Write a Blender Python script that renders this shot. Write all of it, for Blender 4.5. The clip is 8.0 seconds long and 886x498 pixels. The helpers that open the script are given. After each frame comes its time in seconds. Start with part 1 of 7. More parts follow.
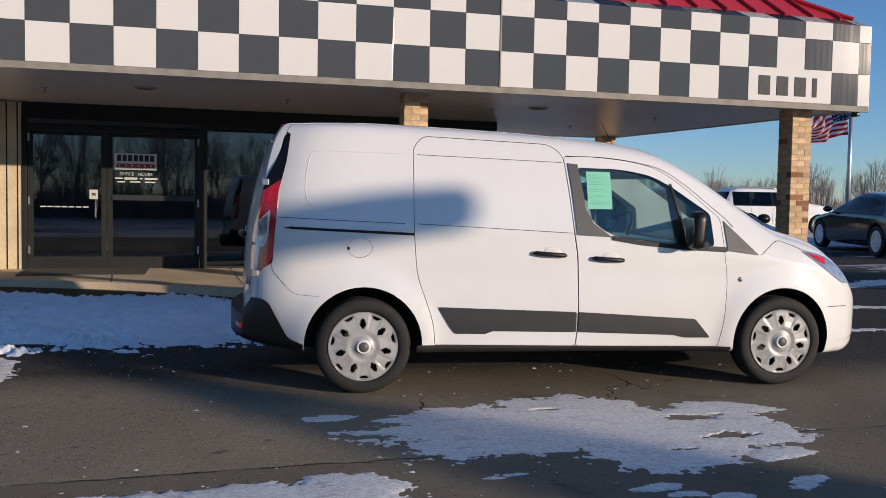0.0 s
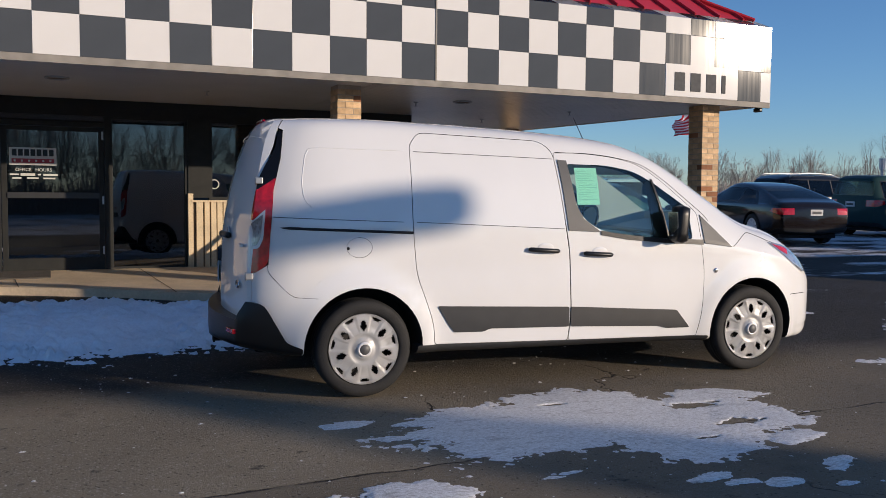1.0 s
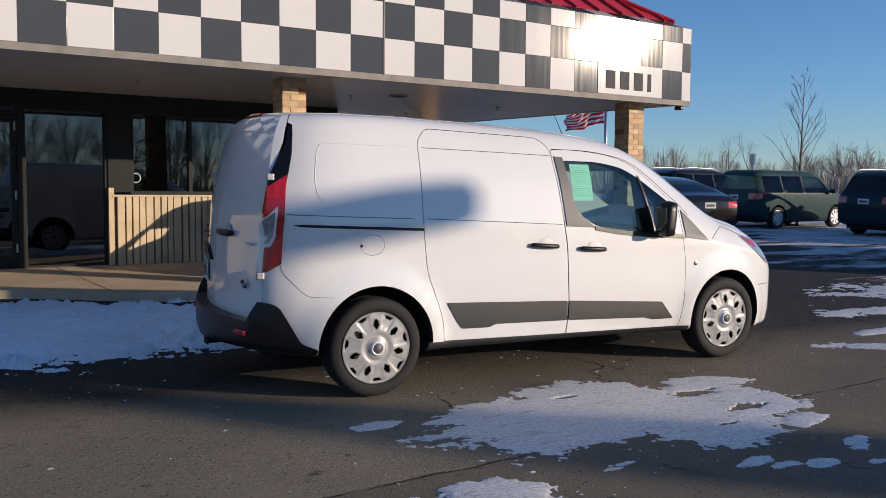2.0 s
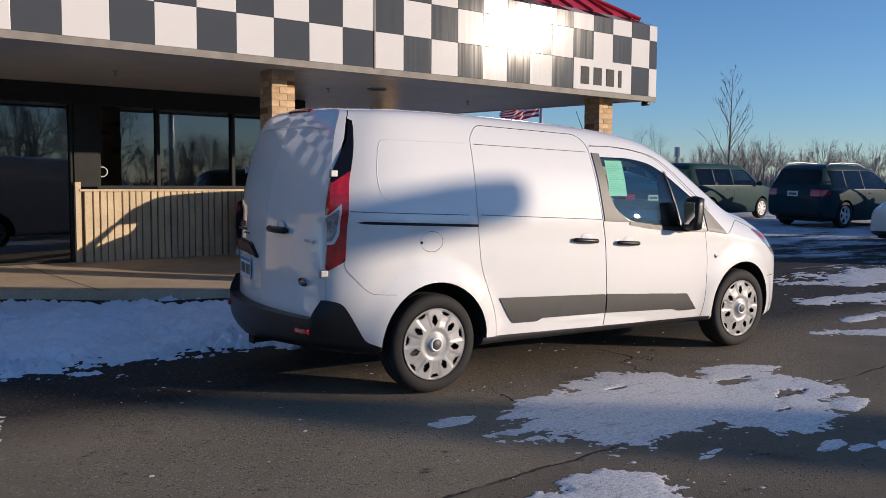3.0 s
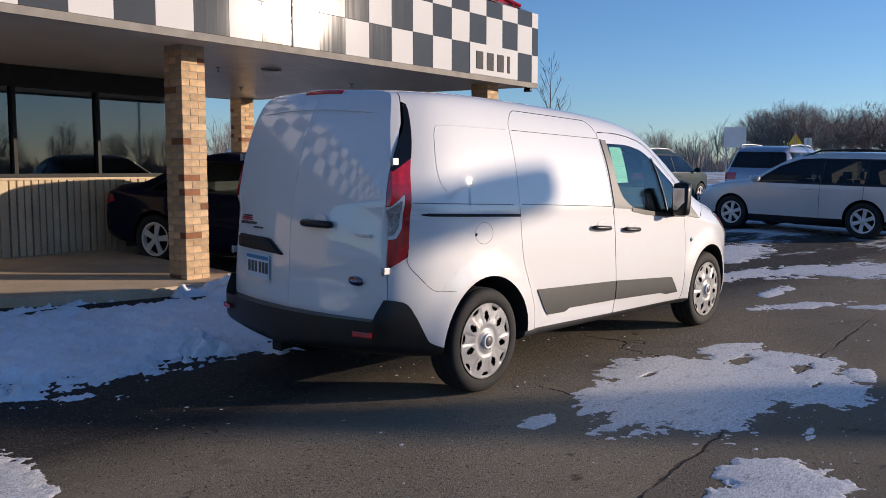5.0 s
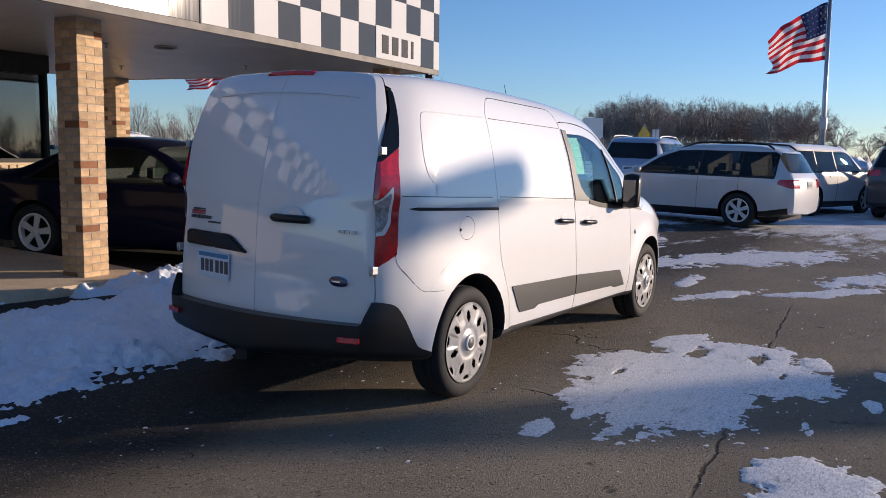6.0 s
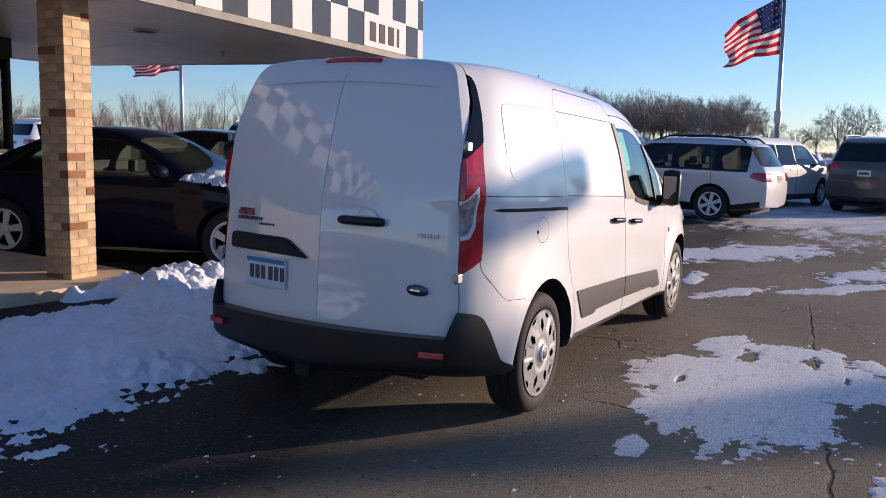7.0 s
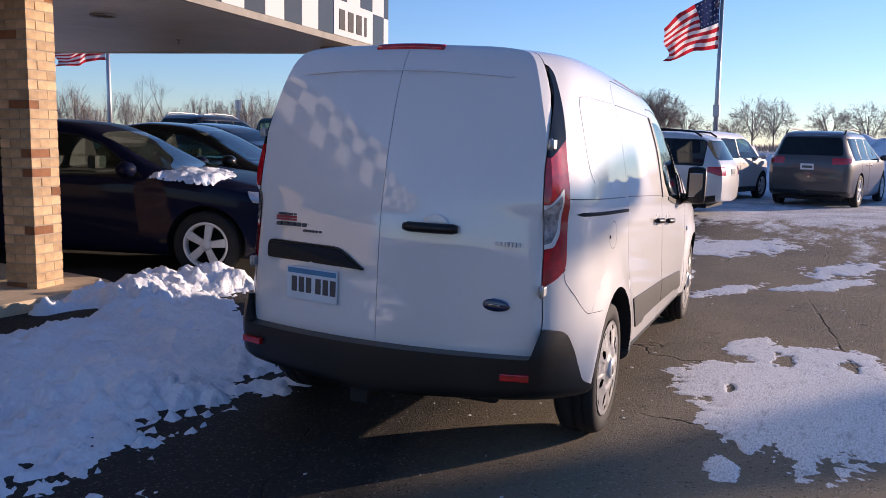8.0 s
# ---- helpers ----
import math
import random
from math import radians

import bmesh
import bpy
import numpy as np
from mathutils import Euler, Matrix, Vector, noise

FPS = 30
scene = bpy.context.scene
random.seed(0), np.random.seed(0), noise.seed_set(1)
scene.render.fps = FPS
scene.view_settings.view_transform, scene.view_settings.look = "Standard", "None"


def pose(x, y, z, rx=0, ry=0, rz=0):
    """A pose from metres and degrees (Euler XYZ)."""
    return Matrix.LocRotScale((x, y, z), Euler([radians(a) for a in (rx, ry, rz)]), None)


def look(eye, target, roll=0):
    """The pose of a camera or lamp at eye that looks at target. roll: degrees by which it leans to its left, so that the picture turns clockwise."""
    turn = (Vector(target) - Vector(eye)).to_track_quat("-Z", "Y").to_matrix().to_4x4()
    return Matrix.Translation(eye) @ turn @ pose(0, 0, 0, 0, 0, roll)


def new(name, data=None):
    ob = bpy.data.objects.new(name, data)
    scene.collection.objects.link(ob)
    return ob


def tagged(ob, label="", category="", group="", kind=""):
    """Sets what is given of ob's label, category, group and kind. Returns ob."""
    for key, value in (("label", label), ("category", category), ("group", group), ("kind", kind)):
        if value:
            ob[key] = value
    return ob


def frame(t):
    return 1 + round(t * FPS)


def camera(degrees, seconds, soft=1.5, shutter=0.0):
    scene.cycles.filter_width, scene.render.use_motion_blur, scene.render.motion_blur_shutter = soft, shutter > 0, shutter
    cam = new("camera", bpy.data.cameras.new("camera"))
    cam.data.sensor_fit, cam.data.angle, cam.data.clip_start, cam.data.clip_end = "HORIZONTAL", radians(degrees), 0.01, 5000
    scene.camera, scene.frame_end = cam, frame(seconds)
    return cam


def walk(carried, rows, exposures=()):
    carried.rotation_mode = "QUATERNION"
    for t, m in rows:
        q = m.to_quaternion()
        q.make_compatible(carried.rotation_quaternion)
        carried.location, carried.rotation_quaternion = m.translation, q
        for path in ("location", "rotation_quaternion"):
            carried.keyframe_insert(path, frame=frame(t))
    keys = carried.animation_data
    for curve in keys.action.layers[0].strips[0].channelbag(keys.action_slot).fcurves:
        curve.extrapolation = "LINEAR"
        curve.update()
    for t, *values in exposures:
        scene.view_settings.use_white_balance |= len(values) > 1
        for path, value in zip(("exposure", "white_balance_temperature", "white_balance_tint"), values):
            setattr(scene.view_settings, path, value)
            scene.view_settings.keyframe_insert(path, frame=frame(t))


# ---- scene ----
cam = camera(54.0, 8.0, soft=0.8)
PATH = [
    (0, (-0.462, -5.807, 1.286), (-0.125, -3.838, 1.186), 1.0),
    (0.5, (-0.891, -5.635, 1.295), (-0.378, -3.704, 1.193), 0.4),
    (1, (-1.354, -5.502, 1.32), (-0.703, -3.615, 1.203), 0.4),
    (1.5, (-1.764, -5.322, 1.331), (-0.968, -3.492, 1.208), 0.3),
    (2.8, (-2.867, -4.776, 1.36), (-1.798, -3.092, 1.212), 0.4),
    (3, (-3.021, -4.674, 1.365), (-1.922, -3.01, 1.215), 0.3),
    (3.5, (-3.405, -4.383, 1.373), (-2.188, -2.803, 1.216), 0.5),
    (4, (-3.689, -4.05, 1.376), (-2.386, -2.542, 1.213), 0.2),
    (4.5, (-3.919, -3.689, 1.383), (-2.548, -2.244, 1.206), -0.0),
    (4.7, (-4.006, -3.549, 1.382), (-2.579, -2.16, 1.201), -0.0),
    (5.8, (-4.226, -2.693, 1.403), (-2.607, -1.536, 1.2), 0.4),
    (6, (-4.265, -2.518, 1.399), (-2.582, -1.46, 1.187), 0.6),
    (6.5, (-4.298, -2.105, 1.407), (-2.57, -1.122, 1.185), 0.8),
    (7, (-4.296, -1.676, 1.418), (-2.539, -0.749, 1.186), 0.9),
    (7.5, (-4.303, -1.259, 1.44), (-2.493, -0.443, 1.201), 1.0),
    (8, (-4.19, -0.861, 1.429), (-2.357, -0.099, 1.183), 0.9),
]
walk(cam, [(t, look(eye, target, roll)) for t, eye, target, roll in PATH], [(0.0, 0.17, 5980, 15.5), (4.5, 0.22, 5980, 18), (6.5, 0.44, 6120, 22), (8.0, 0.62, 6300, 28)])


# world, sun
SUN_AZ, SUN_EL = radians(-41.5), radians(9.8)
SUN_DIR = Vector((math.cos(SUN_AZ) * math.cos(SUN_EL), math.sin(SUN_AZ) * math.cos(SUN_EL), math.sin(SUN_EL)))
world = bpy.data.worlds.new("sky")
scene.world = world
world.use_nodes = True
wn = world.node_tree.nodes
sky = wn.new("ShaderNodeTexSky")
sky.sky_type = "NISHITA"
sky.sun_disc = False
sky.sun_elevation = SUN_EL
sky.sun_rotation = math.pi / 2 - SUN_AZ
sky.altitude = 900
sky.air_density, sky.dust_density, sky.ozone_density = 1.0, 0.10, 3.9
world.node_tree.links.new(sky.outputs["Color"], wn["Background"].inputs["Color"])
wn["Background"].inputs["Strength"].default_value = 0.130
sun_data = bpy.data.lights.new("sun", "SUN")
sun_data.energy, sun_data.angle, sun_data.color = 4.3, radians(0.45), (1.0, 0.80, 0.55)
sun = new("sun", sun_data)
sun.matrix_world = look(SUN_DIR * 60, (0, 0, 0))


# ---- materials ----
def material(name, colour, rough=0.6, metal=0.0, spec=0.5, var=0.0, scale=8.0, bump=0.0, bump_scale=60.0, coat=0.0, fine=0.0, random_shade=0.0):
    """A principled material whose colour varies by two noises, with fine relief."""
    m = bpy.data.materials.new(name)
    m.use_nodes = True
    n, l = m.node_tree.nodes, m.node_tree.links
    b = n["Principled BSDF"]
    b.inputs["Base Color"].default_value = (*colour, 1)
    b.inputs["Roughness"].default_value = rough
    b.inputs["Metallic"].default_value = metal
    b.inputs["Specular IOR Level"].default_value = spec
    b.inputs["Coat Weight"].default_value = coat
    b.inputs["Coat Roughness"].default_value = 0.06
    tc = n.new("ShaderNodeTexCoord")
    last = None
    if var or fine or random_shade:
        hsv = n.new("ShaderNodeHueSaturation")
        hsv.inputs["Color"].default_value = (*colour, 1)
        total = None
        for amount, sc in ((var, scale), (fine, scale * 14)):
            if not amount:
                continue
            tex = n.new("ShaderNodeTexNoise")
            tex.inputs["Scale"].default_value = sc
            tex.inputs["Detail"].default_value = 6
            l.new(tc.outputs["Object"], tex.inputs["Vector"])
            mr = n.new("ShaderNodeMapRange")
            mr.inputs["From Min"].default_value, mr.inputs["From Max"].default_value = 0.3, 0.7
            mr.inputs["To Min"].default_value, mr.inputs["To Max"].default_value = 1 - amount, 1 + amount
            l.new(tex.outputs["Fac"], mr.inputs["Value"])
            total = mr.outputs["Result"] if total is None else mul(n, l, total, mr.outputs["Result"])
        if random_shade:
            info = n.new("ShaderNodeObjectInfo")
            mr = n.new("ShaderNodeMapRange")
            mr.inputs["To Min"].default_value, mr.inputs["To Max"].default_value = 1 - random_shade, 1 + random_shade
            l.new(info.outputs["Random"], mr.inputs["Value"])
            total = mr.outputs["Result"] if total is None else mul(n, l, total, mr.outputs["Result"])
        l.new(total, hsv.inputs["Value"])
        l.new(hsv.outputs["Color"], b.inputs["Base Color"])
    if bump:
        tex = n.new("ShaderNodeTexNoise")
        tex.inputs["Scale"].default_value = bump_scale
        tex.inputs["Detail"].default_value = 5
        l.new(tc.outputs["Object"], tex.inputs["Vector"])
        bp = n.new("ShaderNodeBump")
        bp.inputs["Strength"].default_value = bump
        bp.inputs["Distance"].default_value = 0.02
        l.new(tex.outputs["Fac"], bp.inputs["Height"])
        l.new(bp.outputs["Normal"], b.inputs["Normal"])
    return m


def mul(n, l, a, b):
    m = n.new("ShaderNodeMath")
    m.operation = "MULTIPLY"
    l.new(a, m.inputs[0])
    l.new(b, m.inputs[1])
    return m.outputs[0]


def glass(name, tint, rough=0.0, f0=0.04):
    """A pane: clear or tinted, with a mirror-like surface."""
    m = bpy.data.materials.new(name)
    m.use_nodes = True
    n, l = m.node_tree.nodes, m.node_tree.links
    n.remove(n["Principled BSDF"])
    tr, gl, lw, mx = n.new("ShaderNodeBsdfTransparent"), n.new("ShaderNodeBsdfGlossy"), n.new("ShaderNodeLayerWeight"), n.new("ShaderNodeMixShader")
    tr.inputs["Color"].default_value = (*tint, 1)
    gl.inputs["Roughness"].default_value = rough
    # gloss grows towards grazing angles, alike from both sides
    lw.inputs["Blend"].default_value = 0.5
    pw = n.new("ShaderNodeMath")
    pw.operation = "POWER"
    pw.inputs[1].default_value = 5.0
    l.new(lw.outputs["Facing"], pw.inputs[0])
    mr = n.new("ShaderNodeMapRange")
    mr.inputs["To Min"].default_value, mr.inputs["To Max"].default_value = f0, 1.0
    l.new(pw.outputs[0], mr.inputs["Value"])
    l.new(mr.outputs["Result"], mx.inputs[0])
    l.new(tr.outputs[0], mx.inputs[1])
    l.new(gl.outputs[0], mx.inputs[2])
    l.new(mx.outputs[0], n["Material Output"].inputs["Surface"])
    return m


M_van = material("white van paint", (0.74, 0.74, 0.735), 0.45, spec=0.3, coat=1.0, var=0.02, scale=2.0)
M_van.node_tree.nodes["Principled BSDF"].inputs["Coat IOR"].default_value = 1.72
M_van.node_tree.nodes["Principled BSDF"].inputs["Coat Roughness"].default_value = 0.025
M_blackplastic = material("grained black plastic", (0.008, 0.0085, 0.0095), 0.38, spec=0.4, var=0.12, scale=6, bump=0.05, bump_scale=300)
M_trim = material("dark grey trim", (0.075, 0.076, 0.078), 0.5, var=0.08, scale=5)
M_rubber = material("tyre rubber", (0.013, 0.013, 0.0135), 0.8, var=0.25, scale=12, bump=0.15, bump_scale=90)
M_silver = material("silver wheel paint", (0.70, 0.70, 0.70), 0.35, metal=0.15, var=0.06, scale=10)
M_dark = material("dark underside", (0.012, 0.012, 0.013), 0.8)
M_chrome = material("chrome", (0.75, 0.75, 0.76), 0.12, metal=1.0)
M_redlens = material("red lamp lens", (0.50, 0.006, 0.012), 0.15, spec=0.4, coat=1.0, var=0.35, scale=26)
M_clearlens = material("clear lamp lens", (0.50, 0.52, 0.55), 0.18, metal=0.6, coat=1.0, var=0.25, scale=30)
M_revlens = material("reversing lens", (0.30, 0.33, 0.37), 0.15, metal=0.4, coat=1.0, var=0.6, scale=55)
M_pianoblack = material("gloss black trim", (0.006, 0.006, 0.007), 0.10, spec=0.35, var=0.1, scale=6)
M_mould = material("charcoal moulding", (0.026, 0.027, 0.029), 0.45, var=0.12, scale=7, bump=0.05, bump_scale=260)
M_glass_van = glass("van window glass", (0.78, 0.92, 0.90), f0=0.06)
M_glass_dark = glass("tinted car glass", (0.22, 0.25, 0.25))
M_glass_car = glass("car glass", (0.62, 0.72, 0.68))
M_glass_shop = glass("shop glass", (0.22, 0.235, 0.235), rough=0.02, f0=0.11)
M_snow = material("snow", (0.84, 0.885, 0.94), 0.6, var=0.05, scale=3, bump=0.75, bump_scale=24, fine=0.05)
M_concrete = material("concrete", (0.60, 0.48, 0.33), 0.85, var=0.14, scale=2.2, bump=0.1, bump_scale=80, fine=0.08)
M_white = material("white enamel panel", (0.68, 0.665, 0.64), 0.13, spec=0.12, var=0.04, scale=1.5)
M_grey = material("slate grey enamel panel", (0.070, 0.076, 0.083), 0.13, spec=0.14, var=0.10, scale=1.5)


def streaked(m, amount):
    """Old enamel with dirt runs: the gloss varies in upright streaks."""
    n, l = m.node_tree.nodes, m.node_tree.links
    geo, mp, tex, mr = n.new("ShaderNodeNewGeometry"), n.new("ShaderNodeMapping"), n.new("ShaderNodeTexNoise"), n.new("ShaderNodeMapRange")
    mp.inputs["Scale"].default_value = (26, 26, 0.7)
    tex.inputs["Scale"].default_value, tex.inputs["Detail"].default_value = 1.0, 5
    mr.inputs["From Min"].default_value, mr.inputs["From Max"].default_value = 0.35, 0.70
    mr.inputs["To Min"].default_value, mr.inputs["To Max"].default_value = 0.07, 0.07 + amount
    l.new(geo.outputs["Position"], mp.inputs[0])
    l.new(mp.outputs[0], tex.inputs["Vector"])
    l.new(tex.outputs["Fac"], mr.inputs["Value"])
    l.new(mr.outputs["Result"], n["Principled BSDF"].inputs["Roughness"])


streaked(M_white, 0.02)
streaked(M_grey, 0.028)
M_red = material("red standing seam metal", (0.52, 0.025, 0.035), 0.4, var=0.08, scale=2)
M_stucco = material("painted soffit", (0.66, 0.63, 0.58), 0.32, spec=0.5, var=0.06, scale=1.5, bump=0.1, bump_scale=120)
M_frame = material("bronze window frame", (0.024, 0.025, 0.024), 0.55, spec=0.2, metal=0.0, var=0.15, scale=8)
M_wood = material("ribbed tan siding", (0.62, 0.50, 0.33), 0.75, var=0.15, scale=3, bump=0.15, bump_scale=50, fine=0.1)
M_brick = material("buff brick", (0.56, 0.385, 0.22), 0.85, var=0.22, scale=14, bump=0.3, bump_scale=120, fine=0.14, random_shade=0.20)
M_brick_dark = material("dark brown brick", (0.27, 0.115, 0.05), 0.85, var=0.18, scale=14, bump=0.25, bump_scale=120, random_shade=0.2)
M_mortar = material("mortar", (0.40, 0.33, 0.25), 0.9, var=0.1, scale=20, bump=0.2, bump_scale=200)
M_bark = material("winter bark", (0.13, 0.108, 0.09), 0.9, var=0.2, scale=3)
M_drip = material("dull drip edge", (0.24, 0.22, 0.19), 0.7, var=0.2, scale=5)
M_digit = material("dull grey lettering", (0.10, 0.10, 0.10), 0.8, spec=0.1, var=0.1, scale=20)
M_twig = material("winter twigs", (0.29, 0.24, 0.205), 0.9, var=0.2, scale=0.5)
M_metal = material("galvanised steel", (0.42, 0.43, 0.44), 0.4, metal=0.8, var=0.1, scale=6)
M_cab = material("grey cab lining", (0.40, 0.41, 0.41), 0.8, var=0.2, scale=3)
M_gapwood = material("dark gap brown", (0.13, 0.098, 0.068), 0.85, var=0.2, scale=4)
M_carcab = material("dark car lining", (0.045, 0.045, 0.047), 0.8, var=0.2, scale=3)
M_interior = material("interior grey, dimness in the colour", (0.10, 0.10, 0.10), 0.8, var=0.2, scale=3)


# ---- mesh helpers ----
def mesh_from(name, verts, faces, smooth=False):
    me = bpy.data.meshes.new(name)
    me.from_pydata([tuple(v) for v in verts], [], [tuple(f) for f in faces])
    me.update()
    if smooth:
        me.polygons.foreach_set("use_smooth", [True] * len(me.polygons))
    return me


def obj(name, me, mats, parent=None, label="", m=None):
    ob = new(name, me)
    for mt in mats if isinstance(mats, (list, tuple)) else [mats]:
        me.materials.append(mt)
    if parent is not None:
        ob.parent = parent
    if m is not None:
        ob.matrix_basis = m
    return tagged(ob, label)


def part(name, bm, mat, parent, label="", smooth=False, m=None):
    me = bpy.data.meshes.new(name)
    bmesh.ops.recalc_face_normals(bm, faces=bm.faces)
    bm.to_mesh(me)
    bm.free()
    if smooth:
        me.polygons.foreach_set("use_smooth", [True] * len(me.polygons))
    return obj(name, me, mat, parent, label, m)


def thing(name, label, category, m=None, group="", kind=""):
    ob = new(name)
    ob.empty_display_size = 0.1
    if m is not None:
        ob.matrix_basis = m
    return tagged(ob, label, category, group, kind)


def add_box(bm, x0, x1, y0, y1, z0, z1, bevel=0.0):
    vs = [bm.verts.new((x, y, z)) for x in (x0, x1) for y in (y0, y1) for z in (z0, z1)]
    fs = [bm.faces.new([vs[i] for i in q]) for q in ((0, 1, 3, 2), (4, 6, 7, 5), (0, 4, 5, 1), (2, 3, 7, 6), (0, 2, 6, 4), (1, 5, 7, 3))]
    if bevel:
        es = list({e for f in fs for e in f.edges})
        bmesh.ops.bevel(bm, geom=es, offset=bevel, segments=2, affect="EDGES", profile=0.6)
    return vs


def box(x0, x1, y0, y1, z0, z1, bevel=0.0):
    bm = bmesh.new()
    add_box(bm, x0, x1, y0, y1, z0, z1, bevel)
    return bm


def add_tube(bm, pts, radii, sides=8, cap=True):
    """A tapered tube along a line of points."""
    rings = []
    for i, p in enumerate(pts):
        p = Vector(p)
        d = (Vector(pts[min(i + 1, len(pts) - 1)]) - Vector(pts[max(i - 1, 0)])).normalized()
        a = d.orthogonal().normalized()
        b = d.cross(a)
        r = radii[i] if isinstance(radii, (list, tuple)) else radii
        rings.append([bm.verts.new(p + (a * math.cos(k * math.tau / sides) + b * math.sin(k * math.tau / sides)) * r) for k in range(sides)])
    for r0, r1 in zip(rings, rings[1:]):
        for k in range(sides):
            bm.faces.new((r0[k], r0[(k + 1) % sides], r1[(k + 1) % sides], r1[k]))
    if cap:
        bm.faces.new(rings[0][::-1])
        bm.faces.new(rings[-1])
    return bm


def prism(outline, axis, a, b):
    """A closed prism: the outline's two coordinates, pushed along the axis from a to b."""
    bm = bmesh.new()
    put = {"x": lambda p, q: (q, p[0], p[1]), "y": lambda p, q: (p[0], q, p[1]), "z": lambda p, q: (p[0], p[1], q)}[axis]
    lo = [bm.verts.new(put(p, a)) for p in outline]
    hi = [bm.verts.new(put(p, b)) for p in outline]
    bm.faces.new(lo)
    bm.faces.new(hi[::-1])
    for i in range(len(lo)):
        j = (i + 1) % len(lo)
        bm.faces.new((lo[i], hi[i], hi[j], lo[j]))
    bmesh.ops.recalc_face_normals(bm, faces=bm.faces)
    return bm


def spline(pts):
    """A smooth monotone curve through (x, value) points."""
    xs, ys = np.array([p[0] for p in pts], float), np.array([p[1] for p in pts], float)
    h, d = np.diff(xs), np.diff(ys) / np.diff(xs)
    m = np.zeros(len(xs))
    m[0], m[-1] = d[0], d[-1]
    for i in range(1, len(xs) - 1):
        if d[i - 1] * d[i] > 0:
            w1, w2 = 2 * h[i] + h[i - 1], h[i] + 2 * h[i - 1]
            m[i] = (w1 + w2) / (w1 / d[i - 1] + w2 / d[i])

    def f(x):
        x = min(max(x, xs[0]), xs[-1])
        i = min(int(np.searchsorted(xs, x, "right")) - 1, len(h) - 1)
        t = (x - xs[i]) / h[i]
        return float((2 * t**3 - 3 * t**2 + 1) * ys[i] + (t**3 - 2 * t**2 + t) * h[i] * m[i] + (3 * t**2 - 2 * t**3) * ys[i + 1] + (t**3 - t**2) * h[i] * m[i + 1])

    return f


def smooth_line(pts, n):
    """Points along a Catmull-Rom line through pts, n to each stretch."""
    out, P = [], [np.array(p, float) for p in pts]
    for i in range(len(P) - 1):
        p0, p1, p2, p3 = P[max(i - 1, 0)], P[i], P[i + 1], P[min(i + 2, len(P) - 1)]
        for k in range(n):
            t = k / n
            out.append(0.5 * (2 * p1 + (p2 - p0) * t + (2 * p0 - 5 * p1 + 4 * p2 - p3) * t * t + (3 * p1 - p0 - 3 * p2 + p3) * t**3))
    out.append(P[-1])
    return out


def rounded(outline, r, n=4):
    """An outline with its corners rounded; r is one radius or one for each corner."""
    out, k = [], len(outline)
    for i, p in enumerate(outline):
        p, a, b = Vector(p), Vector(outline[i - 1]), Vector(outline[(i + 1) % k])
        ri = r[i] if isinstance(r, (list, tuple)) else r
        u, v = (a - p), (b - p)
        if ri <= 0:
            out.append(tuple(p))
            continue
        q = min(ri, 0.45 * u.length, 0.45 * v.length)
        p0, p1 = p + u.normalized() * q, p + v.normalized() * q
        for j in range(n + 1):
            t = j / n
            out.append(tuple((1 - t) ** 2 * p0 + 2 * t * (1 - t) * p + t * t * p1))
    return out


# ---- ground ----
def ground_z(x, y):
    r = math.hypot(x, y)
    yy = y if y < 14 else 14 + (y - 14) * 0.25
    xx = max(min(x, 30), -30)
    return 0.002 * xx + (0.026 * min(yy, 22) if y > 0 else 0.010 * max(y, -20)) + 0.010 * max(0.0, min(r, 120) - 32)


def axis_steps(fine, reach):
    a = list(np.arange(-14, 14.01, fine))
    step, v = fine, 14
    while v < reach:
        step *= 1.28
        v += step
        a.append(v)
        a.insert(0, -v)
    return a


gx = axis_steps(0.5, 3000)
gv = [(x, y, ground_z(x, y)) for y in gx for x in gx]
gn = len(gx)
gf = [(j * gn + i, j * gn + i + 1, (j + 1) * gn + i + 1, (j + 1) * gn + i) for j in range(gn - 1) for i in range(gn - 1)]


SEAM = -1.40


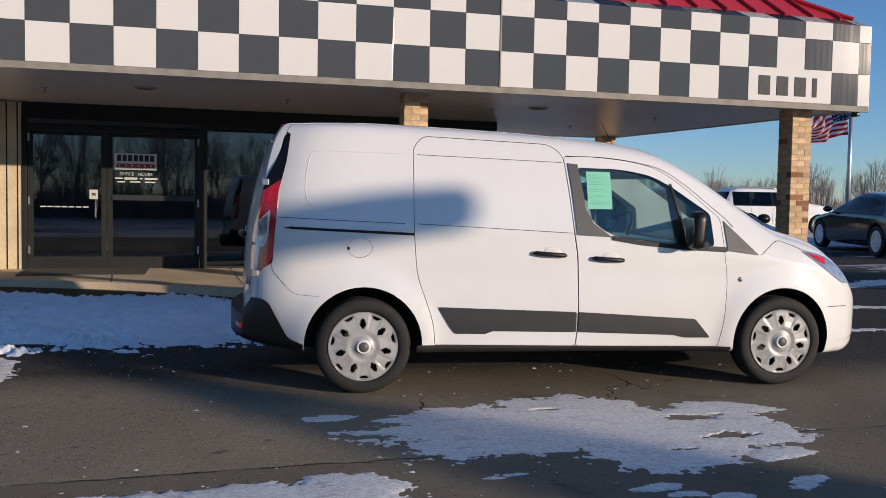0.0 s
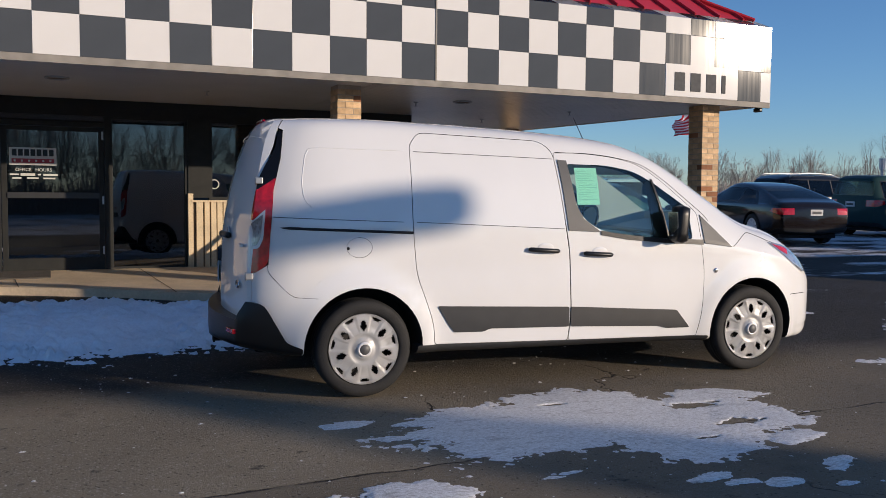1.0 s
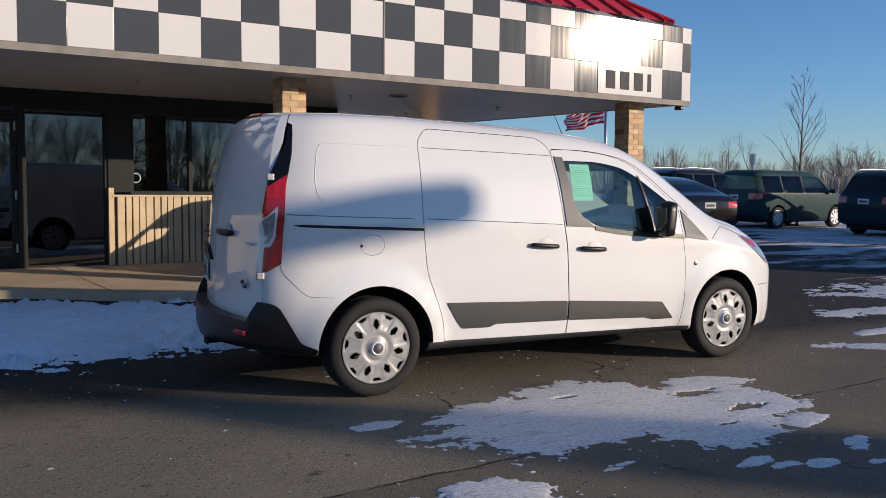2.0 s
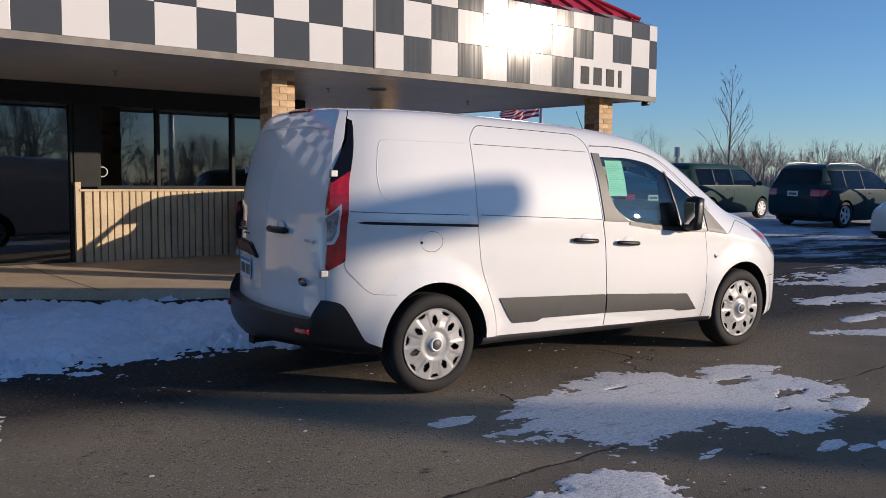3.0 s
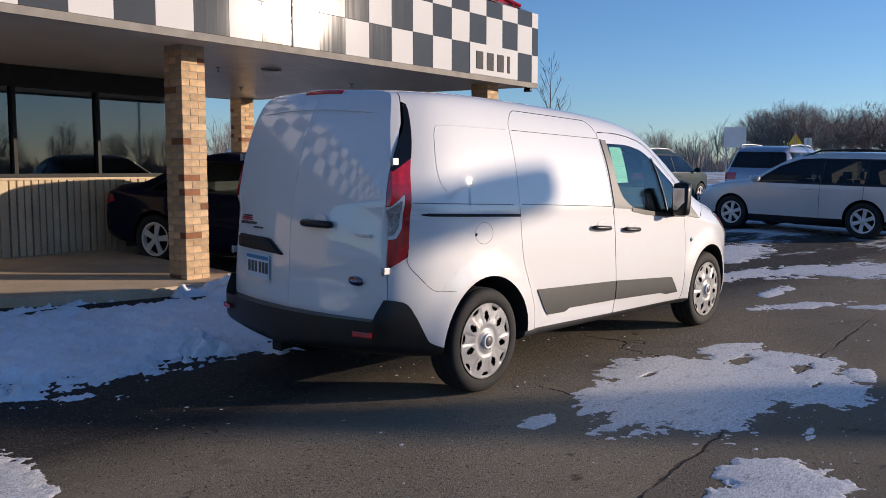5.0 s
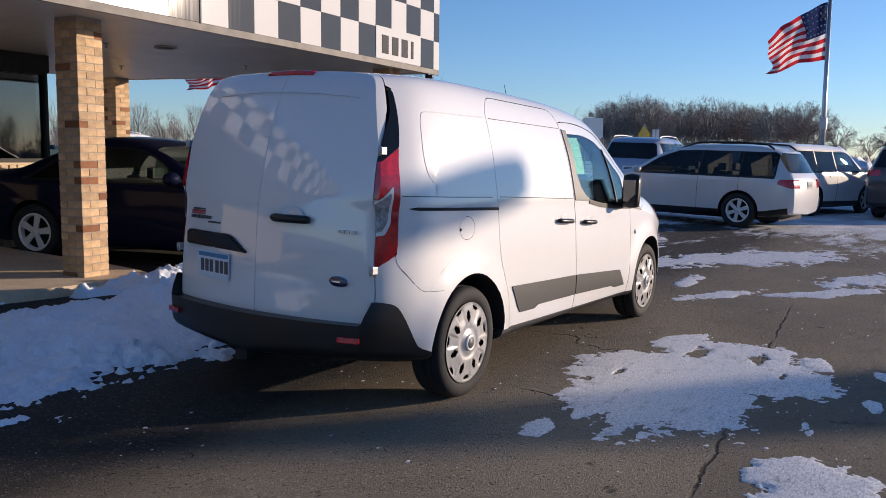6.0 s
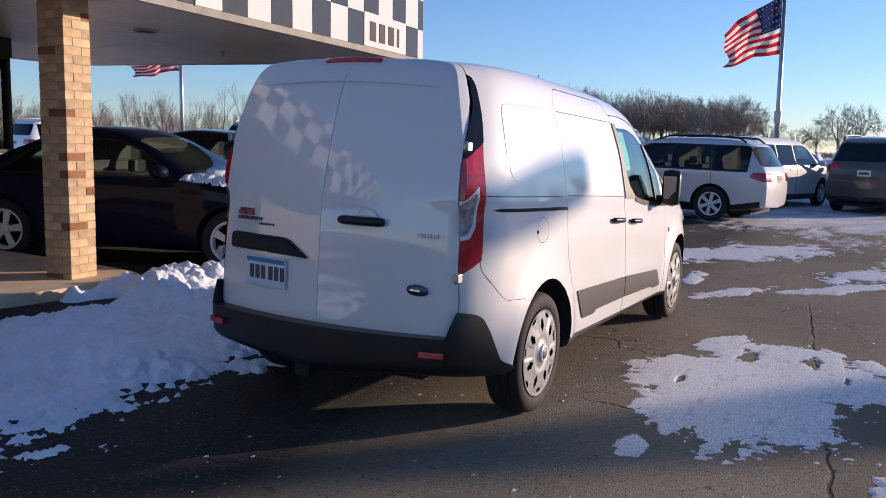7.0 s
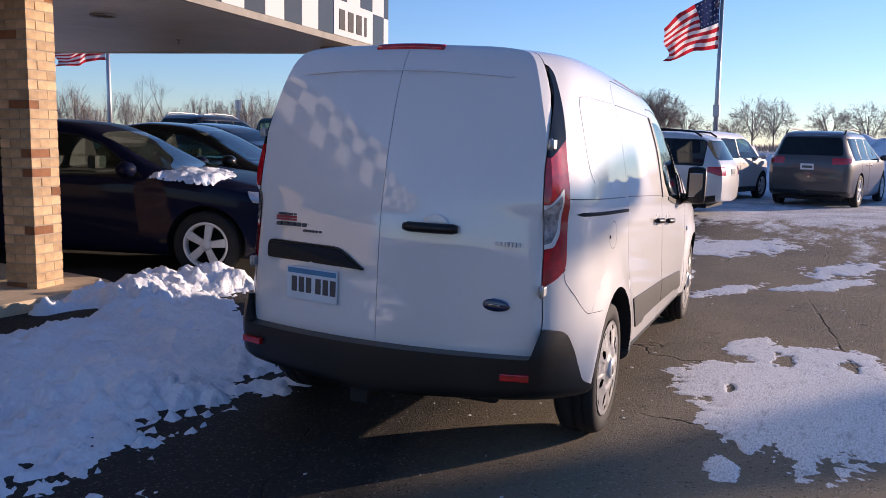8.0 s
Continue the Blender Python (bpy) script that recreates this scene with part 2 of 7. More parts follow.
def ground_material():
    """Worn asphalt with pale aggregate and cracks; trodden snow and ice on the lot, deep snow beyond it."""
    m = bpy.data.materials.new("asphalt and snow")
    m.use_nodes = True
    n, l = m.node_tree.nodes, m.node_tree.links
    b = n["Principled BSDF"]
    geo = n.new("ShaderNodeNewGeometry")
    sep = n.new("ShaderNodeSeparateXYZ")
    l.new(geo.outputs["Position"], sep.inputs[0])

    def noise_node(scale, detail=5, rough=0.6, stretch=None):
        t = n.new("ShaderNodeTexNoise")
        t.inputs["Scale"].default_value, t.inputs["Detail"].default_value, t.inputs["Roughness"].default_value = scale, detail, rough
        src = geo.outputs["Position"]
        if stretch:
            mp = n.new("ShaderNodeMapping")
            mp.inputs["Rotation"].default_value = (0, 0, stretch[2])
            mp.inputs["Scale"].default_value = (stretch[0], stretch[1], 1)
            l.new(src, mp.inputs[0])
            src = mp.outputs[0]
        l.new(src, t.inputs["Vector"])
        return t.outputs["Fac"]

    def ramp(value, a, b2, lo=0.0, hi=1.0):
        r = n.new("ShaderNodeMapRange")
        r.inputs["From Min"].default_value, r.inputs["From Max"].default_value = a, b2
        r.inputs["To Min"].default_value, r.inputs["To Max"].default_value = lo, hi
        l.new(value, r.inputs["Value"])
        return r.outputs["Result"]

    def math_node(op, a, b2):
        t = n.new("ShaderNodeMath")
        t.operation = op
        for s, v in zip(t.inputs, (a, b2)):
            if isinstance(v, (int, float)):
                s.default_value = v
            else:
                l.new(v, s)
        return t.outputs[0]

    def mix(fac, a, b2):
        t = n.new("ShaderNodeMix")
        t.data_type = "RGBA"
        l.new(fac, t.inputs["Factor"])
        for s, v in ((t.inputs["A"], a), (t.inputs["B"], b2)):
            if isinstance(v, tuple):
                s.default_value = (*v, 1)
            else:
                l.new(v, s)
        return t.outputs["Result"]

    big = noise_node(0.55, 4)
    grain = noise_node(85, 4, 0.75)
    stone = n.new("ShaderNodeTexVoronoi")
    stone.inputs["Scale"].default_value = 62
    l.new(geo.outputs["Position"], stone.inputs["Vector"])
    # newer dark asphalt, and an older dusty patch that ends at a seam
    side = math_node("SUBTRACT", sep.outputs["Y"], math_node("MULTIPLY", sep.outputs["X"], 0.11))
    side = math_node("ADD", side, math_node("MULTIPLY", noise_node(4.0, 6, 0.7), 0.10))
    dry = math_node("MULTIPLY", ramp(math_node("ADD", sep.outputs["X"], math_node("MULTIPLY", big, 1.4)), 1.7, 0.3), ramp(side, SEAM - 0.02, SEAM + 0.02, 0.0, 1.0))
    dry = ramp(dry, 0.0, 1.0, 0.34, 1.0)
    # darkens to near black with growing y, from the van towards the snow bank
    north = ramp(math_node("ADD", sep.outputs["Y"], math_node("MULTIPLY", big, 0.8)), 0.45, 1.25)
    dry = math_node("MULTIPLY", dry, ramp(north, 0.0, 1.0, 1.0, 0.0))
    cell = n.new("ShaderNodeSeparateColor")
    l.new(stone.outputs["Color"], cell.inputs[0])
    core = ramp(stone.outputs["Distance"], 0.60, 0.30)
    pale = math_node("MULTIPLY", ramp(cell.outputs[0], 0.62, 1.0), core)
    pit = math_node("MULTIPLY", ramp(cell.outputs[1], 0.10, 0.03, 0.0, 0.6), core)
    dark_c = mix(ramp(big, 0.35, 0.65), (0.132, 0.110, 0.078), (0.205, 0.170, 0.121))
    dark_c = mix(north, dark_c, (0.034, 0.031, 0.027))
    dry_c = mix(ramp(big, 0.35, 0.65), (0.215, 0.180, 0.126), (0.300, 0.252, 0.178))
    tar = mix(dry, dark_c, dry_c)
    tar = mix(ramp(grain, 0.50, 0.72, 0.0, 0.5), tar, mix(dry, (0.070, 0.063, 0.054), (0.36, 0.305, 0.22)))
    tar = mix(pale, tar, mix(dry, (0.12, 0.108, 0.094), (0.38, 0.335, 0.27)))
    tar = mix(pit, tar, mix(dry, (0.014, 0.013, 0.012), (0.035, 0.031, 0.026)))
    speck = math_node("MULTIPLY", ramp(stone.outputs["Distance"], 0.22, 0.1), ramp(noise_node(22, 2), 0.55, 0.62))
    tar = mix(speck, tar, (0.42, 0.39, 0.35))
    # dark drips and damp stains of two sizes
    stain = math_node("MAXIMUM", ramp(noise_node(5.5, 4, 0.6), 0.66, 0.72, 0.0, 0.75), ramp(noise_node(1.3, 6, 0.7), 0.58, 0.72, 0.0, 0.45))
    tar = mix(stain, tar, (0.026, 0.023, 0.020))
    # cracks
    wob = n.new("ShaderNodeTexNoise")
    wob.inputs["Scale"].default_value = 1.6
    wob.inputs["Detail"].default_value = 5
    l.new(geo.outputs["Position"], wob.inputs["Vector"])
    add = n.new("ShaderNodeVectorMath")
    add.operation = "ADD"
    l.new(geo.outputs["Position"], add.inputs[0])
    l.new(wob.outputs["Color"], add.inputs[1])
    crack = n.new("ShaderNodeTexVoronoi")
    crack.feature = "DISTANCE_TO_EDGE"
    crack.inputs["Scale"].default_value = 0.26
    l.new(add.outputs[0], crack.inputs["Vector"])
    cr = math_node("MULTIPLY", ramp(crack.outputs["Distance"], 0.0030, 0.0010), ramp(noise_node(0.8, 3), 0.52, 0.58))
    cr = math_node("MAXIMUM", cr, math_node("MULTIPLY", ramp(math_node("ABSOLUTE", math_node("SUBTRACT", side, SEAM), 0.0), 0.012, 0.004), math_node("MULTIPLY", ramp(noise_node(2.2, 3), 0.36, 0.46), ramp(sep.outputs["X"], 4.6, 3.8))))
    tar = mix(cr, tar, (0.030, 0.027, 0.024))
    # snow cover: tracks on the lot, whole beyond
    south = math_node("MULTIPLY", ramp(sep.outputs["Y"], 2.6, 1.2), ramp(sep.outputs["X"], 12.5, 14.5))
    lot = math_node("MAXIMUM", math_node("ADD", ramp(sep.outputs["X"], 7.0, 19.0), math_node("MULTIPLY", south, 0.40)), ramp(sep.outputs["Y"], 9.0, 16.0))
    tracks = noise_node(0.55, 10, 0.72, (0.55, 1.9, 0.45))
    cover = ramp(math_node("ADD", tracks, math_node("MULTIPLY", lot, 0.27)), 0.60, 0.68)
    cover = math_node("MULTIPLY", cover, ramp(lot, 0.0, 0.15))
    beyond = math_node("MAXIMUM", ramp(sep.outputs["X"], 24.0, 25.5), ramp(sep.outputs["Y"], 34.0, 36.0))
    beyond = math_node("MAXIMUM", beyond, ramp(sep.outputs["Y"], -14.0, -15.0))
    grass = math_node("MULTIPLY", beyond, ramp(noise_node(0.35, 8, 0.75), 0.42, 0.5))
    snow_c = mix(ramp(noise_node(2.5, 6), 0.35, 0.65), (0.74, 0.76, 0.79), (0.86, 0.88, 0.90))
    dirty = mix(ramp(noise_node(1.2, 8), 0.3, 0.7), (0.40, 0.41, 0.43), snow_c)
    col = mix(cover, tar, dirty)
    field = mix(grass, (0.30, 0.24, 0.16), snow_c)
    col = mix(beyond, col, field)
    l.new(col, b.inputs["Base Color"])
    rough = ramp(big, 0.3, 0.7, 0.75, 0.92)
    l.new(rough, b.inputs["Roughness"])
    b.inputs["Specular IOR Level"].default_value = 0.3
    bp = n.new("ShaderNodeBump")
    bp.inputs["Strength"].default_value = 1.0
    bp.inputs["Distance"].default_value = 0.014
    h = math_node("ADD", math_node("ADD", grain, math_node("MULTIPLY", pit, -0.8)), math_node("MULTIPLY", cr, -2.0))
    l.new(h, bp.inputs["Height"])
    l.new(bp.outputs["Normal"], b.inputs["Normal"])
    return m


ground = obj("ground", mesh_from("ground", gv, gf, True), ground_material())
tagged(ground, "worn grey asphalt lot with snow and cracks", "ground", kind="structure")


# ---- the shop building: u along its front, v into it ----
BUILD = pose(1.896, 4.234, 0, 0, 0, 5.1)
SQ, SQ_SHOP, FACADE, SOFFIT = 0.4133, 0.4262, 3.66, 2.65


def to_world(u, v, z=0.0):
    return BUILD @ Vector((u, v, z))


# pavement along the front, a slab with a rising top
walk_edge = [(-16.0, 7.4), (-4.2, 6.1), (-2.8, 5.75), (-1.6, 5.25), (-0.9, 4.78), (-0.2, 4.5), (0.5, 4.40), (1.45, 4.42), (1.55, 5.2), (1.6, 9.5), (-16.0, 8.4)]


def slab(outline, z_low, top):
    bm = prism(rounded(outline, 0.25, 3), "z", z_low, 1.0)
    for v in bm.verts:
        if v.co.z > 0.5:
            v.co.z = top(v.co.x, v.co.y)
    return bm


def walk_top(x, y):
    return ground_z(x, y) + 0.095


pavement = part("pavement", slab(walk_edge, -0.3, walk_top), M_concrete, None)
tagged(pavement, "tan concrete pavement along the shop front", "pavement", kind="structure")
joint_bm = bmesh.new()
for (xa, ya), (xb, yb) in (((-1.0, 4.86), (-1.45, 7.8)), ((-2.75, 5.75), (-3.1, 7.7)), ((-4.3, 6.12), (-4.7, 7.6))):
    d = Vector((xb - xa, yb - ya)).normalized().orthogonal() * 0.006
    q = [joint_bm.verts.new((x + s * d.x, y + s * d.y, walk_top(x, y) + 0.004)) for x, y, s in ((xa, ya, -1), (xa, ya, 1), (xb, yb, 1), (xb, yb, -1))]
    joint_bm.faces.new(q)
part("joint", joint_bm, M_dark, pavement, "dark tooled joints")

# facade pieces
facade = thing("wall_front", "dark storefront wall under the canopy", "wall", BUILD, kind="structure")
part("header", box(-12, 1.19, FACADE + 0.02, FACADE + 0.3, 2.42, 3.2), M_frame, facade, "dark bronze header above the windows")
part("siding", box(-12, -5.87, FACADE, FACADE + 0.25, 0.05, 2.64), M_wood, facade, "tan ribbed siding")
rib = bmesh.new()
for i in range(44):
    add_box(rib, -5.93 - 0.14 * i, -5.912 - 0.14 * i, FACADE - 0.004, FACADE + 0.01, 0.1, 2.63)
part("groove", rib, M_dark, facade)
part("pier", box(-2.31, -2.0, FACADE - 0.02, FACADE + 0.2, 1.30, 2.42), M_frame, facade, "dark pier between windows")
# the backing's dark brown stands in for shade in the batten gaps
part("low_wall", box(-2.25, 1.19, FACADE - 0.05, FACADE + 0.2, 0.05, 1.235), M_gapwood, facade, "backing of the low wall, coloured dark as shade between battens")
part("wall_cap", box(-2.27, 1.21, FACADE - 0.08, FACADE + 0.06, 1.235, 1.265, 0.006), M_concrete, facade, "thin pale sill cap")
part("end_post", box(-2.32, -2.25, FACADE - 0.07, FACADE + 0.2, 0.05, 1.36), M_wood, facade)
rng = random.Random(5)
u = -2.21
while u < 1.15:
    w = rng.choice((0.07, 0.075, 0.095, 0.105))
    part("batten", box(u, u + w, FACADE - 0.090, FACADE - 0.045, 0.2, 1.234, 0.004), M_wood, facade)
    u += w + rng.choice((0.014, 0.022))
part("side_wall", box(1.0, 1.19, FACADE + 0.3, 14, 0.0, 3.2), M_wood, facade)
# dark grey on back wall and floor gives the room its unlit look
part("back_wall", box(-12, 1.0, 9.0, 9.2, 0.0, 3.2), M_interior, facade, "back of the shop, dark grey in place of dim light")
part("shop_floor", box(-12, 1.0, FACADE + 0.3, 9.0, 0.1, 0.28), M_interior, facade, "shop floor, dark grey in place of dim light")

# windows
def shop_window(name, u0, u1, z0, z1, mullions=()):
    w = thing(name, "dark tinted shop window in a bronze frame", "window", BUILD, kind="structure")
    for a, b2 in zip((u0, *mullions), (*mullions, u1)):
        pane = part("pane", box(a, b2, FACADE + 0.055, FACADE + 0.065, z0, z1), M_glass_shop, w)
        pane.visible_shadow = False
    for q in (u0, *mullions, u1):
        part("mullion", box(q - 0.025, q + 0.025, FACADE, FACADE + 0.12, z0, z1, 0.004), M_frame, w)
    part("head", box(u0, u1, FACADE + 0.002, FACADE + 0.118, z1 - 0.03, z1 + 0.02), M_frame, w)
    part("sill", box(u0, u1, FACADE + 0.002, FACADE + 0.118, z0, z0 + 0.05), M_frame, w)
    return w


shop_window("window_1", -3.36, -2.33, 0.27, 2.42)
shop_window("window_2", -1.99, 1.12, 1.265, 2.42, (-1.17, -0.04))


# double door with transom
def shop_door():
    d = thing("door_1", "closed double glass shop door in a dark bronze frame", "door", BUILD, kind="structure")
    for a, b2 in ((-5.87, -5.80), (-3.44, -3.37)):
        part("jamb", box(a, b2, FACADE - 0.01, FACADE + 0.14, 0.27, 2.42, 0.004), M_frame, d)
    part("transom_bar", box(-5.80, -3.44, FACADE, FACADE + 0.12, 2.27, 2.33, 0.004), M_frame, d)
    t = part("transom_pane", box(-5.80, -3.44, FACADE + 0.055, FACADE + 0.065, 2.33, 2.42), M_glass_shop, d)
    t.visible_shadow = False
    for a, b2, side in ((-5.795, -4.745, 1), (-4.735, -3.445, -1)):
        leaf = part("leaf", box(a, b2, FACADE + 0.02, FACADE + 0.065, 0.28, 0.46, 0.004), M_frame, d, "dark bronze door leaf")
        for q0, q1, z0, z1 in ((a, a + 0.07, 0.46, 2.26), (b2 - 0.07, b2, 0.46, 2.26), (a + 0.07, b2 - 0.07, 2.20, 2.26)):
            part("stile", box(q0, q1, FACADE + 0.02, FACADE + 0.065, z0, z1, 0.003), M_frame, leaf)
        g = part("pane", box(a + 0.07, b2 - 0.07, FACADE + 0.038, FACADE + 0.046, 0.46, 2.20), M_glass_shop, leaf)
        g.visible_shadow = False
        if side < 0:
            part("push_bar", box(a + 0.07, b2 - 0.07, FACADE + 0.0, FACADE + 0.035, 1.28, 1.36, 0.004), M_mould, leaf, "dark metal push bar")
        else:
            h = bmesh.new()
            add_tube(h, [(b2 - 0.14, FACADE + 0.02, 1.02), (b2 - 0.14, FACADE - 0.05, 1.04), (b2 - 0.14, FACADE - 0.05, 1.26), (b2 - 0.14, FACADE + 0.02, 1.28)], 0.011)
            part("pull_handle", h, M_metal, leaf, "bare metal pull handle", True)
        for z in (0.5, 1.2, 2.1):
            q = a + 0.006 if side > 0 else b2 - 0.03
            part("hinge", box(q, q + 0.024, FACADE - 0.005, FACADE + 0.019, z, z + 0.11), M_metal, leaf)
    return d


shop_door()


# canopy: soffit, fascia of enamel squares, red roof
canopy = thing("canopy", "white and slate checkered shop canopy with red roof", "canopy", BUILD, kind="structure")
EDGE, BACK, INSET = 5.14, 5.75, 0.95
part("soffit_plain", prism([(-12, 0.02), (-0.65, 0.02), (-0.65, FACADE), (-12, FACADE)], "z", SOFFIT, SOFFIT + 0.02), M_stucco, canopy, "smooth painted soffit")
slats = bmesh.new()
u = -0.64
while u < EDGE - 0.1:
    # the side edge runs in towards the back
    far = BACK if u + 0.1 < EDGE - INSET else max(0.05, (EDGE - u - 0.11) / (INSET - 0.02) * BACK)
    near_wall = FACADE if u < 1.1 else far
    add_box(slats, u, u + 0.094, 0.02, min(near_wall, far), SOFFIT, SOFFIT + 0.012)
    u += 0.1
part("soffit_slats", slats, M_stucco, canopy, "pale metal plank soffit")
part("deck", prism([(-12, 0.03), (EDGE - 0.03, 0.03), (EDGE - INSET, BACK), (-12, BACK)], "z", SOFFIT + 0.022, 3.7), M_dark, canopy)
part("lip", box(-12, EDGE, -0.012, 0.02, SOFFIT - 0.035, 2.69, 0.003), M_drip, canopy, "narrow bare metal drip edge")
side = prism([(EDGE - 0.012, 0.0), (EDGE + 0.012, 0.0), (EDGE - INSET + 0.024, BACK), (EDGE - INSET, BACK)], "z", SOFFIT - 0.012, 3.74)
part("side_fascia", side, M_white, canopy)
part("rear_fascia", box(1.0, EDGE - INSET, BACK - 0.01, BACK + 0.02, SOFFIT - 0.012, 3.74), M_white, canopy)


def panel_mesh(w, h, slope):
    bm = bmesh.new()
    if slope:
        prof = [(0.0, 0.0), (0.30, 0.135)]
        a = [bm.verts.new((q, v, z)) for q in (0.0015, w - 0.0015) for v, z in prof]
        bm.faces.new((a[0], a[2], a[3], a[1]))
        bmesh.ops.solidify(bm, geom=bm.faces[:], thickness=0.01)
    else:
        add_box(bm, 0.0015, w - 0.0015, 0.0, 0.012, 0.0015, h - 0.0015, 0.002)
    bmesh.ops.recalc_face_normals(bm, faces=bm.faces)
    me = bpy.data.meshes.new("panel")
    bm.to_mesh(me)
    bm.free()
    return me


panel_kinds, tilt = {}, random.Random(8)
for i in range(-13, 27):
    # the squares before the shop are a little wider than those on the open canopy
    sq = SQ if i < 0 else SQ_SHOP
    u0 = -sq * (i + 1)
    w = min(sq, EDGE - u0)
    if w < 0.02:
        continue
    for row, (z0, h, slope) in enumerate(((2.69, 0.4133, 0), (3.1033, 0.4133, 0), (3.5166, 0.2234, 0), (3.74, 0.0, 1))):
        dark = (i + min(row, 2)) % 2 == 0
        if row == 0 and i in (-9, -10, -11):
            dark = False
        key = (round(w, 3), row if row > 1 else 0, dark)
        if key not in panel_kinds:
            me = panel_mesh(w, h, slope)
            me.materials.append(M_grey if dark else M_white)
            panel_kinds[key] = me
        p = new("panel", panel_kinds[key])
        p.parent = canopy
        p.matrix_basis = pose(u0, -0.012 if not slope else 0.0, z0, tilt.uniform(-0.25, 0.25) if not slope else 0, 0, tilt.uniform(-0.12, 0.12) if not slope else 0)
part("joint_bead", box(-0.010, 0.010, -0.022, -0.0125, 2.68, 3.74, 0.003), M_drip, canopy, "narrow upright joint cover")
part("backing", box(-12, EDGE - 0.01, 0.002, 0.06, 2.69, 3.74), M_metal, canopy)

# number plate of the street front: plain bars
numbers = thing("number_sign", "grey street number on a white panel, shown as bars", "sign", BUILD @ pose(8 * SQ, 0, 2.69), kind="")
part("board", box(0.005, 3 * SQ - 0.005, -0.02, -0.0125, 0.006, 0.43, 0.002), M_white, numbers)
for k in range(4):
    part("bar", box(0.15 + 0.265 * k, 0.15 + 0.265 * k + (0.17 if k < 3 else 0.07), -0.026, -0.019, 0.08, 0.325, 0.002), M_digit, numbers)

roof = bmesh.new()
a = [roof.verts.new(p) for p in ((-12, 0.29, 3.865), (EDGE - 0.05, 0.29, 3.865), (EDGE - 2.3, 2.55, 5.3), (-12, 2.55, 5.3))]
roof.faces.new(a)
b2 = [roof.verts.new(p) for p in ((EDGE - 0.05, 0.29, 3.865), (EDGE - INSET, BACK - 0.1, 3.865), (EDGE - 2.3, 2.55, 5.3))]
roof.faces.new(b2)
red_roof = part("roof", roof, M_red, canopy, "bright red standing seam metal roof")
for k in range(40):
    u0 = EDGE - 0.25 - 0.43 * k
    top = min(1.0, (EDGE - 0.05 - u0) / 2.25)
    s = bmesh.new()
    v1, z1 = 0.29 + 2.26 * top, 3.865 + 1.435 * top
    q = [(u0 - 0.008, 0.29, 3.86), (u0 + 0.008, 0.29, 3.86), (u0 + 0.008, v1, z1), (u0 - 0.008, v1, z1)]
    lo = [s.verts.new(p) for p in q]
    hi = [s.verts.new((p[0], p[1] - 0.02, p[2] + 0.035)) for p in q]
    for f in ((0, 1, 2, 3),):
        s.faces.new([hi[i] for i in f])
    for i in range(4):
        s.faces.new((lo[i], lo[(i + 1) % 4], hi[(i + 1) % 4], hi[i]))
    part("seam", s, M_red, red_roof)
hip = bmesh.new()
add_tube(hip, [(EDGE - 0.05, 0.28, 3.88), (EDGE - 2.3, 2.54, 5.32)], 0.035, 6)
part("hip_cap", hip, M_red, red_roof)


# ---- fittings under the canopy and on the door ----
M_lens = material("frosted lamp lens", (0.55, 0.54, 0.50), 0.4, var=0.05, scale=10)
for u, v in ((-4.04, 1.40), (1.06, 1.50)):
    lamp = thing("recessed_light", "round recessed light in the soffit, switched off", "light", BUILD @ pose(u, v, SOFFIT - 0.012), "soffit lights")
    ring = bmesh.new()
    add_tube(ring, [(0.12 * math.cos(k * math.tau / 28), 0.12 * math.sin(k * math.tau / 28), 0.004) for k in range(29)], 0.014, 8, False)
    part("trim_ring", ring, M_metal, lamp, "", True)
    lens = bmesh.new()
    bmesh.ops.create_cone(lens, cap_ends=True, segments=28, radius1=0.10, radius2=0.11, depth=0.010, matrix=Matrix.Translation((0, 0, 0.004)))
    part("lens", lens, M_gapwood, lamp, "dark unlit lens")
for u, v in ((-5.25, 1.85), (-2.31, 1.92), (0.53, 1.89), (3.12, 2.02), (2.51, 3.80)):
    spr = thing("sprinkler", "small metal sprinkler head under the soffit", "sprinkler", BUILD @ pose(u, v, SOFFIT), "soffit sprinklers")
    bm = bmesh.new()
    add_tube(bm, [(0, 0, 0.0), (0, 0, -0.012), (0, 0, -0.013), (0, 0, -0.05)], [0.035, 0.03, 0.010, 0.010], 12)
    part("stem", bm, M_metal, spr, "", True)
    bm = bmesh.new()
    bmesh.ops.create_cone(bm, cap_ends=True, segments=14, radius1=0.022, radius2=0.022, depth=0.004, matrix=Matrix.Translation((0, 0, -0.056)))
    part("deflector", bm, M_metal, spr)
guard = thing("security_camera", "small black camera under the canopy corner", "camera", BUILD @ pose(5.02, 0.10, SOFFIT - 0.012))
part("housing", box(-0.03, 0.03, -0.07, 0.05, -0.075, -0.02, 0.012), M_blackplastic, guard, "", True)
part("bracket", box(-0.015, 0.015, 0.01, 0.04, -0.03, 0.0), M_blackplastic, guard)
flood = thing("flood_light", "white flood light on the canopy corner", "light", BUILD @ pose(EDGE + 0.012, 0.42, 3.10))
part("housing", box(0.02, 0.20, -0.09, 0.09, 0.0, 0.10, 0.012), M_white, flood)
part("bracket", box(0.0, 0.03, -0.03, 0.03, -0.02, 0.06), M_metal, flood)
part("glass", box(0.04, 0.19, -0.075, 0.075, -0.006, 0.002), M_clearlens, flood)
M_signred = material("sign red", (0.36, 0.03, 0.05), 0.5, var=0.05, scale=9)
board = thing("door_sign", "white framed door sign with dark bars and red band", "sign", BUILD @ pose(-4.636, FACADE + 0.030, 1.727))
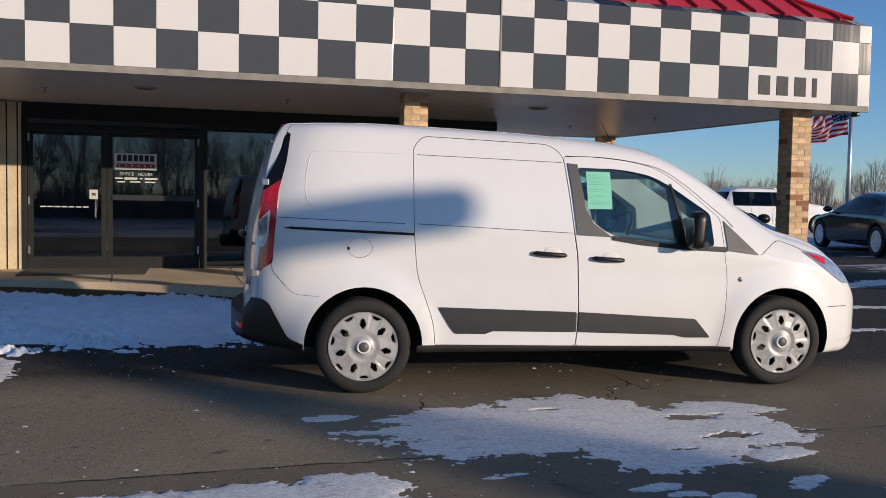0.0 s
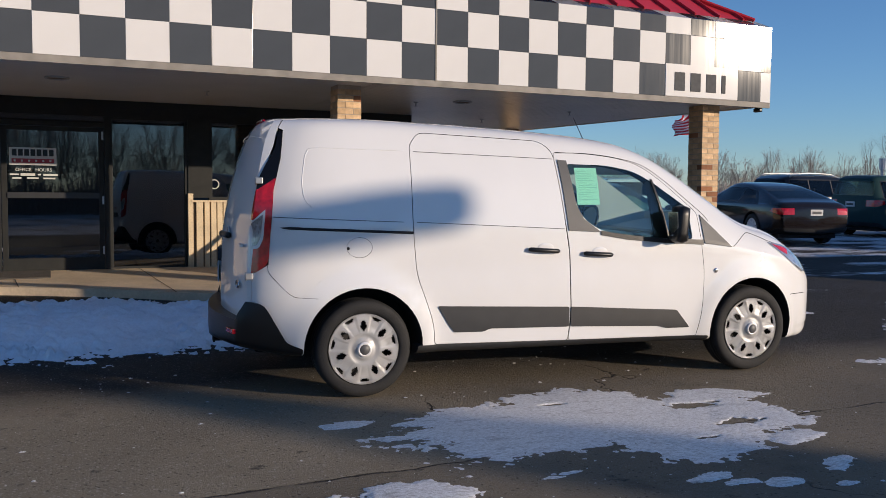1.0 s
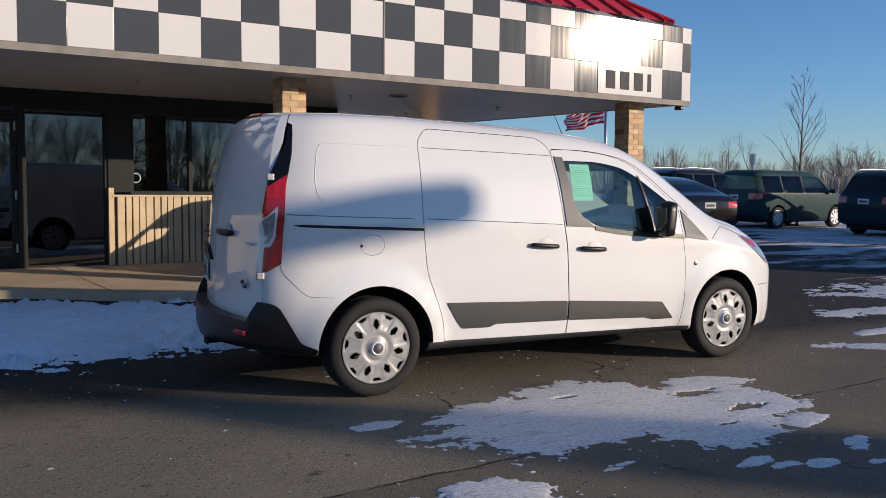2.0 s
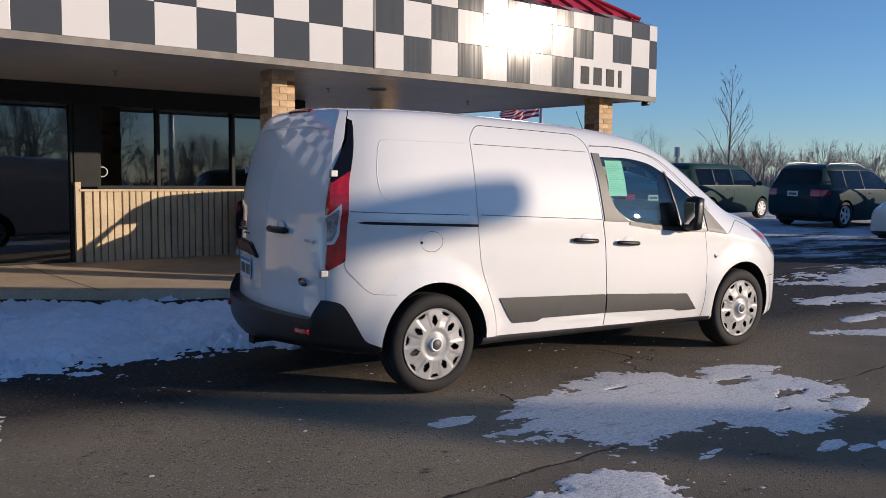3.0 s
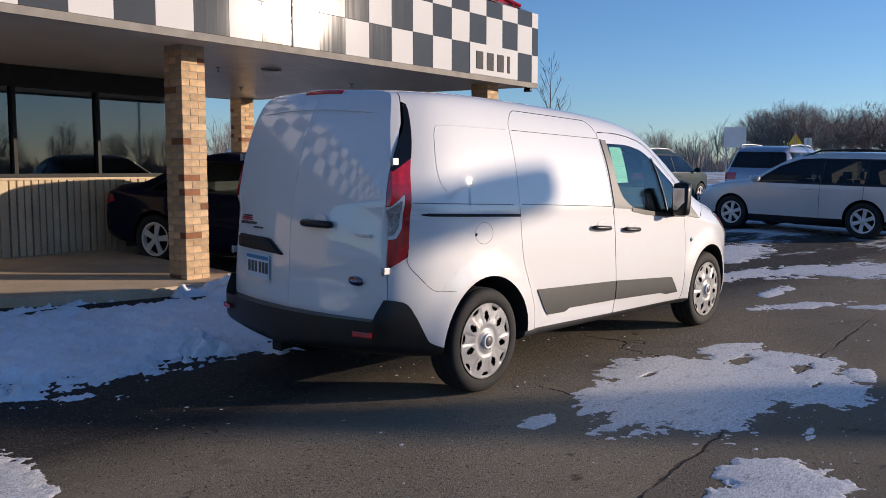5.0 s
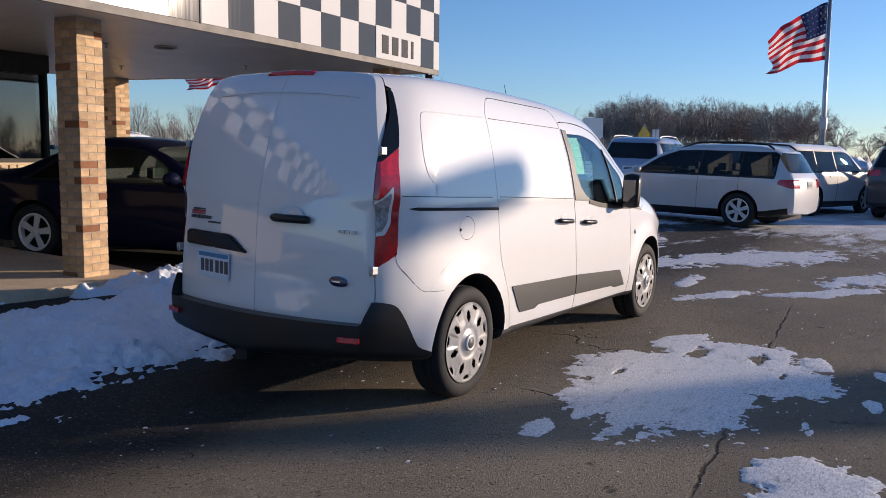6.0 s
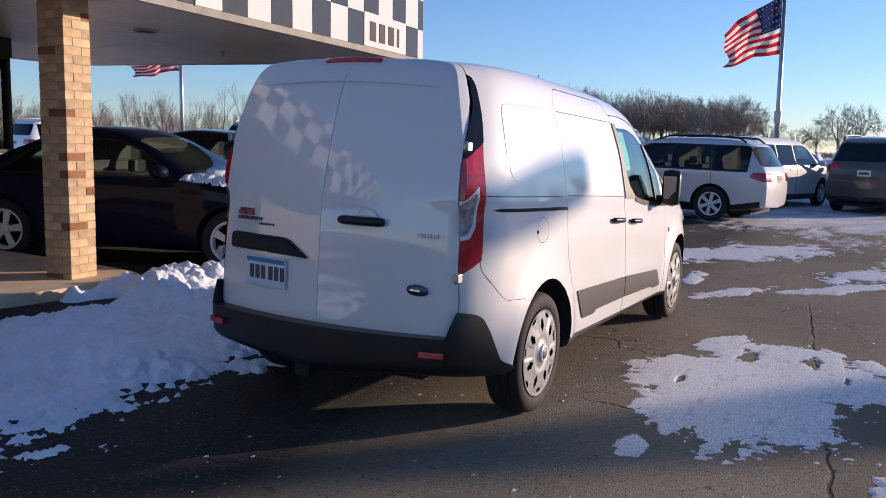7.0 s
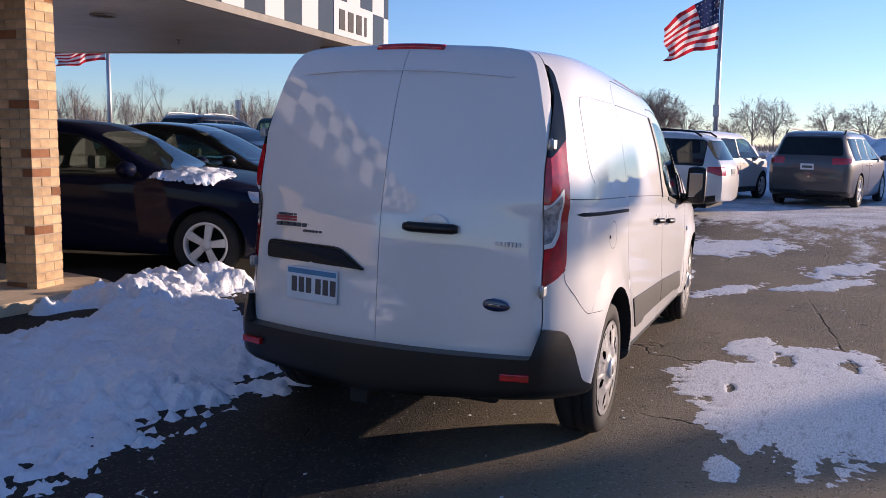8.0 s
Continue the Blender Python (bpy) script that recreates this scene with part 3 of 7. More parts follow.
part("board", box(0, 0.584, 0, 0.006, 0, 0.238, 0.002), M_white, board)
for k in range(7):
    part("bar", box(0.035 + 0.076 * k, 0.035 + 0.076 * k + 0.058, -0.002, 0.001, 0.125, 0.215), M_blackplastic, board)
part("band", box(0.03, 0.555, -0.002, 0.001, 0.03, 0.088), M_signred, board)
for k in range(6):
    part("mark", box(0.055 + 0.088 * k, 0.080 + 0.088 * k, -0.004, 0.0, 0.046, 0.072), M_white, board)


def lettering(text, size, parent, m, mat):
    """Flat letters as a mesh part."""
    cu = bpy.data.curves.new("lettering", "FONT")
    cu.body, cu.size, cu.align_x, cu.extrude = text, size, "CENTER", 0.0008
    tmp = new("lettering", cu)
    deps = bpy.context.evaluated_depsgraph_get()
    deps.update()
    me = bpy.data.meshes.new_from_object(tmp.evaluated_get(deps), depsgraph=deps)
    bpy.data.objects.remove(tmp)
    bpy.data.curves.remove(cu)
    return obj("lettering", me, mat, parent, "", m)


hours = thing("hours_notice", "white lettering of office hours on the door glass", "notice", BUILD @ pose(-4.34, FACADE + 0.030, 1.56))
lettering("OFFICE", 0.062, hours, pose(-0.125, 0, 0.085, 90, 0, 0), M_lens)
lettering("HOURS", 0.062, hours, pose(0.125, 0, 0.085, 90, 0, 0), M_lens)
for x0, x1, z0, z1 in ((-0.29, -0.18, 0.03, 0.05), (-0.16, 0.02, 0.022, 0.056), (0.05, 0.09, 0.03, 0.05), (0.12, 0.30, 0.026, 0.052), (-0.26, -0.15, -0.02, 0.0), (-0.08, 0.06, -0.018, 0.002), (0.12, 0.27, -0.02, 0.0)):
    part("bar", box(x0, x1, -0.001, 0.002, z0, z1), M_lens, hours)
sticker = thing("door_sticker", "pale square sticker by the door pull", "sticker", BUILD @ pose(-4.975, FACADE + 0.014, 1.29))
part("sheet", box(0, 0.115, 0, 0.003, 0, 0.137), M_lens, sticker)
part("mark", box(0.03, 0.085, -0.001, 0.001, 0.05, 0.09), M_trim, sticker)
strip = thing("door_notice", "thin line of small white lettering on the door glass", "notice", BUILD @ pose(-5.636, FACADE + 0.030, 1.165))
for k in range(7):
    part("bar", box(0.095 * k, 0.095 * k + 0.075, 0, 0.002, 0, 0.018), M_lens, strip)
ring_s = thing("window_sticker", "small white ring sticker on the shop window", "sticker", BUILD @ pose(-1.93, FACADE + 0.050, 1.50))
bm = bmesh.new()
add_tube(bm, [(0.065 * math.cos(k * math.tau / 24), 0, 0.065 * math.sin(k * math.tau / 24)) for k in range(25)], 0.009, 6, False)
part("ring", bm, M_lens, ring_s, "", True)
mat_top = [tuple(to_world(u, v)) for u, v in ((-5.78, 2.75), (-4.15, 2.75), (-4.15, 3.60), (-5.78, 3.60))]
bm = bmesh.new()
lo = [bm.verts.new((x, y, walk_top(x, y) + 0.001)) for x, y, _ in mat_top]
hi = [bm.verts.new((x, y, walk_top(x, y) + 0.016)) for x, y, _ in mat_top]
bm.faces.new(hi)
for i in range(4):
    bm.faces.new((lo[i], lo[(i + 1) % 4], hi[(i + 1) % 4], hi[i]))
doormat = part("doormat", bm, material("grey brown doormat", (0.085, 0.075, 0.065), 0.95, var=0.2, scale=6, bump=0.4, bump_scale=150), None)
tagged(doormat, "grey brown mat before the shop door", "doormat")


# ---- lofted vehicle bodies and cuts ----
def loft(xs, section, lean, mid=0.0, cap_bulge=0.02):
    """A closed body from half sections [(half width, z)] at stations xs, mirrored about y = mid; lean(x, z) shifts points along x."""
    rings = []
    for x in xs:
        half = section(x)
        ring = [(x + lean(x, z), mid - w, z) for w, z in half]
        ring += [(x + lean(x, z), mid + w, z) for w, z in half[-2:0:-1]]
        rings.append(ring)
    n = len(rings[0])
    verts = [p for r in rings for p in r]
    faces = []
    for i in range(len(rings) - 1):
        for k in range(n):
            k2 = (k + 1) % n
            faces.append((i * n + k, (i + 1) * n + k, (i + 1) * n + k2, i * n + k2))
    h = n // 2
    for base, sign in ((0, -1), ((len(rings) - 1) * n, 1)):
        # columns lie closer together towards the corners
        ts = (0.0, 0.02, 0.06, 0.13, 0.24, 0.38, 0.5, 0.62, 0.76, 0.87, 0.94, 0.98, 1.0)
        cols = len(ts) - 1
        rows = []
        for k in range(h + 1):
            a, b = verts[base + k], verts[base + (n - k) % n]
            if k in (0, h):
                rows.append([base + k] * (cols + 1))
                continue
            row = [base + k]
            for c in range(1, cols):
                t = ts[c]
                bul = (cap_bulge(a[2]) if callable(cap_bulge) and sign < 0 else 0.035 if callable(cap_bulge) else cap_bulge) * (1 - (2 * t - 1) ** 2)
                verts.append((a[0] * (1 - t) + b[0] * t + sign * bul, a[1] * (1 - t) + b[1] * t, a[2]))
                row.append(len(verts) - 1)
            row.append(base + n - k)
            rows.append(row)
        for k in range(h):
            for c in range(cols):
                q = [rows[k][c], rows[k][c + 1], rows[k + 1][c + 1], rows[k + 1][c]]
                q = list(dict.fromkeys(q))
                if len(q) > 2:
                    faces.append(tuple(q if sign < 0 else q[::-1]))
    me = mesh_from("loft", verts, faces)
    bm = bmesh.new()
    bm.from_mesh(me)
    bmesh.ops.recalc_face_normals(bm, faces=bm.faces)
    bm.to_mesh(me)
    bm.free()
    return me


def joined(bms):
    """Several bmeshes as one mesh."""
    out = bmesh.new()
    for b in bms:
        tmp = bpy.data.meshes.new("tmp")
        b.to_mesh(tmp)
        b.free()
        out.from_mesh(tmp)
        bpy.data.meshes.remove(tmp)
    me = bpy.data.meshes.new("joined")
    out.to_mesh(me)
    out.free()
    return me


def cut(me, mats, steps):
    """A mesh after boolean steps [(operation, cutter mesh, cutter material)]."""
    base = new("base", me.copy())
    base.data.materials.clear()
    for mt in mats:
        base.data.materials.append(mt)
    helpers = []
    for op, cutter, mt in steps:
        c = new("cutter", cutter.copy())
        c.data.materials.clear()
        c.data.materials.append(mt)
        helpers.append(c)
        md = base.modifiers.new("cut", "BOOLEAN")
        md.operation, md.solver, md.object = op, "MANIFOLD", c
        md.material_mode = "TRANSFER"
    deps = bpy.context.evaluated_depsgraph_get()
    deps.update()
    out = bpy.data.meshes.new_from_object(base.evaluated_get(deps), depsgraph=deps)
    for o in (base, *helpers):
        d = o.data
        bpy.data.objects.remove(o)
        bpy.data.meshes.remove(d)
    out.polygons.foreach_set("use_smooth", [True] * len(out.polygons))
    out.set_sharp_from_angle(angle=radians(32))
    return out


def piece(name, me, parent, label="", m=None):
    ob = new(name, me)
    ob.parent = parent
    if m is not None:
        ob.matrix_basis = m
    return tagged(ob, label)


def grown(outline, d):
    """The outline pushed outwards by d."""
    k = len(outline)
    area = sum(outline[i][0] * outline[(i + 1) % k][1] - outline[(i + 1) % k][0] * outline[i][1] for i in range(k))
    s = 1 if area > 0 else -1
    out = []
    for i, p in enumerate(outline):
        a, b = Vector(outline[i - 1]), Vector(outline[(i + 1) % k])
        t = (b - a).normalized()
        out.append((p[0] + s * t.y * d, p[1] - s * t.x * d))
    return out


def one(bm):
    return joined([bm])


def cylinder_y(x, z, r, y0, y1, n=48):
    return prism([(x + r * math.cos(k * math.tau / n), z + r * math.sin(k * math.tau / n)) for k in range(n)], "y", y0, y1)


# ---- wheels ----
def lathe_y(profile, n=48):
    """A ring turned about the y axis from (radius, y) points."""
    bm = bmesh.new()
    rings = [[bm.verts.new((r * math.cos(k * math.tau / n), y, r * math.sin(k * math.tau / n))) for k in range(n)] for r, y in profile]
    for r0, r1 in zip(rings, rings[1:]):
        for k in range(n):
            bm.faces.new((r0[k], r0[(k + 1) % n], r1[(k + 1) % n], r1[k]))
    return bm


def tyre_bm(R, rim, width):
    s = width / 2
    prof = [(rim, -s * 0.75), (rim + 0.012, -s * 0.92), (rim + 0.3 * (R - rim), -s * 1.0), (rim + 0.62 * (R - rim), -s * 1.0), (rim + 0.85 * (R - rim), -s * 0.93),
            (R - 0.006, -s * 0.80), (R, -s * 0.62), (R, -s * 0.50), (R - 0.008, -s * 0.49), (R - 0.008, -s * 0.45), (R, -s * 0.44), (R, -s * 0.05), (R - 0.008, -s * 0.04), (R - 0.008, s * 0.04), (R, s * 0.05),
            (R, s * 0.62), (R - 0.006, s * 0.80), (rim + 0.6 * (R - rim), s), (rim, s * 0.75)]
    return lathe_y(prof, 56)


def hubcap_bm(R):
    """A domed silver wheel cover with seven windows and a scalloped rim."""
    nr, nt = 22, 140
    bm = bmesh.new()
    grid = []
    for i in range(nr + 1):
        r = R * (0.13 + 0.87 * i / nr)
        row = []
        for k in range(nt):
            th = k * math.tau / nt
            ph = math.cos(7 * th)
            f = r / R
            y = -0.016 - 0.020 * (1 - f) ** 1.0 + 0.010 * math.exp(-((f - 0.34) / 0.08) ** 2)
            y += (0.006 if ph < -0.2 else 0.0) * max(0.0, min(1.0, (f - 0.45) / 0.2))
            if f > 0.93:
                y = -0.018
            row.append(bm.verts.new((r * math.cos(th), y, r * math.sin(th))))
        grid.append(row)
    for i in range(nr):
        f = (0.13 + 0.87 * (i + 0.5) / nr)
        for k in range(nt):
            th = (k + 0.5) * math.tau / nt
            d = (th * 7 / math.tau + 0.5) % 1.0 - 0.5
            a = abs(d) * math.tau / 7 * f
            gap = abs(abs(d) - 0.5) * math.tau / 7 * f
            window = ((f - 0.665) / 0.125) ** 2 + (a / 0.075) ** 2 < 1
            scallop = 0.84 < f < 0.935 and gap < 0.17 * (1 - ((0.935 - f) / 0.12) ** 2 * 0.8) and gap > -1
            if window or (scallop and f > 0.80 + 1.0 * max(0, gap - 0.03)):
                continue
            k2 = (k + 1) % nt
            bm.faces.new((grid[i][k], grid[i + 1][k], grid[i + 1][k2], grid[i][k2]))
    bmesh.ops.solidify(bm, geom=bm.faces[:], thickness=0.004)
    return bm


def wheel(parent, x, y, z, out, R=0.325, rim=0.229, width=0.2, kind="cover", spokes=5):
    """A wheel whose outer face looks towards -y (out = -1) or +y (out = 1)."""
    m = pose(x, y, z, 0, 0, 0 if out < 0 else 180)
    w = part("wheel", lathe_y([(rim * 0.97, -width * 0.32), (rim * 0.93, width * 0.0), (rim * 0.93, width * 0.4), (0.02, width * 0.4)], 40), M_dark, parent, "", True, m)
    part("tyre", tyre_bm(R, rim, width), M_rubber, w, "black rubber tyre", True)
    if kind == "cover":
        part("wheel_cover", hubcap_bm(rim + 0.006), M_silver, w, "silver plastic wheel cover with seven windows", True, pose(0, -width * 0.40, 0, 0, 11, 0))
        hub = lathe_y([(0.001, -0.046), (0.030, -0.045), (0.034, -0.040), (0.034, -0.02)], 24)
        part("hub_badge", hub, M_trim, w, "dark round hub badge", True, pose(0, -width * 0.40, 0))
        part("hub_ring", lathe_y([(0.034, -0.043), (0.040, -0.046), (0.05, -0.036), (0.052, -0.02)], 28), M_silver, w, "", True, pose(0, -width * 0.40, 0))
    else:
        bm = lathe_y([(rim * 1.01, -width * 0.42), (rim * 0.94, -width * 0.44), (rim * 0.88, -width * 0.36), (rim * 0.87, -width * 0.1)], 40)
        part("rim", bm, M_silver, w, "", True)
        for k in range(spokes):
            sp = prism([(-0.030, 0.03), (0.030, 0.03), (0.042, rim * 0.9), (-0.042, rim * 0.9)], "y", -width * 0.40, -width * 0.28)
            bmesh.ops.bevel(sp, geom=sp.edges[:], offset=0.008, segments=1, affect="EDGES")
            part("spoke", sp, M_silver, w, "", False, pose(0, 0, 0, 0, 360 / spokes * k + 10, 0))
        part("hub_cap", lathe_y([(0.001, -width * 0.44), (0.045, -width * 0.44), (0.055, -width * 0.40), (0.055, -width * 0.2)], 20), M_silver, w, "", True)
    return w


# ---- the white cargo van: x forwards, y to its left, right wheels at y = 0 ----
VAN = thing("cargo_van", "white long-wheelbase cargo van parked on the asphalt", "van", pose(0, 0, 0.006, 1.45, -0.15, 0))
VC = 0.865
v_top = spline([(-0.80, 1.835), (-0.5, 1.845), (0.0, 1.85), (0.6, 1.835), (1.2, 1.81), (1.7, 1.775), (2.0, 1.735), (2.2, 1.675), (2.45, 1.545), (2.75, 1.345), (3.05, 1.15), (3.25, 1.095), (3.45, 1.02), (3.62, 0.93), (3.74, 0.82), (3.82, 0.68), (3.86, 0.56)])
v_plan = spline([(-0.73, 0.705), (-0.69, 0.745), (-0.65, 0.778), (-0.61, 0.802), (-0.56, 0.828), (-0.50, 0.850), (-0.42, 0.868), (-0.3, 0.881), (-0.1, 0.888), (1.5, 0.890), (2.7, 0.886), (3.1, 0.875), (3.4, 0.835), (3.6, 0.77), (3.75, 0.66), (3.82, 0.56), (3.86, 0.44)])
v_high = spline([(-0.73, 0.765), (-0.69, 0.786), (-0.65, 0.802), (-0.61, 0.818), (-0.56, 0.838), (-0.50, 0.856), (-0.42, 0.871), (-0.3, 0.882), (-0.1, 0.888), (1.5, 0.890), (2.7, 0.886), (3.1, 0.875), (3.4, 0.835), (3.6, 0.77), (3.75, 0.66), (3.82, 0.56), (3.86, 0.44)])
v_roofw = spline([(-0.8, 0.70), (-0.5, 0.71), (0.0, 0.715), (1.5, 0.70), (2.1, 0.68), (2.5, 0.70), (2.8, 0.74), (3.05, 0.80), (3.3, 0.80), (3.6, 0.72), (3.86, 0.6)])
v_edge = spline([(-0.8, 0.055), (0.0, 0.06), (1.5, 0.07), (2.1, 0.075), (2.6, 0.06), (3.05, 0.05), (3.4, 0.05), (3.86, 0.06)])
v_belt = spline([(-0.8, 1.13), (1.5, 1.09), (2.6, 1.0), (3.05, 0.92), (3.4, 0.84), (3.7, 0.68), (3.86, 0.48)])
v_bot = spline([(-0.8, 0.36), (-0.4, 0.28), (2.7, 0.235), (3.3, 0.20), (3.6, 0.20), (3.86, 0.26)])
v_rear = spline([(0.3, 0.0), (0.56, 0.0), (1.0, 0.015), (1.3, 0.055), (1.55, 0.098), (1.7, 0.14), (1.80, 0.195), (1.86, 0.26)])
v_bulge = spline([(0.3, 0.105), (1.05, 0.105), (1.3, 0.095), (1.55, 0.068), (1.7, 0.05), (1.86, 0.035)])

# the sides lean in from the wheel arches to the roof
v_inset = spline([(0.2, 0.0), (0.50, 0.003), (0.80, 0.018), (1.10, 0.030), (1.45, 0.030), (1.70, 0.020), (1.86, 0.006)])
v_inset_x = spline([(-0.8, 1.0), (2.3, 1.0), (2.8, 0.6), (3.3, 0.0), (3.9, 0.0)])


def van_section(x, inflate=0.0):
    w, zt, zb, r, e, zbelt = v_plan(x) + inflate, v_top(x) + inflate * 0.6, v_bot(x), v_roofw(x), v_edge(x), v_belt(x)
    zs = zt - e
    up = max(zs - zbelt, 0.02)
    wu = v_high(x) + inflate
    lean_w = lambda t: wu * (1 - (1 - r) * t ** 1.75 * 0.62)  # noqa: E731
    knots = [(0, zb - 0.03), (0.45 * w, zb - 0.022), (0.80 * w, zb - 0.004), (0.955 * w, zb + 0.03), (0.985 * w, zb + 0.10), (0.996 * w, zb + 0.30 * (zbelt - zb)), (w, zb + 0.62 * (zbelt - zb)), (0.996 * w, zbelt - 0.05 * (zbelt - zb)),
             (0.985 * lean_w(0.12), zbelt + 0.12 * up), (0.98 * lean_w(0.5), zbelt + 0.5 * up), (0.97 * lean_w(0.85), zbelt + 0.85 * up), (0.93 * lean_w(0.98), zbelt + 1.0 * up + 0.0 * e), (wu * r * 0.93, zs + 0.60 * e), (wu * r * 0.6, zs + 0.9 * e), (0, zt)]
    line = smooth_line(knots, 4)
    # flares round the wheels
    out = []
    for q, z in line:
        d = 0.0
        for cx in (0.0, 3.04):
            rr = math.hypot(x - cx, z - 0.33)
            if z > 0.22 and q > 0.5:
                d = max(d, 0.022 * max(0.0, 1 - max(0.0, rr - 0.43) / 0.09) if rr < 0.52 else 0.0)
        out.append((float(q) + d - v_inset(float(z)) * v_inset_x(x) * min(1.0, float(q) / 0.6) ** 2, float(z)))
    return out


def van_lean(x, z):
    k = max(0.0, min(1.0, (0.20 - x) / 0.93))
    return v_rear(z) * k * k * (3 - 2 * k)


van_xs = sorted({round(float(v), 4) for v in (*np.arange(-0.5, 3.4, 0.045), -0.73, -0.72, -0.705, -0.685, -0.66, -0.63, -0.595, -0.55, *np.arange(3.4, 3.86, 0.025), 3.86)})
van_solid = loft(van_xs, van_section, van_lean, VC, v_bulge)
van_big = loft(van_xs, lambda x: van_section(x, 0.007), van_lean, VC, v_bulge)

slide_door = rounded([(0.335, 1.66), (0.335, 1.14), (0.345, 0.98), (0.36, 0.80), (0.42, 0.64), (0.475, 0.47), (0.485, 0.335), (1.475, 0.315), (1.49, 0.53), (1.478, 0.95), (1.455, 1.09), (1.415, 1.44), (1.395, 1.64), (1.30, 1.712), (0.40, 1.745)], [0.03, 0.1, 0.1, 0.1, 0.1, 0.1, 0.02, 0.02, 0.05, 0.1, 0.05, 0.1, 0.06, 0.08, 0.07])
front_door = rounded([(1.402, 1.635), (1.422, 1.44), (1.463, 1.09), (1.486, 0.95), (1.498, 0.53), (1.483, 0.315), (2.54, 0.295), (2.585, 0.52), (2.60, 0.77), (2.575, 0.97), (2.56, 1.21), (2.30, 1.435), (2.12, 1.555), (1.92, 1.605), (1.67, 1.63)], [0.03, 0.1, 0.05, 0.1, 0.05, 0.02, 0.02, 0.1, 0.1, 0.05, 0.03, 0.2, 0.1, 0.1, 0.1])
side_glass = rounded([(1.50, 1.555), (1.545, 1.27), (1.60, 1.17), (1.73, 1.085), (1.95, 1.052), (2.25, 1.025), (2.50, 1.015), (2.485, 1.245), (2.20, 1.435), (2.05, 1.51), (1.82, 1.550)], [0.02, 0.15, 0.1, 0.1, 0.1, 0.1, 0.03, 0.03, 0.15, 0.1, 0.1])
quarter = [(2.585, 1.195), (2.60, 0.985), (2.84, 0.955)]
arches = [cylinder_y(0.0, 0.335, 0.395, -0.3, 0.34), cylinder_y(3.04, 0.335, 0.385, -0.3, 0.34), cylinder_y(0.0, 0.335, 0.395, 1.39, 2.1), cylinder_y(3.04, 0.335, 0.385, 1.39, 2.1)]
rear_r = rounded([(0.8635, 0.520), (0.8635, 1.86), (0.30, 1.825), (0.208, 1.74), (0.187, 1.55), (0.177, 1.42), (0.180, 1.32), (0.172, 1.14), (0.163, 0.95), (0.161, 0.84), (0.146, 0.65), (0.17, 0.515)], [0.0, 0.0, 0.04, 0.05, 0.1, 0.03, 0.03, 0.05, 0.05, 0.05, 0.05, 0.05])
rear_l = [(2 * VC - y, z) for y, z in rear_r][::-1]


def both_doors(d):
    """The outline of the two rear doors together, grown by d."""
    half = [p for p in grown(rear_r, d) if p[0] < 0.84]
    return half + [(2 * VC - y, z) for y, z in half][::-1]


lamp_outline = rounded([(-0.548, 1.435), (-0.566, 1.36), (-0.592, 1.06), (-0.605, 0.885), (-0.69, 0.825), (-0.95, 0.79), (-0.95, 1.36), (-0.66, 1.36)], [0.01, 0.1, 0.1, 0.05, 0.03, 0, 0, 0])
cover_outline = rounded([(-0.490, 1.735), (-0.515, 1.56), (-0.546, 1.436), (-0.66, 1.361), (-0.95, 1.361), (-0.95, 1.76), (-0.55, 1.765)], [0.03, 0.1, 0, 0, 0, 0, 0.03])
LAMP_Y, COVER_Y = 0.24, 0.30

cut_main = joined(arches + [prism(grown(slide_door, 0.0042), "y", -0.4, 0.30)])
cut_front = one(prism(grown(front_door, 0.0036), "y", -0.4, 0.29))
glass_cut = one(prism(grown(side_glass, 0.0004), "y", -0.4, 2.4))
screen_cut = one(prism([(2.24, 1.80), (2.16, 1.50), (1.95, 1.45), (1.95, 1.065), (2.6, 1.035), (2.98, 1.10), (3.0, 1.5)], "y", VC - 0.585, VC + 0.585))


def leaf(outline, depth):
    """A prism behind the van whose inner end follows the leaning back at a depth."""
    bm = prism(outline, "x", -1.35, 0.0)
    for v in bm.verts:
        if v.co.x > -0.5:
            v.co.x = -0.73 + v_rear(v.co.z) + depth
    return bm


cut_door_gap = one(leaf(both_doors(0.006), 0.060))
cut_rear = one(leaf(both_doors(0.0045), 0.042))
corner_outline = [(-0.488, 1.742), (-0.513, 1.56), (-0.544, 1.436), (-0.564, 1.36), (-0.590, 1.06), (-0.603, 0.883), (-0.689, 0.822), (-1.1, 0.78), (-1.1, 1.90), (-0.54, 1.772)]
cut_corner = joined([prism(corner_outline, "y", -0.45, 0.303), prism(corner_outline, "y", 2 * VC - 0.303, 2.45)])
fuel_bm = prism([(-0.03 + 0.083 * math.cos(k * math.tau / 40), 0.99 + 0.064 * math.sin(k * math.tau / 40)) for k in range(40)], "y", -0.4, 0.1)
cut_fuel = one(prism([(-0.03 + 0.0855 * math.cos(k * math.tau / 40), 0.99 + 0.0665 * math.sin(k * math.tau / 40)) for k in range(40)], "y", -0.4, 0.1))
black = M_dark
van_body = cut(van_solid, [M_van], [("DIFFERENCE", cut_corner, black), ("DIFFERENCE", cut_rear, black), ("DIFFERENCE", cut_fuel, black), ("DIFFERENCE", cut_main, black), ("DIFFERENCE", cut_front, black), ("DIFFERENCE", screen_cut, M_cab), ("DIFFERENCE", glass_cut, M_cab)])
body = piece("body", van_body, VAN, "glossy white van body")
sd = piece("sliding_door", cut(van_solid, [M_van], [("INTERSECT", one(prism(slide_door, "y", -0.4, 0.26)), M_van)]), VAN, "white sliding side door")
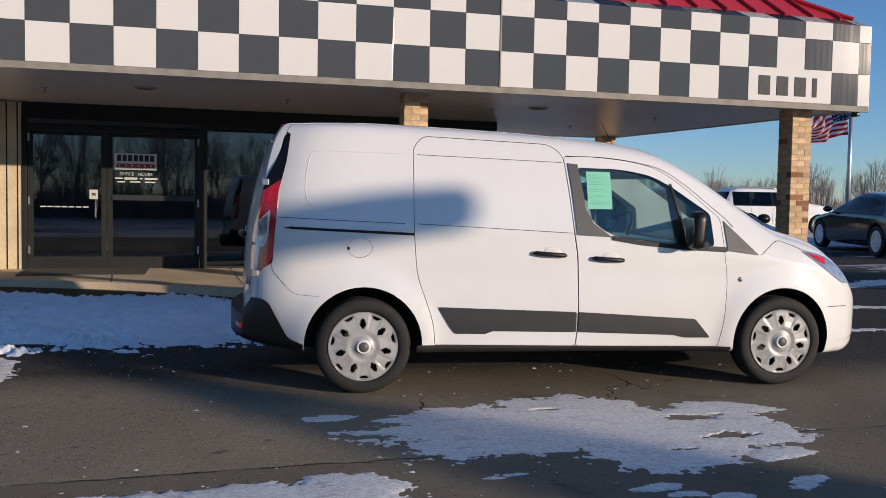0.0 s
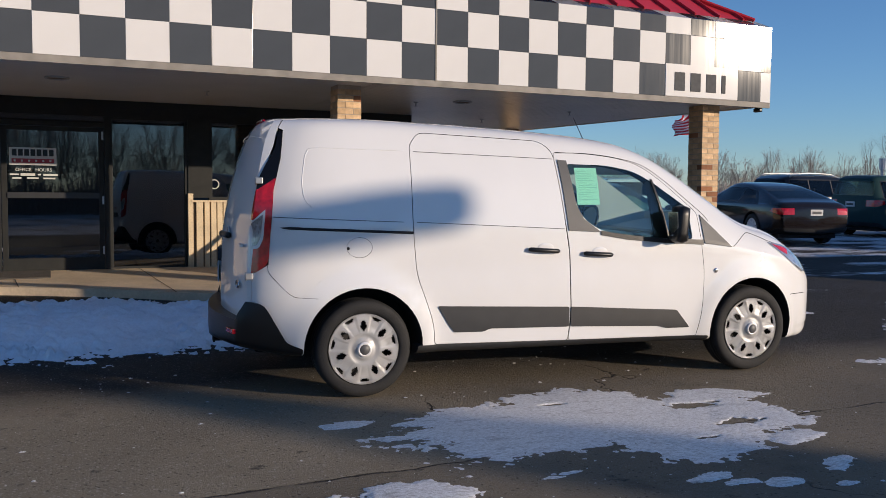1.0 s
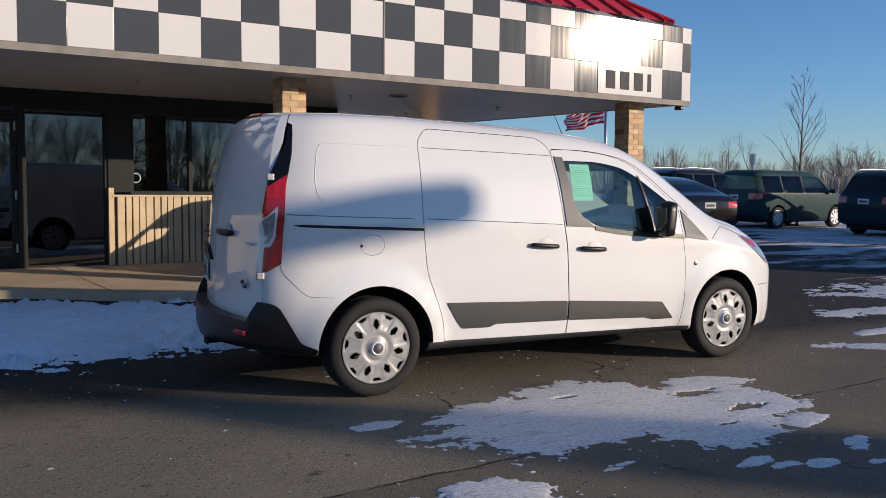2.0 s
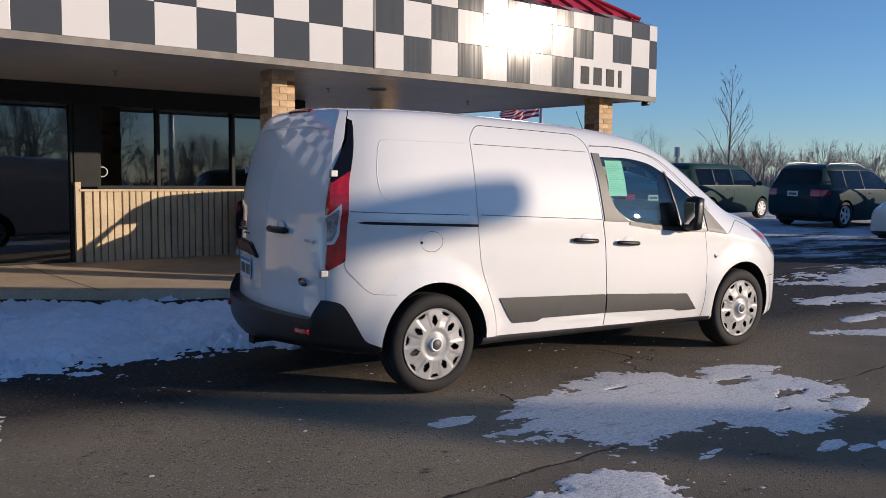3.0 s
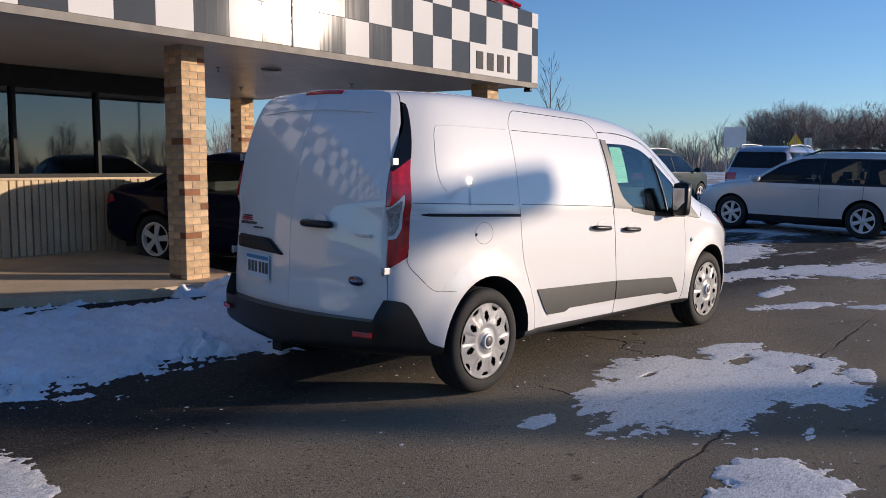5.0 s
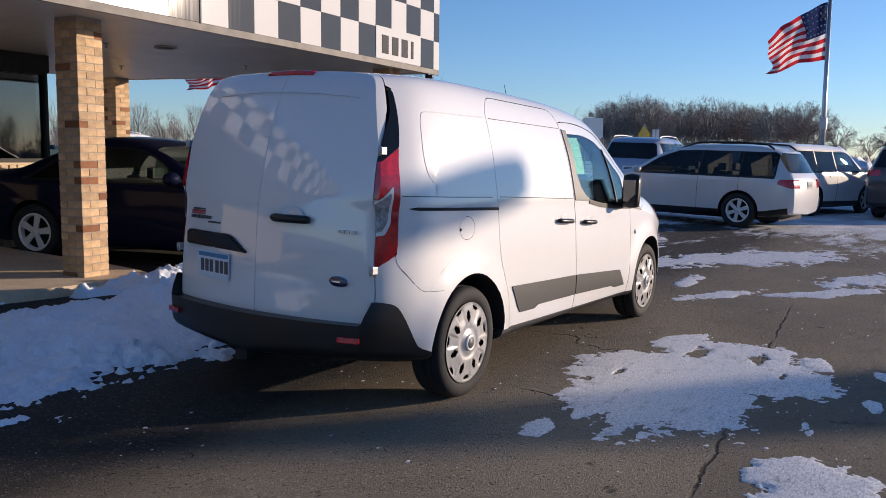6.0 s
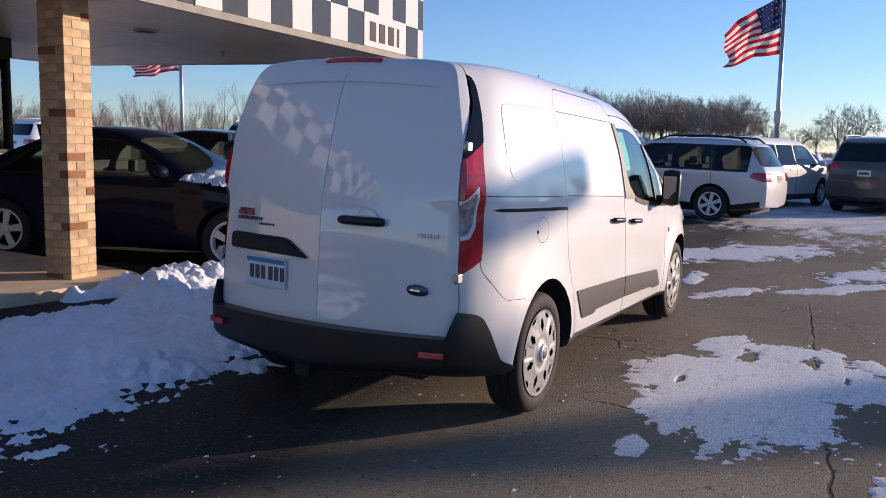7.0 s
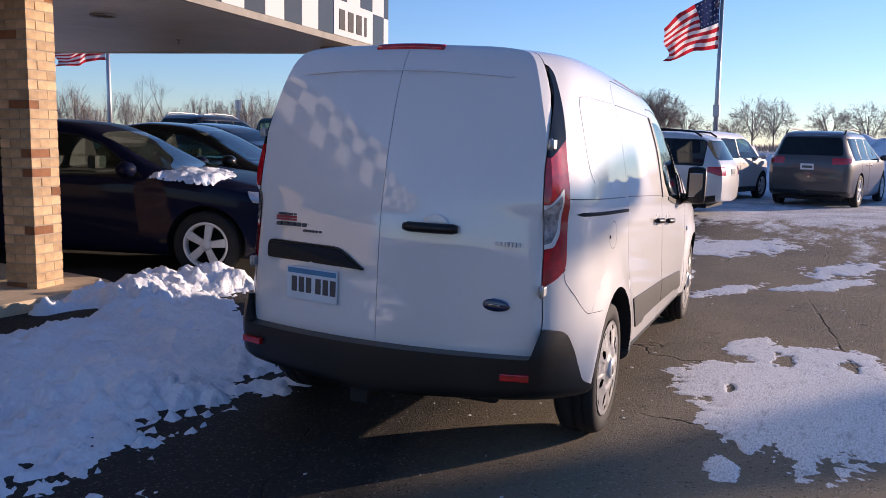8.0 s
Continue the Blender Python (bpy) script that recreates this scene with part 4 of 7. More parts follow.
fd = piece("front_door", cut(van_solid, [M_van], [("INTERSECT", one(prism(front_door, "y", -0.4, 0.26)), M_van), ("DIFFERENCE", glass_cut, black)]), VAN, "white front door")
rd = piece("rear_door", cut(van_solid, [M_van], [("INTERSECT", one(leaf(rear_r, 0.038)), M_van)]), VAN, "white windowless rear door")
ld = piece("rear_door", cut(van_solid, [M_van], [("INTERSECT", one(leaf(rear_l, 0.038)), M_van)]), VAN, "white windowless rear door with plate")
piece("fuel_flap", cut(van_solid, [M_van], [("INTERSECT", one(fuel_bm), M_van)]), VAN)
# glass: a thin pane that follows the body
for shift, y0, y1 in ((0.010, -0.4, 0.6), (-0.010, 1.2, 2.4)):
    inner = van_solid.copy()
    inner.transform(Matrix.Translation((0, shift, 0)))
    gl = piece("side_window", cut(van_solid, [M_glass_van], [("INTERSECT", one(prism(grown(side_glass, 0.004), "y", y0, y1)), M_glass_van), ("DIFFERENCE", inner, M_glass_van)]), VAN, "greenish side window glass")
    gl.visible_shadow = False
# cladding, pillar covers, bumper, lamps: cut from a slightly larger body
def clad(name, outline, y0, y1, mat, label="", parent=VAN, extra=()):
    return piece(name, cut(van_big, [mat], [("INTERSECT", one(prism(outline, "y", y0, y1)), mat), *extra]), parent, label)


clad("side_moulding", rounded([(0.50, 0.592), (1.478, 0.553), (1.478, 0.412), (0.88, 0.425), (0.83, 0.405), (0.62, 0.41), (0.58, 0.46)], 0.015), -0.3, 0.1, M_mould, "charcoal plastic door moulding", sd)
clad("side_moulding", rounded([(1.492, 0.553), (2.36, 0.498), (2.48, 0.362), (2.28, 0.365), (2.2, 0.385), (1.492, 0.412)], 0.015), -0.3, 0.1, M_mould, "charcoal plastic door moulding", fd)
clad("pillar_cover", [(1.425, 1.585), (1.497, 1.580), (1.542, 1.27), (1.597, 1.17), (1.73, 1.075), (1.475, 1.088)], -0.3, 0.2, M_trim, "dark grey pillar cover", fd, [("DIFFERENCE", glass_cut, black)])
clad("mirror_corner", quarter, -0.3, 0.2, M_trim, "grey triangular corner trim", VAN)
clad("sill", rounded([(0.36, 0.335), (2.64, 0.295), (2.64, 0.215), (0.36, 0.25)], 0.015), -0.3, 0.1, M_mould, "dark sill trim")
clad("window_trim", [(1.73, 1.085), (1.95, 1.052), (2.25, 1.025), (2.59, 1.012), (2.59, 0.975), (2.25, 0.992), (1.95, 1.02), (1.73, 1.055)], -0.3, 0.2, M_blackplastic, "black window seal", fd, [("DIFFERENCE", glass_cut, black)])
clad("window_bar", [(2.188, 1.455), (2.204, 1.455), (2.306, 1.01), (2.288, 1.01)], -0.3, 0.2, M_blackplastic, "black glass divider", fd)
big2 = loft(van_xs, lambda x: van_section(x, 0.0105), van_lean, VC, v_bulge)
big3 = loft(van_xs, lambda x: van_section(x, 0.0135), van_lean, VC, v_bulge)
for y0, y1, c0, c1 in ((-0.4, LAMP_Y - 0.003, -0.4, COVER_Y - 0.003), (2 * VC - LAMP_Y + 0.003, 2.4, 2 * VC - COVER_Y + 0.003, 2.4)):
    lamp = piece("tail_lamp", cut(van_big, [M_redlens], [("INTERSECT", one(prism(lamp_outline, "y", y0, y1)), M_redlens), ("DIFFERENCE", cut_door_gap, M_redlens)]), VAN, "tall red tail lamp")
    piece("lamp_cover", cut(van_big, [M_pianoblack], [("INTERSECT", one(prism(cover_outline, "y", c0, c1)), M_pianoblack), ("DIFFERENCE", cut_door_gap, M_pianoblack)]), lamp, "black strip above the lamp")
    lens = [(-0.618, 1.235), (-0.632, 1.045), (-0.66, 0.985), (-0.95, 0.925), (-0.95, 1.135), (-0.69, 1.165)]
    frame_cut = one(prism(rounded(lens, [0.01, 0.02, 0.01, 0, 0, 0]), "y", y0, y1))
    piece("lens_frame", cut(big2, [M_silver], [("INTERSECT", frame_cut, M_silver), ("DIFFERENCE", cut_door_gap, M_silver)]), lamp, "bright lens frame")
    inner_cut = one(prism(rounded([(-0.634, 1.203), (-0.646, 1.055), (-0.672, 1.003), (-0.95, 0.945), (-0.95, 1.115), (-0.70, 1.145)], [0.01, 0.02, 0.01, 0, 0, 0]), "y", y0, y1))
    piece("reverse_lens", cut(big3, [M_revlens], [("INTERSECT", inner_cut, M_revlens), ("DIFFERENCE", cut_door_gap, M_revlens)]), lamp, "clear reversing lens")
bumper_side = rounded([(-0.95, 0.33), (-0.41, 0.262), (-0.40, 0.345), (-0.50, 0.385), (-0.635, 0.63), (-0.73, 0.645), (-1.0, 0.64)], [0, 0.02, 0.01, 0.03, 0.05, 0.03, 0])
bump_fade = spline([(0.1, 1.0), (0.52, 1.0), (0.60, 0.75), (0.68, 0.25), (0.75, 0.0), (2.0, 0.0)])
bump_solid = loft([v for v in van_xs if v < 0.3], lambda x: van_section(x, 0.012), lambda x, z: van_lean(x, z) - 0.07 * max(0.0, min(1.0, (-0.44 - x) / 0.25)) * bump_fade(z), VC, 0.12)
door_gap = one(prism(rounded([(0.165, 0.525), (0.138, 0.64), (0.138, 1.0), (1.592, 1.0), (1.592, 0.64), (1.565, 0.525)], 0.02), "x", -1.4, -0.2))
piece("rear_bumper", cut(bump_solid, [M_blackplastic], [("INTERSECT", one(prism(bumper_side, "y", -1, 3)), M_blackplastic), ("DIFFERENCE", door_gap, M_blackplastic)]), VAN, "black plastic rear bumper")
for wx in (0.0, 3.04):
    wheel(VAN, wx, 0.095, 0.325, -1)
    wheel(VAN, wx, 2 * VC - 0.095, 0.325, 1)


def van_y(x, z):
    """Where the right side of the van lies at (x, z)."""
    x0 = x
    for _ in range(6):
        x0 = x - van_lean(x0, z)
    half = [(w, zz) for w, zz in van_section(x0) if w > 0.3]
    zs, ws = [q[1] for q in half], [q[0] for q in half]
    return VC - float(np.interp(z, zs, ws))


def van_rear_x(y, z):
    """Where the back of the van lies at (y, z)."""
    t = (y - VC) / 0.705
    return -0.73 + v_rear(z) - v_bulge(z) * max(0.0, 1 - t * t)


def on_side(x, z, out=0.0):
    return (x, van_y(x, z) - out, z)


# creases, rail and fittings on the side
crease = bmesh.new()
pts = smooth_line([(-0.33, 1.245), (-0.375, 1.30), (-0.39, 1.40), (-0.375, 1.52), (-0.355, 1.595), (-0.30, 1.628), (0.0, 1.626), (0.31, 1.622)], 6)
add_tube(crease, [on_side(x, z, -0.0015) for x, z in pts], [0.001] + [0.0035] * (len(pts) - 2) + [0.001], 6)
part("pressed_line", crease, M_van, body, "pressed swage line", True)
# dark trim colour draws the shade along creases in the white panels
for a, b, who in ((( 0.36, 1.618), (1.39, 1.588), sd), ((0.36, 1.152), (1.445, 1.100), sd), ((-0.57, 1.185), (0.27, 1.153), body)):
    ln = bmesh.new()
    add_tube(ln, [on_side(a[0] + (b[0] - a[0]) * k / 20, a[1] + (b[1] - a[1]) * k / 20, -0.0012) for k in range(21)], 0.0030, 5)
    part("pressed_line", ln, M_trim, who, "thin grey line painting the shade of a pressed crease", True)
rail = bmesh.new()
add_tube(rail, [on_side(-0.53 + 0.865 * k / 16, 1.118 - 0.036 * k / 16, -0.004) for k in range(17)], [0.004] + [0.0105] * 16, 6)
part("door_rail", rail, M_dark, body, "dark sliding door rail slot", True)
roof_line = bmesh.new()
pts = smooth_line([(1.42, 1.632), (1.67, 1.632), (1.92, 1.606), (2.14, 1.555), (2.32, 1.445), (2.45, 1.34), (2.60, 1.215), (2.66, 1.15)], 5)
add_tube(roof_line, [on_side(x, z, -0.001) for x, z in pts], 0.0032, 5)
part("roof_joint", roof_line, M_dark, body, "dark joint above the door", True)
hood_line = bmesh.new()
pts = smooth_line([(2.86, 0.955), (3.0, 1.05), (3.10, 1.035), (3.22, 0.99), (3.32, 0.965)], 5)
add_tube(hood_line, [on_side(x, z, -0.001) for x, z in pts], 0.0032, 5)
part("bonnet_joint", hood_line, M_dark, body, "", True)
wing = bmesh.new()
add_tube(wing, [on_side(3.42 + 0.2 * k / 8, 0.575 - 0.004 * k / 8, -0.001) for k in range(9)], 0.003, 5)
part("bumper_joint", wing, M_dark, body, "", True)
low_line = bmesh.new()
pts = smooth_line([(-0.61, 0.88), (-0.60, 0.83), (-0.555, 0.775), (-0.50, 0.715), (-0.46, 0.685), (-0.42, 0.674), (-0.30, 0.668)], 5)
add_tube(low_line, [on_side(x, z, -0.0006) for x, z in pts], 0.0015, 5)
part("bumper_joint", low_line, M_dark, body, "", True)

swage = bmesh.new()
add_tube(swage, [on_side(0.525 * math.cos(a), 0.335 + 0.525 * math.sin(a), -0.003) for a in np.linspace(radians(100), radians(142), 14)], [0.001] + [0.0035] * 12 + [0.001], 6)
part("arch_swage", swage, M_van, body, "pressed line above the wheel", True)


def door_handle(parent, x0, x1, z0, z1):
    n = 14
    bm = bmesh.new()
    pts = []
    for k in range(n + 1):
        t = k / n
        x, z = x0 + (x1 - x0) * t, z0 + (z1 - z0) * t
        pts.append((x, van_y(x, z) - 0.012 - 0.022 * math.sin(math.pi * t) ** 0.6, z))
    add_tube(bm, pts, [0.010] + [0.0165] * (n - 1) + [0.010], 10)
    part("door_handle", bm, M_blackplastic, parent, "black plastic door handle", True)
    xm, zm = (x0 + x1) / 2 + 0.02, (z0 + z1) / 2 + 0.012
    dish = bmesh.new()
    bmesh.ops.create_uvsphere(dish, u_segments=20, v_segments=10, radius=1.0)
    for v in dish.verts:
        v.co = (xm + v.co.x * 0.062, van_y(xm, zm) + v.co.y * 0.004, zm + v.co.z * 0.038)
    part("handle_recess", dish, M_van, parent, "white finger recess", True)


door_handle(sd, 1.16, 1.395, 0.962, 0.946)
door_handle(fd, 1.585, 1.815, 0.928, 0.914)
badge = lathe_y([(0.0005, -0.006), (0.012, -0.006), (0.017, -0.004), (0.019, 0.002)], 20)
part("wing_badge", badge, M_chrome, body, "", True, pose(2.70, van_y(2.70, 0.78) - 0.001, 0.78))
lock = lathe_y([(0.0005, -0.003), (0.008, -0.003), (0.010, 0.001)], 14)
part("flap_lock", lock, M_dark, body, "", True, pose(-0.105, van_y(-0.105, 0.985) - 0.001, 0.985))

# door mirrors
for s, yy in ((-1, van_y(2.45, 1.05) - 0.025), (1, 2 * VC - van_y(2.45, 1.05) + 0.025)):
    bm = bmesh.new()
    bmesh.ops.create_cube(bm, size=1.0)
    bmesh.ops.subdivide_edges(bm, edges=bm.edges[:], cuts=3, use_grid_fill=True)
    for v in bm.verts:
        c = v.co.copy()
        c = c.lerp(c.normalized() * 0.62, 0.32)
        v.co = (2.305 + c.x * 0.080 + 0.02 * c.z, yy + s * (0.095 + c.y * 0.130), 1.135 + c.z * 0.255)
    mir = part("door_mirror", bm, M_blackplastic, VAN, "tall black door mirror", True)
    pane = box(2.252, 2.258, yy + s * 0.095 - 0.046, yy + s * 0.095 + 0.046, 1.052, 1.222, 0.002)
    for v in pane.verts:
        v.co.x += s * 0.2 * (v.co.y - yy - s * 0.095) - (v.co.z - 1.137) * 0.09
    part("mirror_glass", pane, M_chrome, mir, "mirror glass")
    arm = bmesh.new()
    add_tube(arm, [(2.42, yy - s * 0.02, 1.03), (2.36, yy + s * 0.06, 1.03), (2.32, yy + s * 0.10, 1.06)], [0.04, 0.032, 0.028], 10)
    part("mirror_arm", arm, M_blackplastic, mir, "", True)

# cab inside: seats, steering wheel, dash, price sheet
def seat(y):
    s = part("cab_seat", box(1.62, 2.12, y - 0.25, y + 0.25, 0.62, 0.80, 0.05), M_cab, VAN, "dark cloth cab seat", True)
    bm = prism(rounded([(1.60, 0.78), (1.74, 0.78), (1.62, 1.33), (1.50, 1.33)], 0.04), "y", y - 0.24, y + 0.24)
    part("backrest", bm, M_cab, s)
    part("headrest", box(1.47, 1.57, y - 0.13, y + 0.13, 1.36, 1.52, 0.04), M_cab, s, "", True)


seat(0.46)
seat(1.27)
paper = material("pale green paper", (0.45, 0.80, 0.62), 0.9, var=0.04, scale=8)


def sheet_mesh(x0, x1, z0, z1, gap):
    """A thin sheet that follows the inside of the window."""
    bm = bmesh.new()
    zs = np.linspace(z0, z1, 7)
    rows = [[bm.verts.new((x, van_y(x, z) + gap, z)) for x in (x0, x1)] for z in zs]
    for r0, r1 in zip(rows, rows[1:]):
        bm.faces.new((r0[0], r0[1], r1[1], r1[0]))
    return bm


sheet = part("price_sheet", sheet_mesh(1.565, 1.745, 1.268, 1.530, 0.018), paper, VAN, "pale green price sheet taped inside the window")
for k in range(13):
    z = 1.503 - 0.0165 * k
    part("print_bar", sheet_mesh(1.58, 1.58 + 0.15 * (0.5 + 0.5 * ((k * 7) % 5) / 4), z, z + 0.0035, 0.0165), material("faded print", (0.26, 0.52, 0.40), 0.9) if k == 0 else bpy.data.materials["faded print"], sheet)
part("dashboard", box(2.45, 2.85, 0.16, 1.57, 0.85, 1.04, 0.05), M_blackplastic, VAN, "black dashboard", True)
sw = bmesh.new()
add_tube(sw, [(2.28 + 0.07 * math.sin(a), 1.27 + 0.18 * math.cos(a), 1.05 + 0.17 * math.sin(a)) for a in np.linspace(0, math.tau, 25)], 0.014, 8, False)
part("steering_wheel", sw, M_blackplastic, VAN, "black steering wheel", True)

# windscreen and bonnet fittings
ws = bmesh.new()
rows = []
for k in range(9):
    x = 2.22 + 0.80 * k / 8
    half = 0.60 + 0.10 * k / 8
    rows.append([ws.verts.new((x + 0.0, VC + half * (c / 6 - 1), v_top(x) + 0.004 - 0.050 * abs(c / 6 - 1) ** 2.5)) for c in range(13)])
for r0, r1 in zip(rows, rows[1:]):
    for c in range(12):
        ws.faces.new((r0[c], r0[c + 1], r1[c + 1], r1[c]))
screen = part("windscreen", ws, M_glass_van, VAN, "greenish windscreen", True)
screen.visible_shadow = False
for m_out in (rounded([(3.20, 0.985), (3.36, 0.962), (3.48, 0.92), (3.60, 0.83), (3.68, 0.735), (3.57, 0.745), (3.45, 0.815), (3.32, 0.905)], 0.02),):
    for y0, y1 in ((-0.3, 0.42), (2 * VC - 0.42, 2.4)):
        hl = piece("headlamp", cut(van_big, [M_clearlens], [("INTERSECT", one(prism(m_out, "y", y0, y1)), M_clearlens)]), VAN, "swept clear headlamp")
        piece("turn_lens", cut(loft(van_xs, lambda x: van_section(x, 0.010), van_lean, VC, v_bulge), [M_redlens], [("INTERSECT", one(prism([(3.24, 0.972), (3.42, 0.930), (3.40, 0.885), (3.33, 0.915)], "y", y0, y1)), M_redlens)]), hl, "red side marker lens")
ant = bmesh.new()
add_tube(ant, [(2.05, VC, 1.72), (1.93, VC, 1.94)], [0.004, 0.0022], 6)
part("aerial", ant, M_blackplastic, VAN, "short black roof aerial")

# back doors: handle, recess, plate, badges, hinges
handle = bmesh.new()
ys = np.linspace(0.745, 0.505, 13)
add_tube(handle, [(van_rear_x(y, 1.045) - 0.018 - 0.012 * math.sin(math.pi * (0.745 - y) / 0.24), y, 1.045) for y in ys], [0.016] + [0.022] * 11 + [0.016], 10)
part("pull_handle", handle, M_blackplastic, rd, "black rear door pull", True)
cup = bmesh.new()
bmesh.ops.create_uvsphere(cup, u_segments=24, v_segments=12, radius=1.0)
for v in cup.verts:
    v.co = (van_rear_x(0.61, 1.06) - 0.001 + v.co.x * 0.006, 0.61 + v.co.y * 0.060, 1.062 + v.co.z * 0.042)
part("handle_recess", cup, M_van, rd, "white grip recess", True)
rec = prism(rounded([(1.475, 0.925), (1.06, 0.925), (0.925, 0.835), (1.48, 0.84)], [0.03, 0.04, 0.02, 0.02]), "x", van_rear_x(1.2, 0.88) - 0.022, van_rear_x(1.2, 0.88) + 0.06)
for v in rec.verts:
    v.co.x += van_rear_x(v.co.y, 0.88) - van_rear_x(1.2, 0.88)
bmesh.ops.bevel(rec, geom=rec.edges[:], offset=0.008, segments=2, affect="EDGES")
part("plate_recess", rec, M_blackplastic, ld, "black angled plate light housing")
# the plate lies along the curve of the door
tilt_p = math.degrees(math.atan((van_rear_x(1.345, 0.74) - van_rear_x(1.055, 0.74)) / 0.29))
plate = part("number_plate", box(-0.012, -0.006, -0.145, 0.145, 0.665, 0.815, 0.002), material("plate enamel", (0.62, 0.72, 0.80), 0.35, var=0.05, scale=20), ld, "pale blue number plate with bars", False, pose(van_rear_x(1.2, 0.74), 1.2, 0, 0, 0, -tilt_p))
part("plate_band", box(-0.0135, -0.011, -0.138, 0.138, 0.785, 0.808), material("plate blue", (0.05, 0.22, 0.42), 0.4), plate)
for k in range(6):
    y = 0.115 - 0.042 * k - (0.012 if k > 2 else 0)
    part("bar", box(-0.0140, -0.011, y - 0.030, y, 0.700, 0.770), M_trim, plate)
oval = bmesh.new()
bmesh.ops.create_uvsphere(oval, u_segments=28, v_segments=12, radius=1.0)
for v in oval.verts:
    v.co = (van_rear_x(0.34, 0.735) + 0.004 + v.co.x * 0.010, 0.34 + v.co.y * 0.072, 0.735 + v.co.z * 0.030)
badge_r = part("oval_badge", oval, M_chrome, rd, "dark blue oval badge in a chrome ring", True)
oval = bmesh.new()
bmesh.ops.create_uvsphere(oval, u_segments=28, v_segments=12, radius=1.0)
for v in oval.verts:
    v.co = (van_rear_x(0.34, 0.735) - 0.0005 + v.co.x * 0.010, 0.34 + v.co.y * 0.068, 0.735 + v.co.z * 0.0265)
part("badge_face", oval, material("badge navy", (0.012, 0.022, 0.07), 0.2, coat=1.0), badge_r, "", True)
part("badge_bar", box(van_rear_x(0.34, 0.735) - 0.0125, van_rear_x(0.34, 0.735) - 0.009, 0.312, 0.368, 0.731, 0.739, 0.001), M_chrome, badge_r)
for y0, y1, z0, z1, mt, who in ((1.185, 1.425, 0.995, 1.012, M_trim, ld), (1.165, 1.27, 0.975, 0.985, M_trim, ld), (1.315, 1.425, 1.018, 1.026, M_signred, ld), (1.315, 1.425, 1.029, 1.040, M_signred, ld), (1.318, 1.422, 1.043, 1.052, M_trim, ld), (0.245, 0.36, 0.985, 1.003, M_silver, rd)):
    n_b = 7 if z1 - z0 > 0.012 else 5
    x = van_rear_x((y0 + y1) / 2, z0)
    step = (y1 - y0) / n_b
    for k in range(n_b if mt is not M_signred else 1):
        a = y0 + step * k
        part("lettering_bar", box(x - 0.006, x + 0.01, a, a + (step * 0.72 if mt is not M_signred else y1 - y0), z0, z1), mt, who)
for y, z in ((0.158, 1.415), (0.150, 0.805), (2 * VC - 0.158, 1.415), (2 * VC - 0.150, 0.805)):
    x = van_rear_x(0.17, z) + 0.010
    h = part("door_hinge", box(x - 0.024, x + 0.02, y - 0.014, y + 0.014, z - 0.020, z + 0.020, 0.004), M_metal, VAN, "bare metal door hinge")
    pin = bmesh.new()
    add_tube(pin, [(x - 0.022, y, z - 0.026), (x - 0.022, y, z + 0.026)], 0.006, 8)
    part("hinge_pin", pin, M_metal, h, "", True)
third = bmesh.new()
ys = np.linspace(0.70, 1.03, 12)
add_tube(third, [(van_rear_x(y, 1.815) + 0.012, y, v_top(-0.5) - 0.024 - 0.02 * ((y - VC) / 0.3) ** 2) for y in ys], 0.019, 8)
part("brake_lamp", third, M_redlens, VAN, "slim red high brake lamp", True)
line = bmesh.new()
add_tube(line, [(van_rear_x(y, 1.69) - 0.001 + 0.02 * ((y - VC) / 0.6) ** 4, y, 1.715 - 0.035 * ((y - VC) / 0.6) ** 2) for y in np.linspace(0.27, 1.46, 24)], 0.004, 6)
part("pressed_line", line, M_van, VAN, "pressed line across the rear doors", True)
for y in (0.16, 1.45):
    part("reflector", box(-0.012, 0.03, -0.06, 0.06, 0.435, 0.465, 0.004), M_redlens, VAN, "red bumper reflector", False, pose(-0.828, y + 0.06, 0, 0, 0, 15 if y < VC else -15))
hitch = part("tow_hitch", box(-0.885, -0.60, 0.872, 0.948, 0.262, 0.328, 0.006), M_dark, VAN, "black square tow hitch receiver")
part("hitch_ring", box(-0.892, -0.877, 0.866, 0.954, 0.256, 0.334, 0.004), M_dark, hitch)
part("hitch_bar", box(-0.66, -0.58, 0.35, 1.4, 0.265, 0.325, 0.02), M_dark, hitch)
part("floor_pan", box(-0.25, 3.4, 0.30, 1.43, 0.24, 0.36), M_dark, VAN, "dark underside")
axle = bmesh.new()
add_tube(axle, [(0, 0.1, 0.3), (0, 1.6, 0.3)], 0.04, 8)
part("axle", axle, M_dark, VAN)


# ---- unseen shadow casters added towards the sun, beyond the lot's edge ----
SD = Vector((math.cos(SUN_AZ), math.sin(SUN_AZ), 0))
SN = Vector((-SD.y, SD.x, 0))
TAN_EL = math.tan(SUN_EL)


def sun_frame(s, rise=0.0):
    """Axes at s metres towards the sun: x across the sun's way, y along it."""
    o = SD * s
    m = Matrix(((SN.x, -SD.x, 0, o.x), (SN.y, -SD.y, 0, o.y), (0, 0, 1, rise), (0, 0, 0, 1)))
    return m


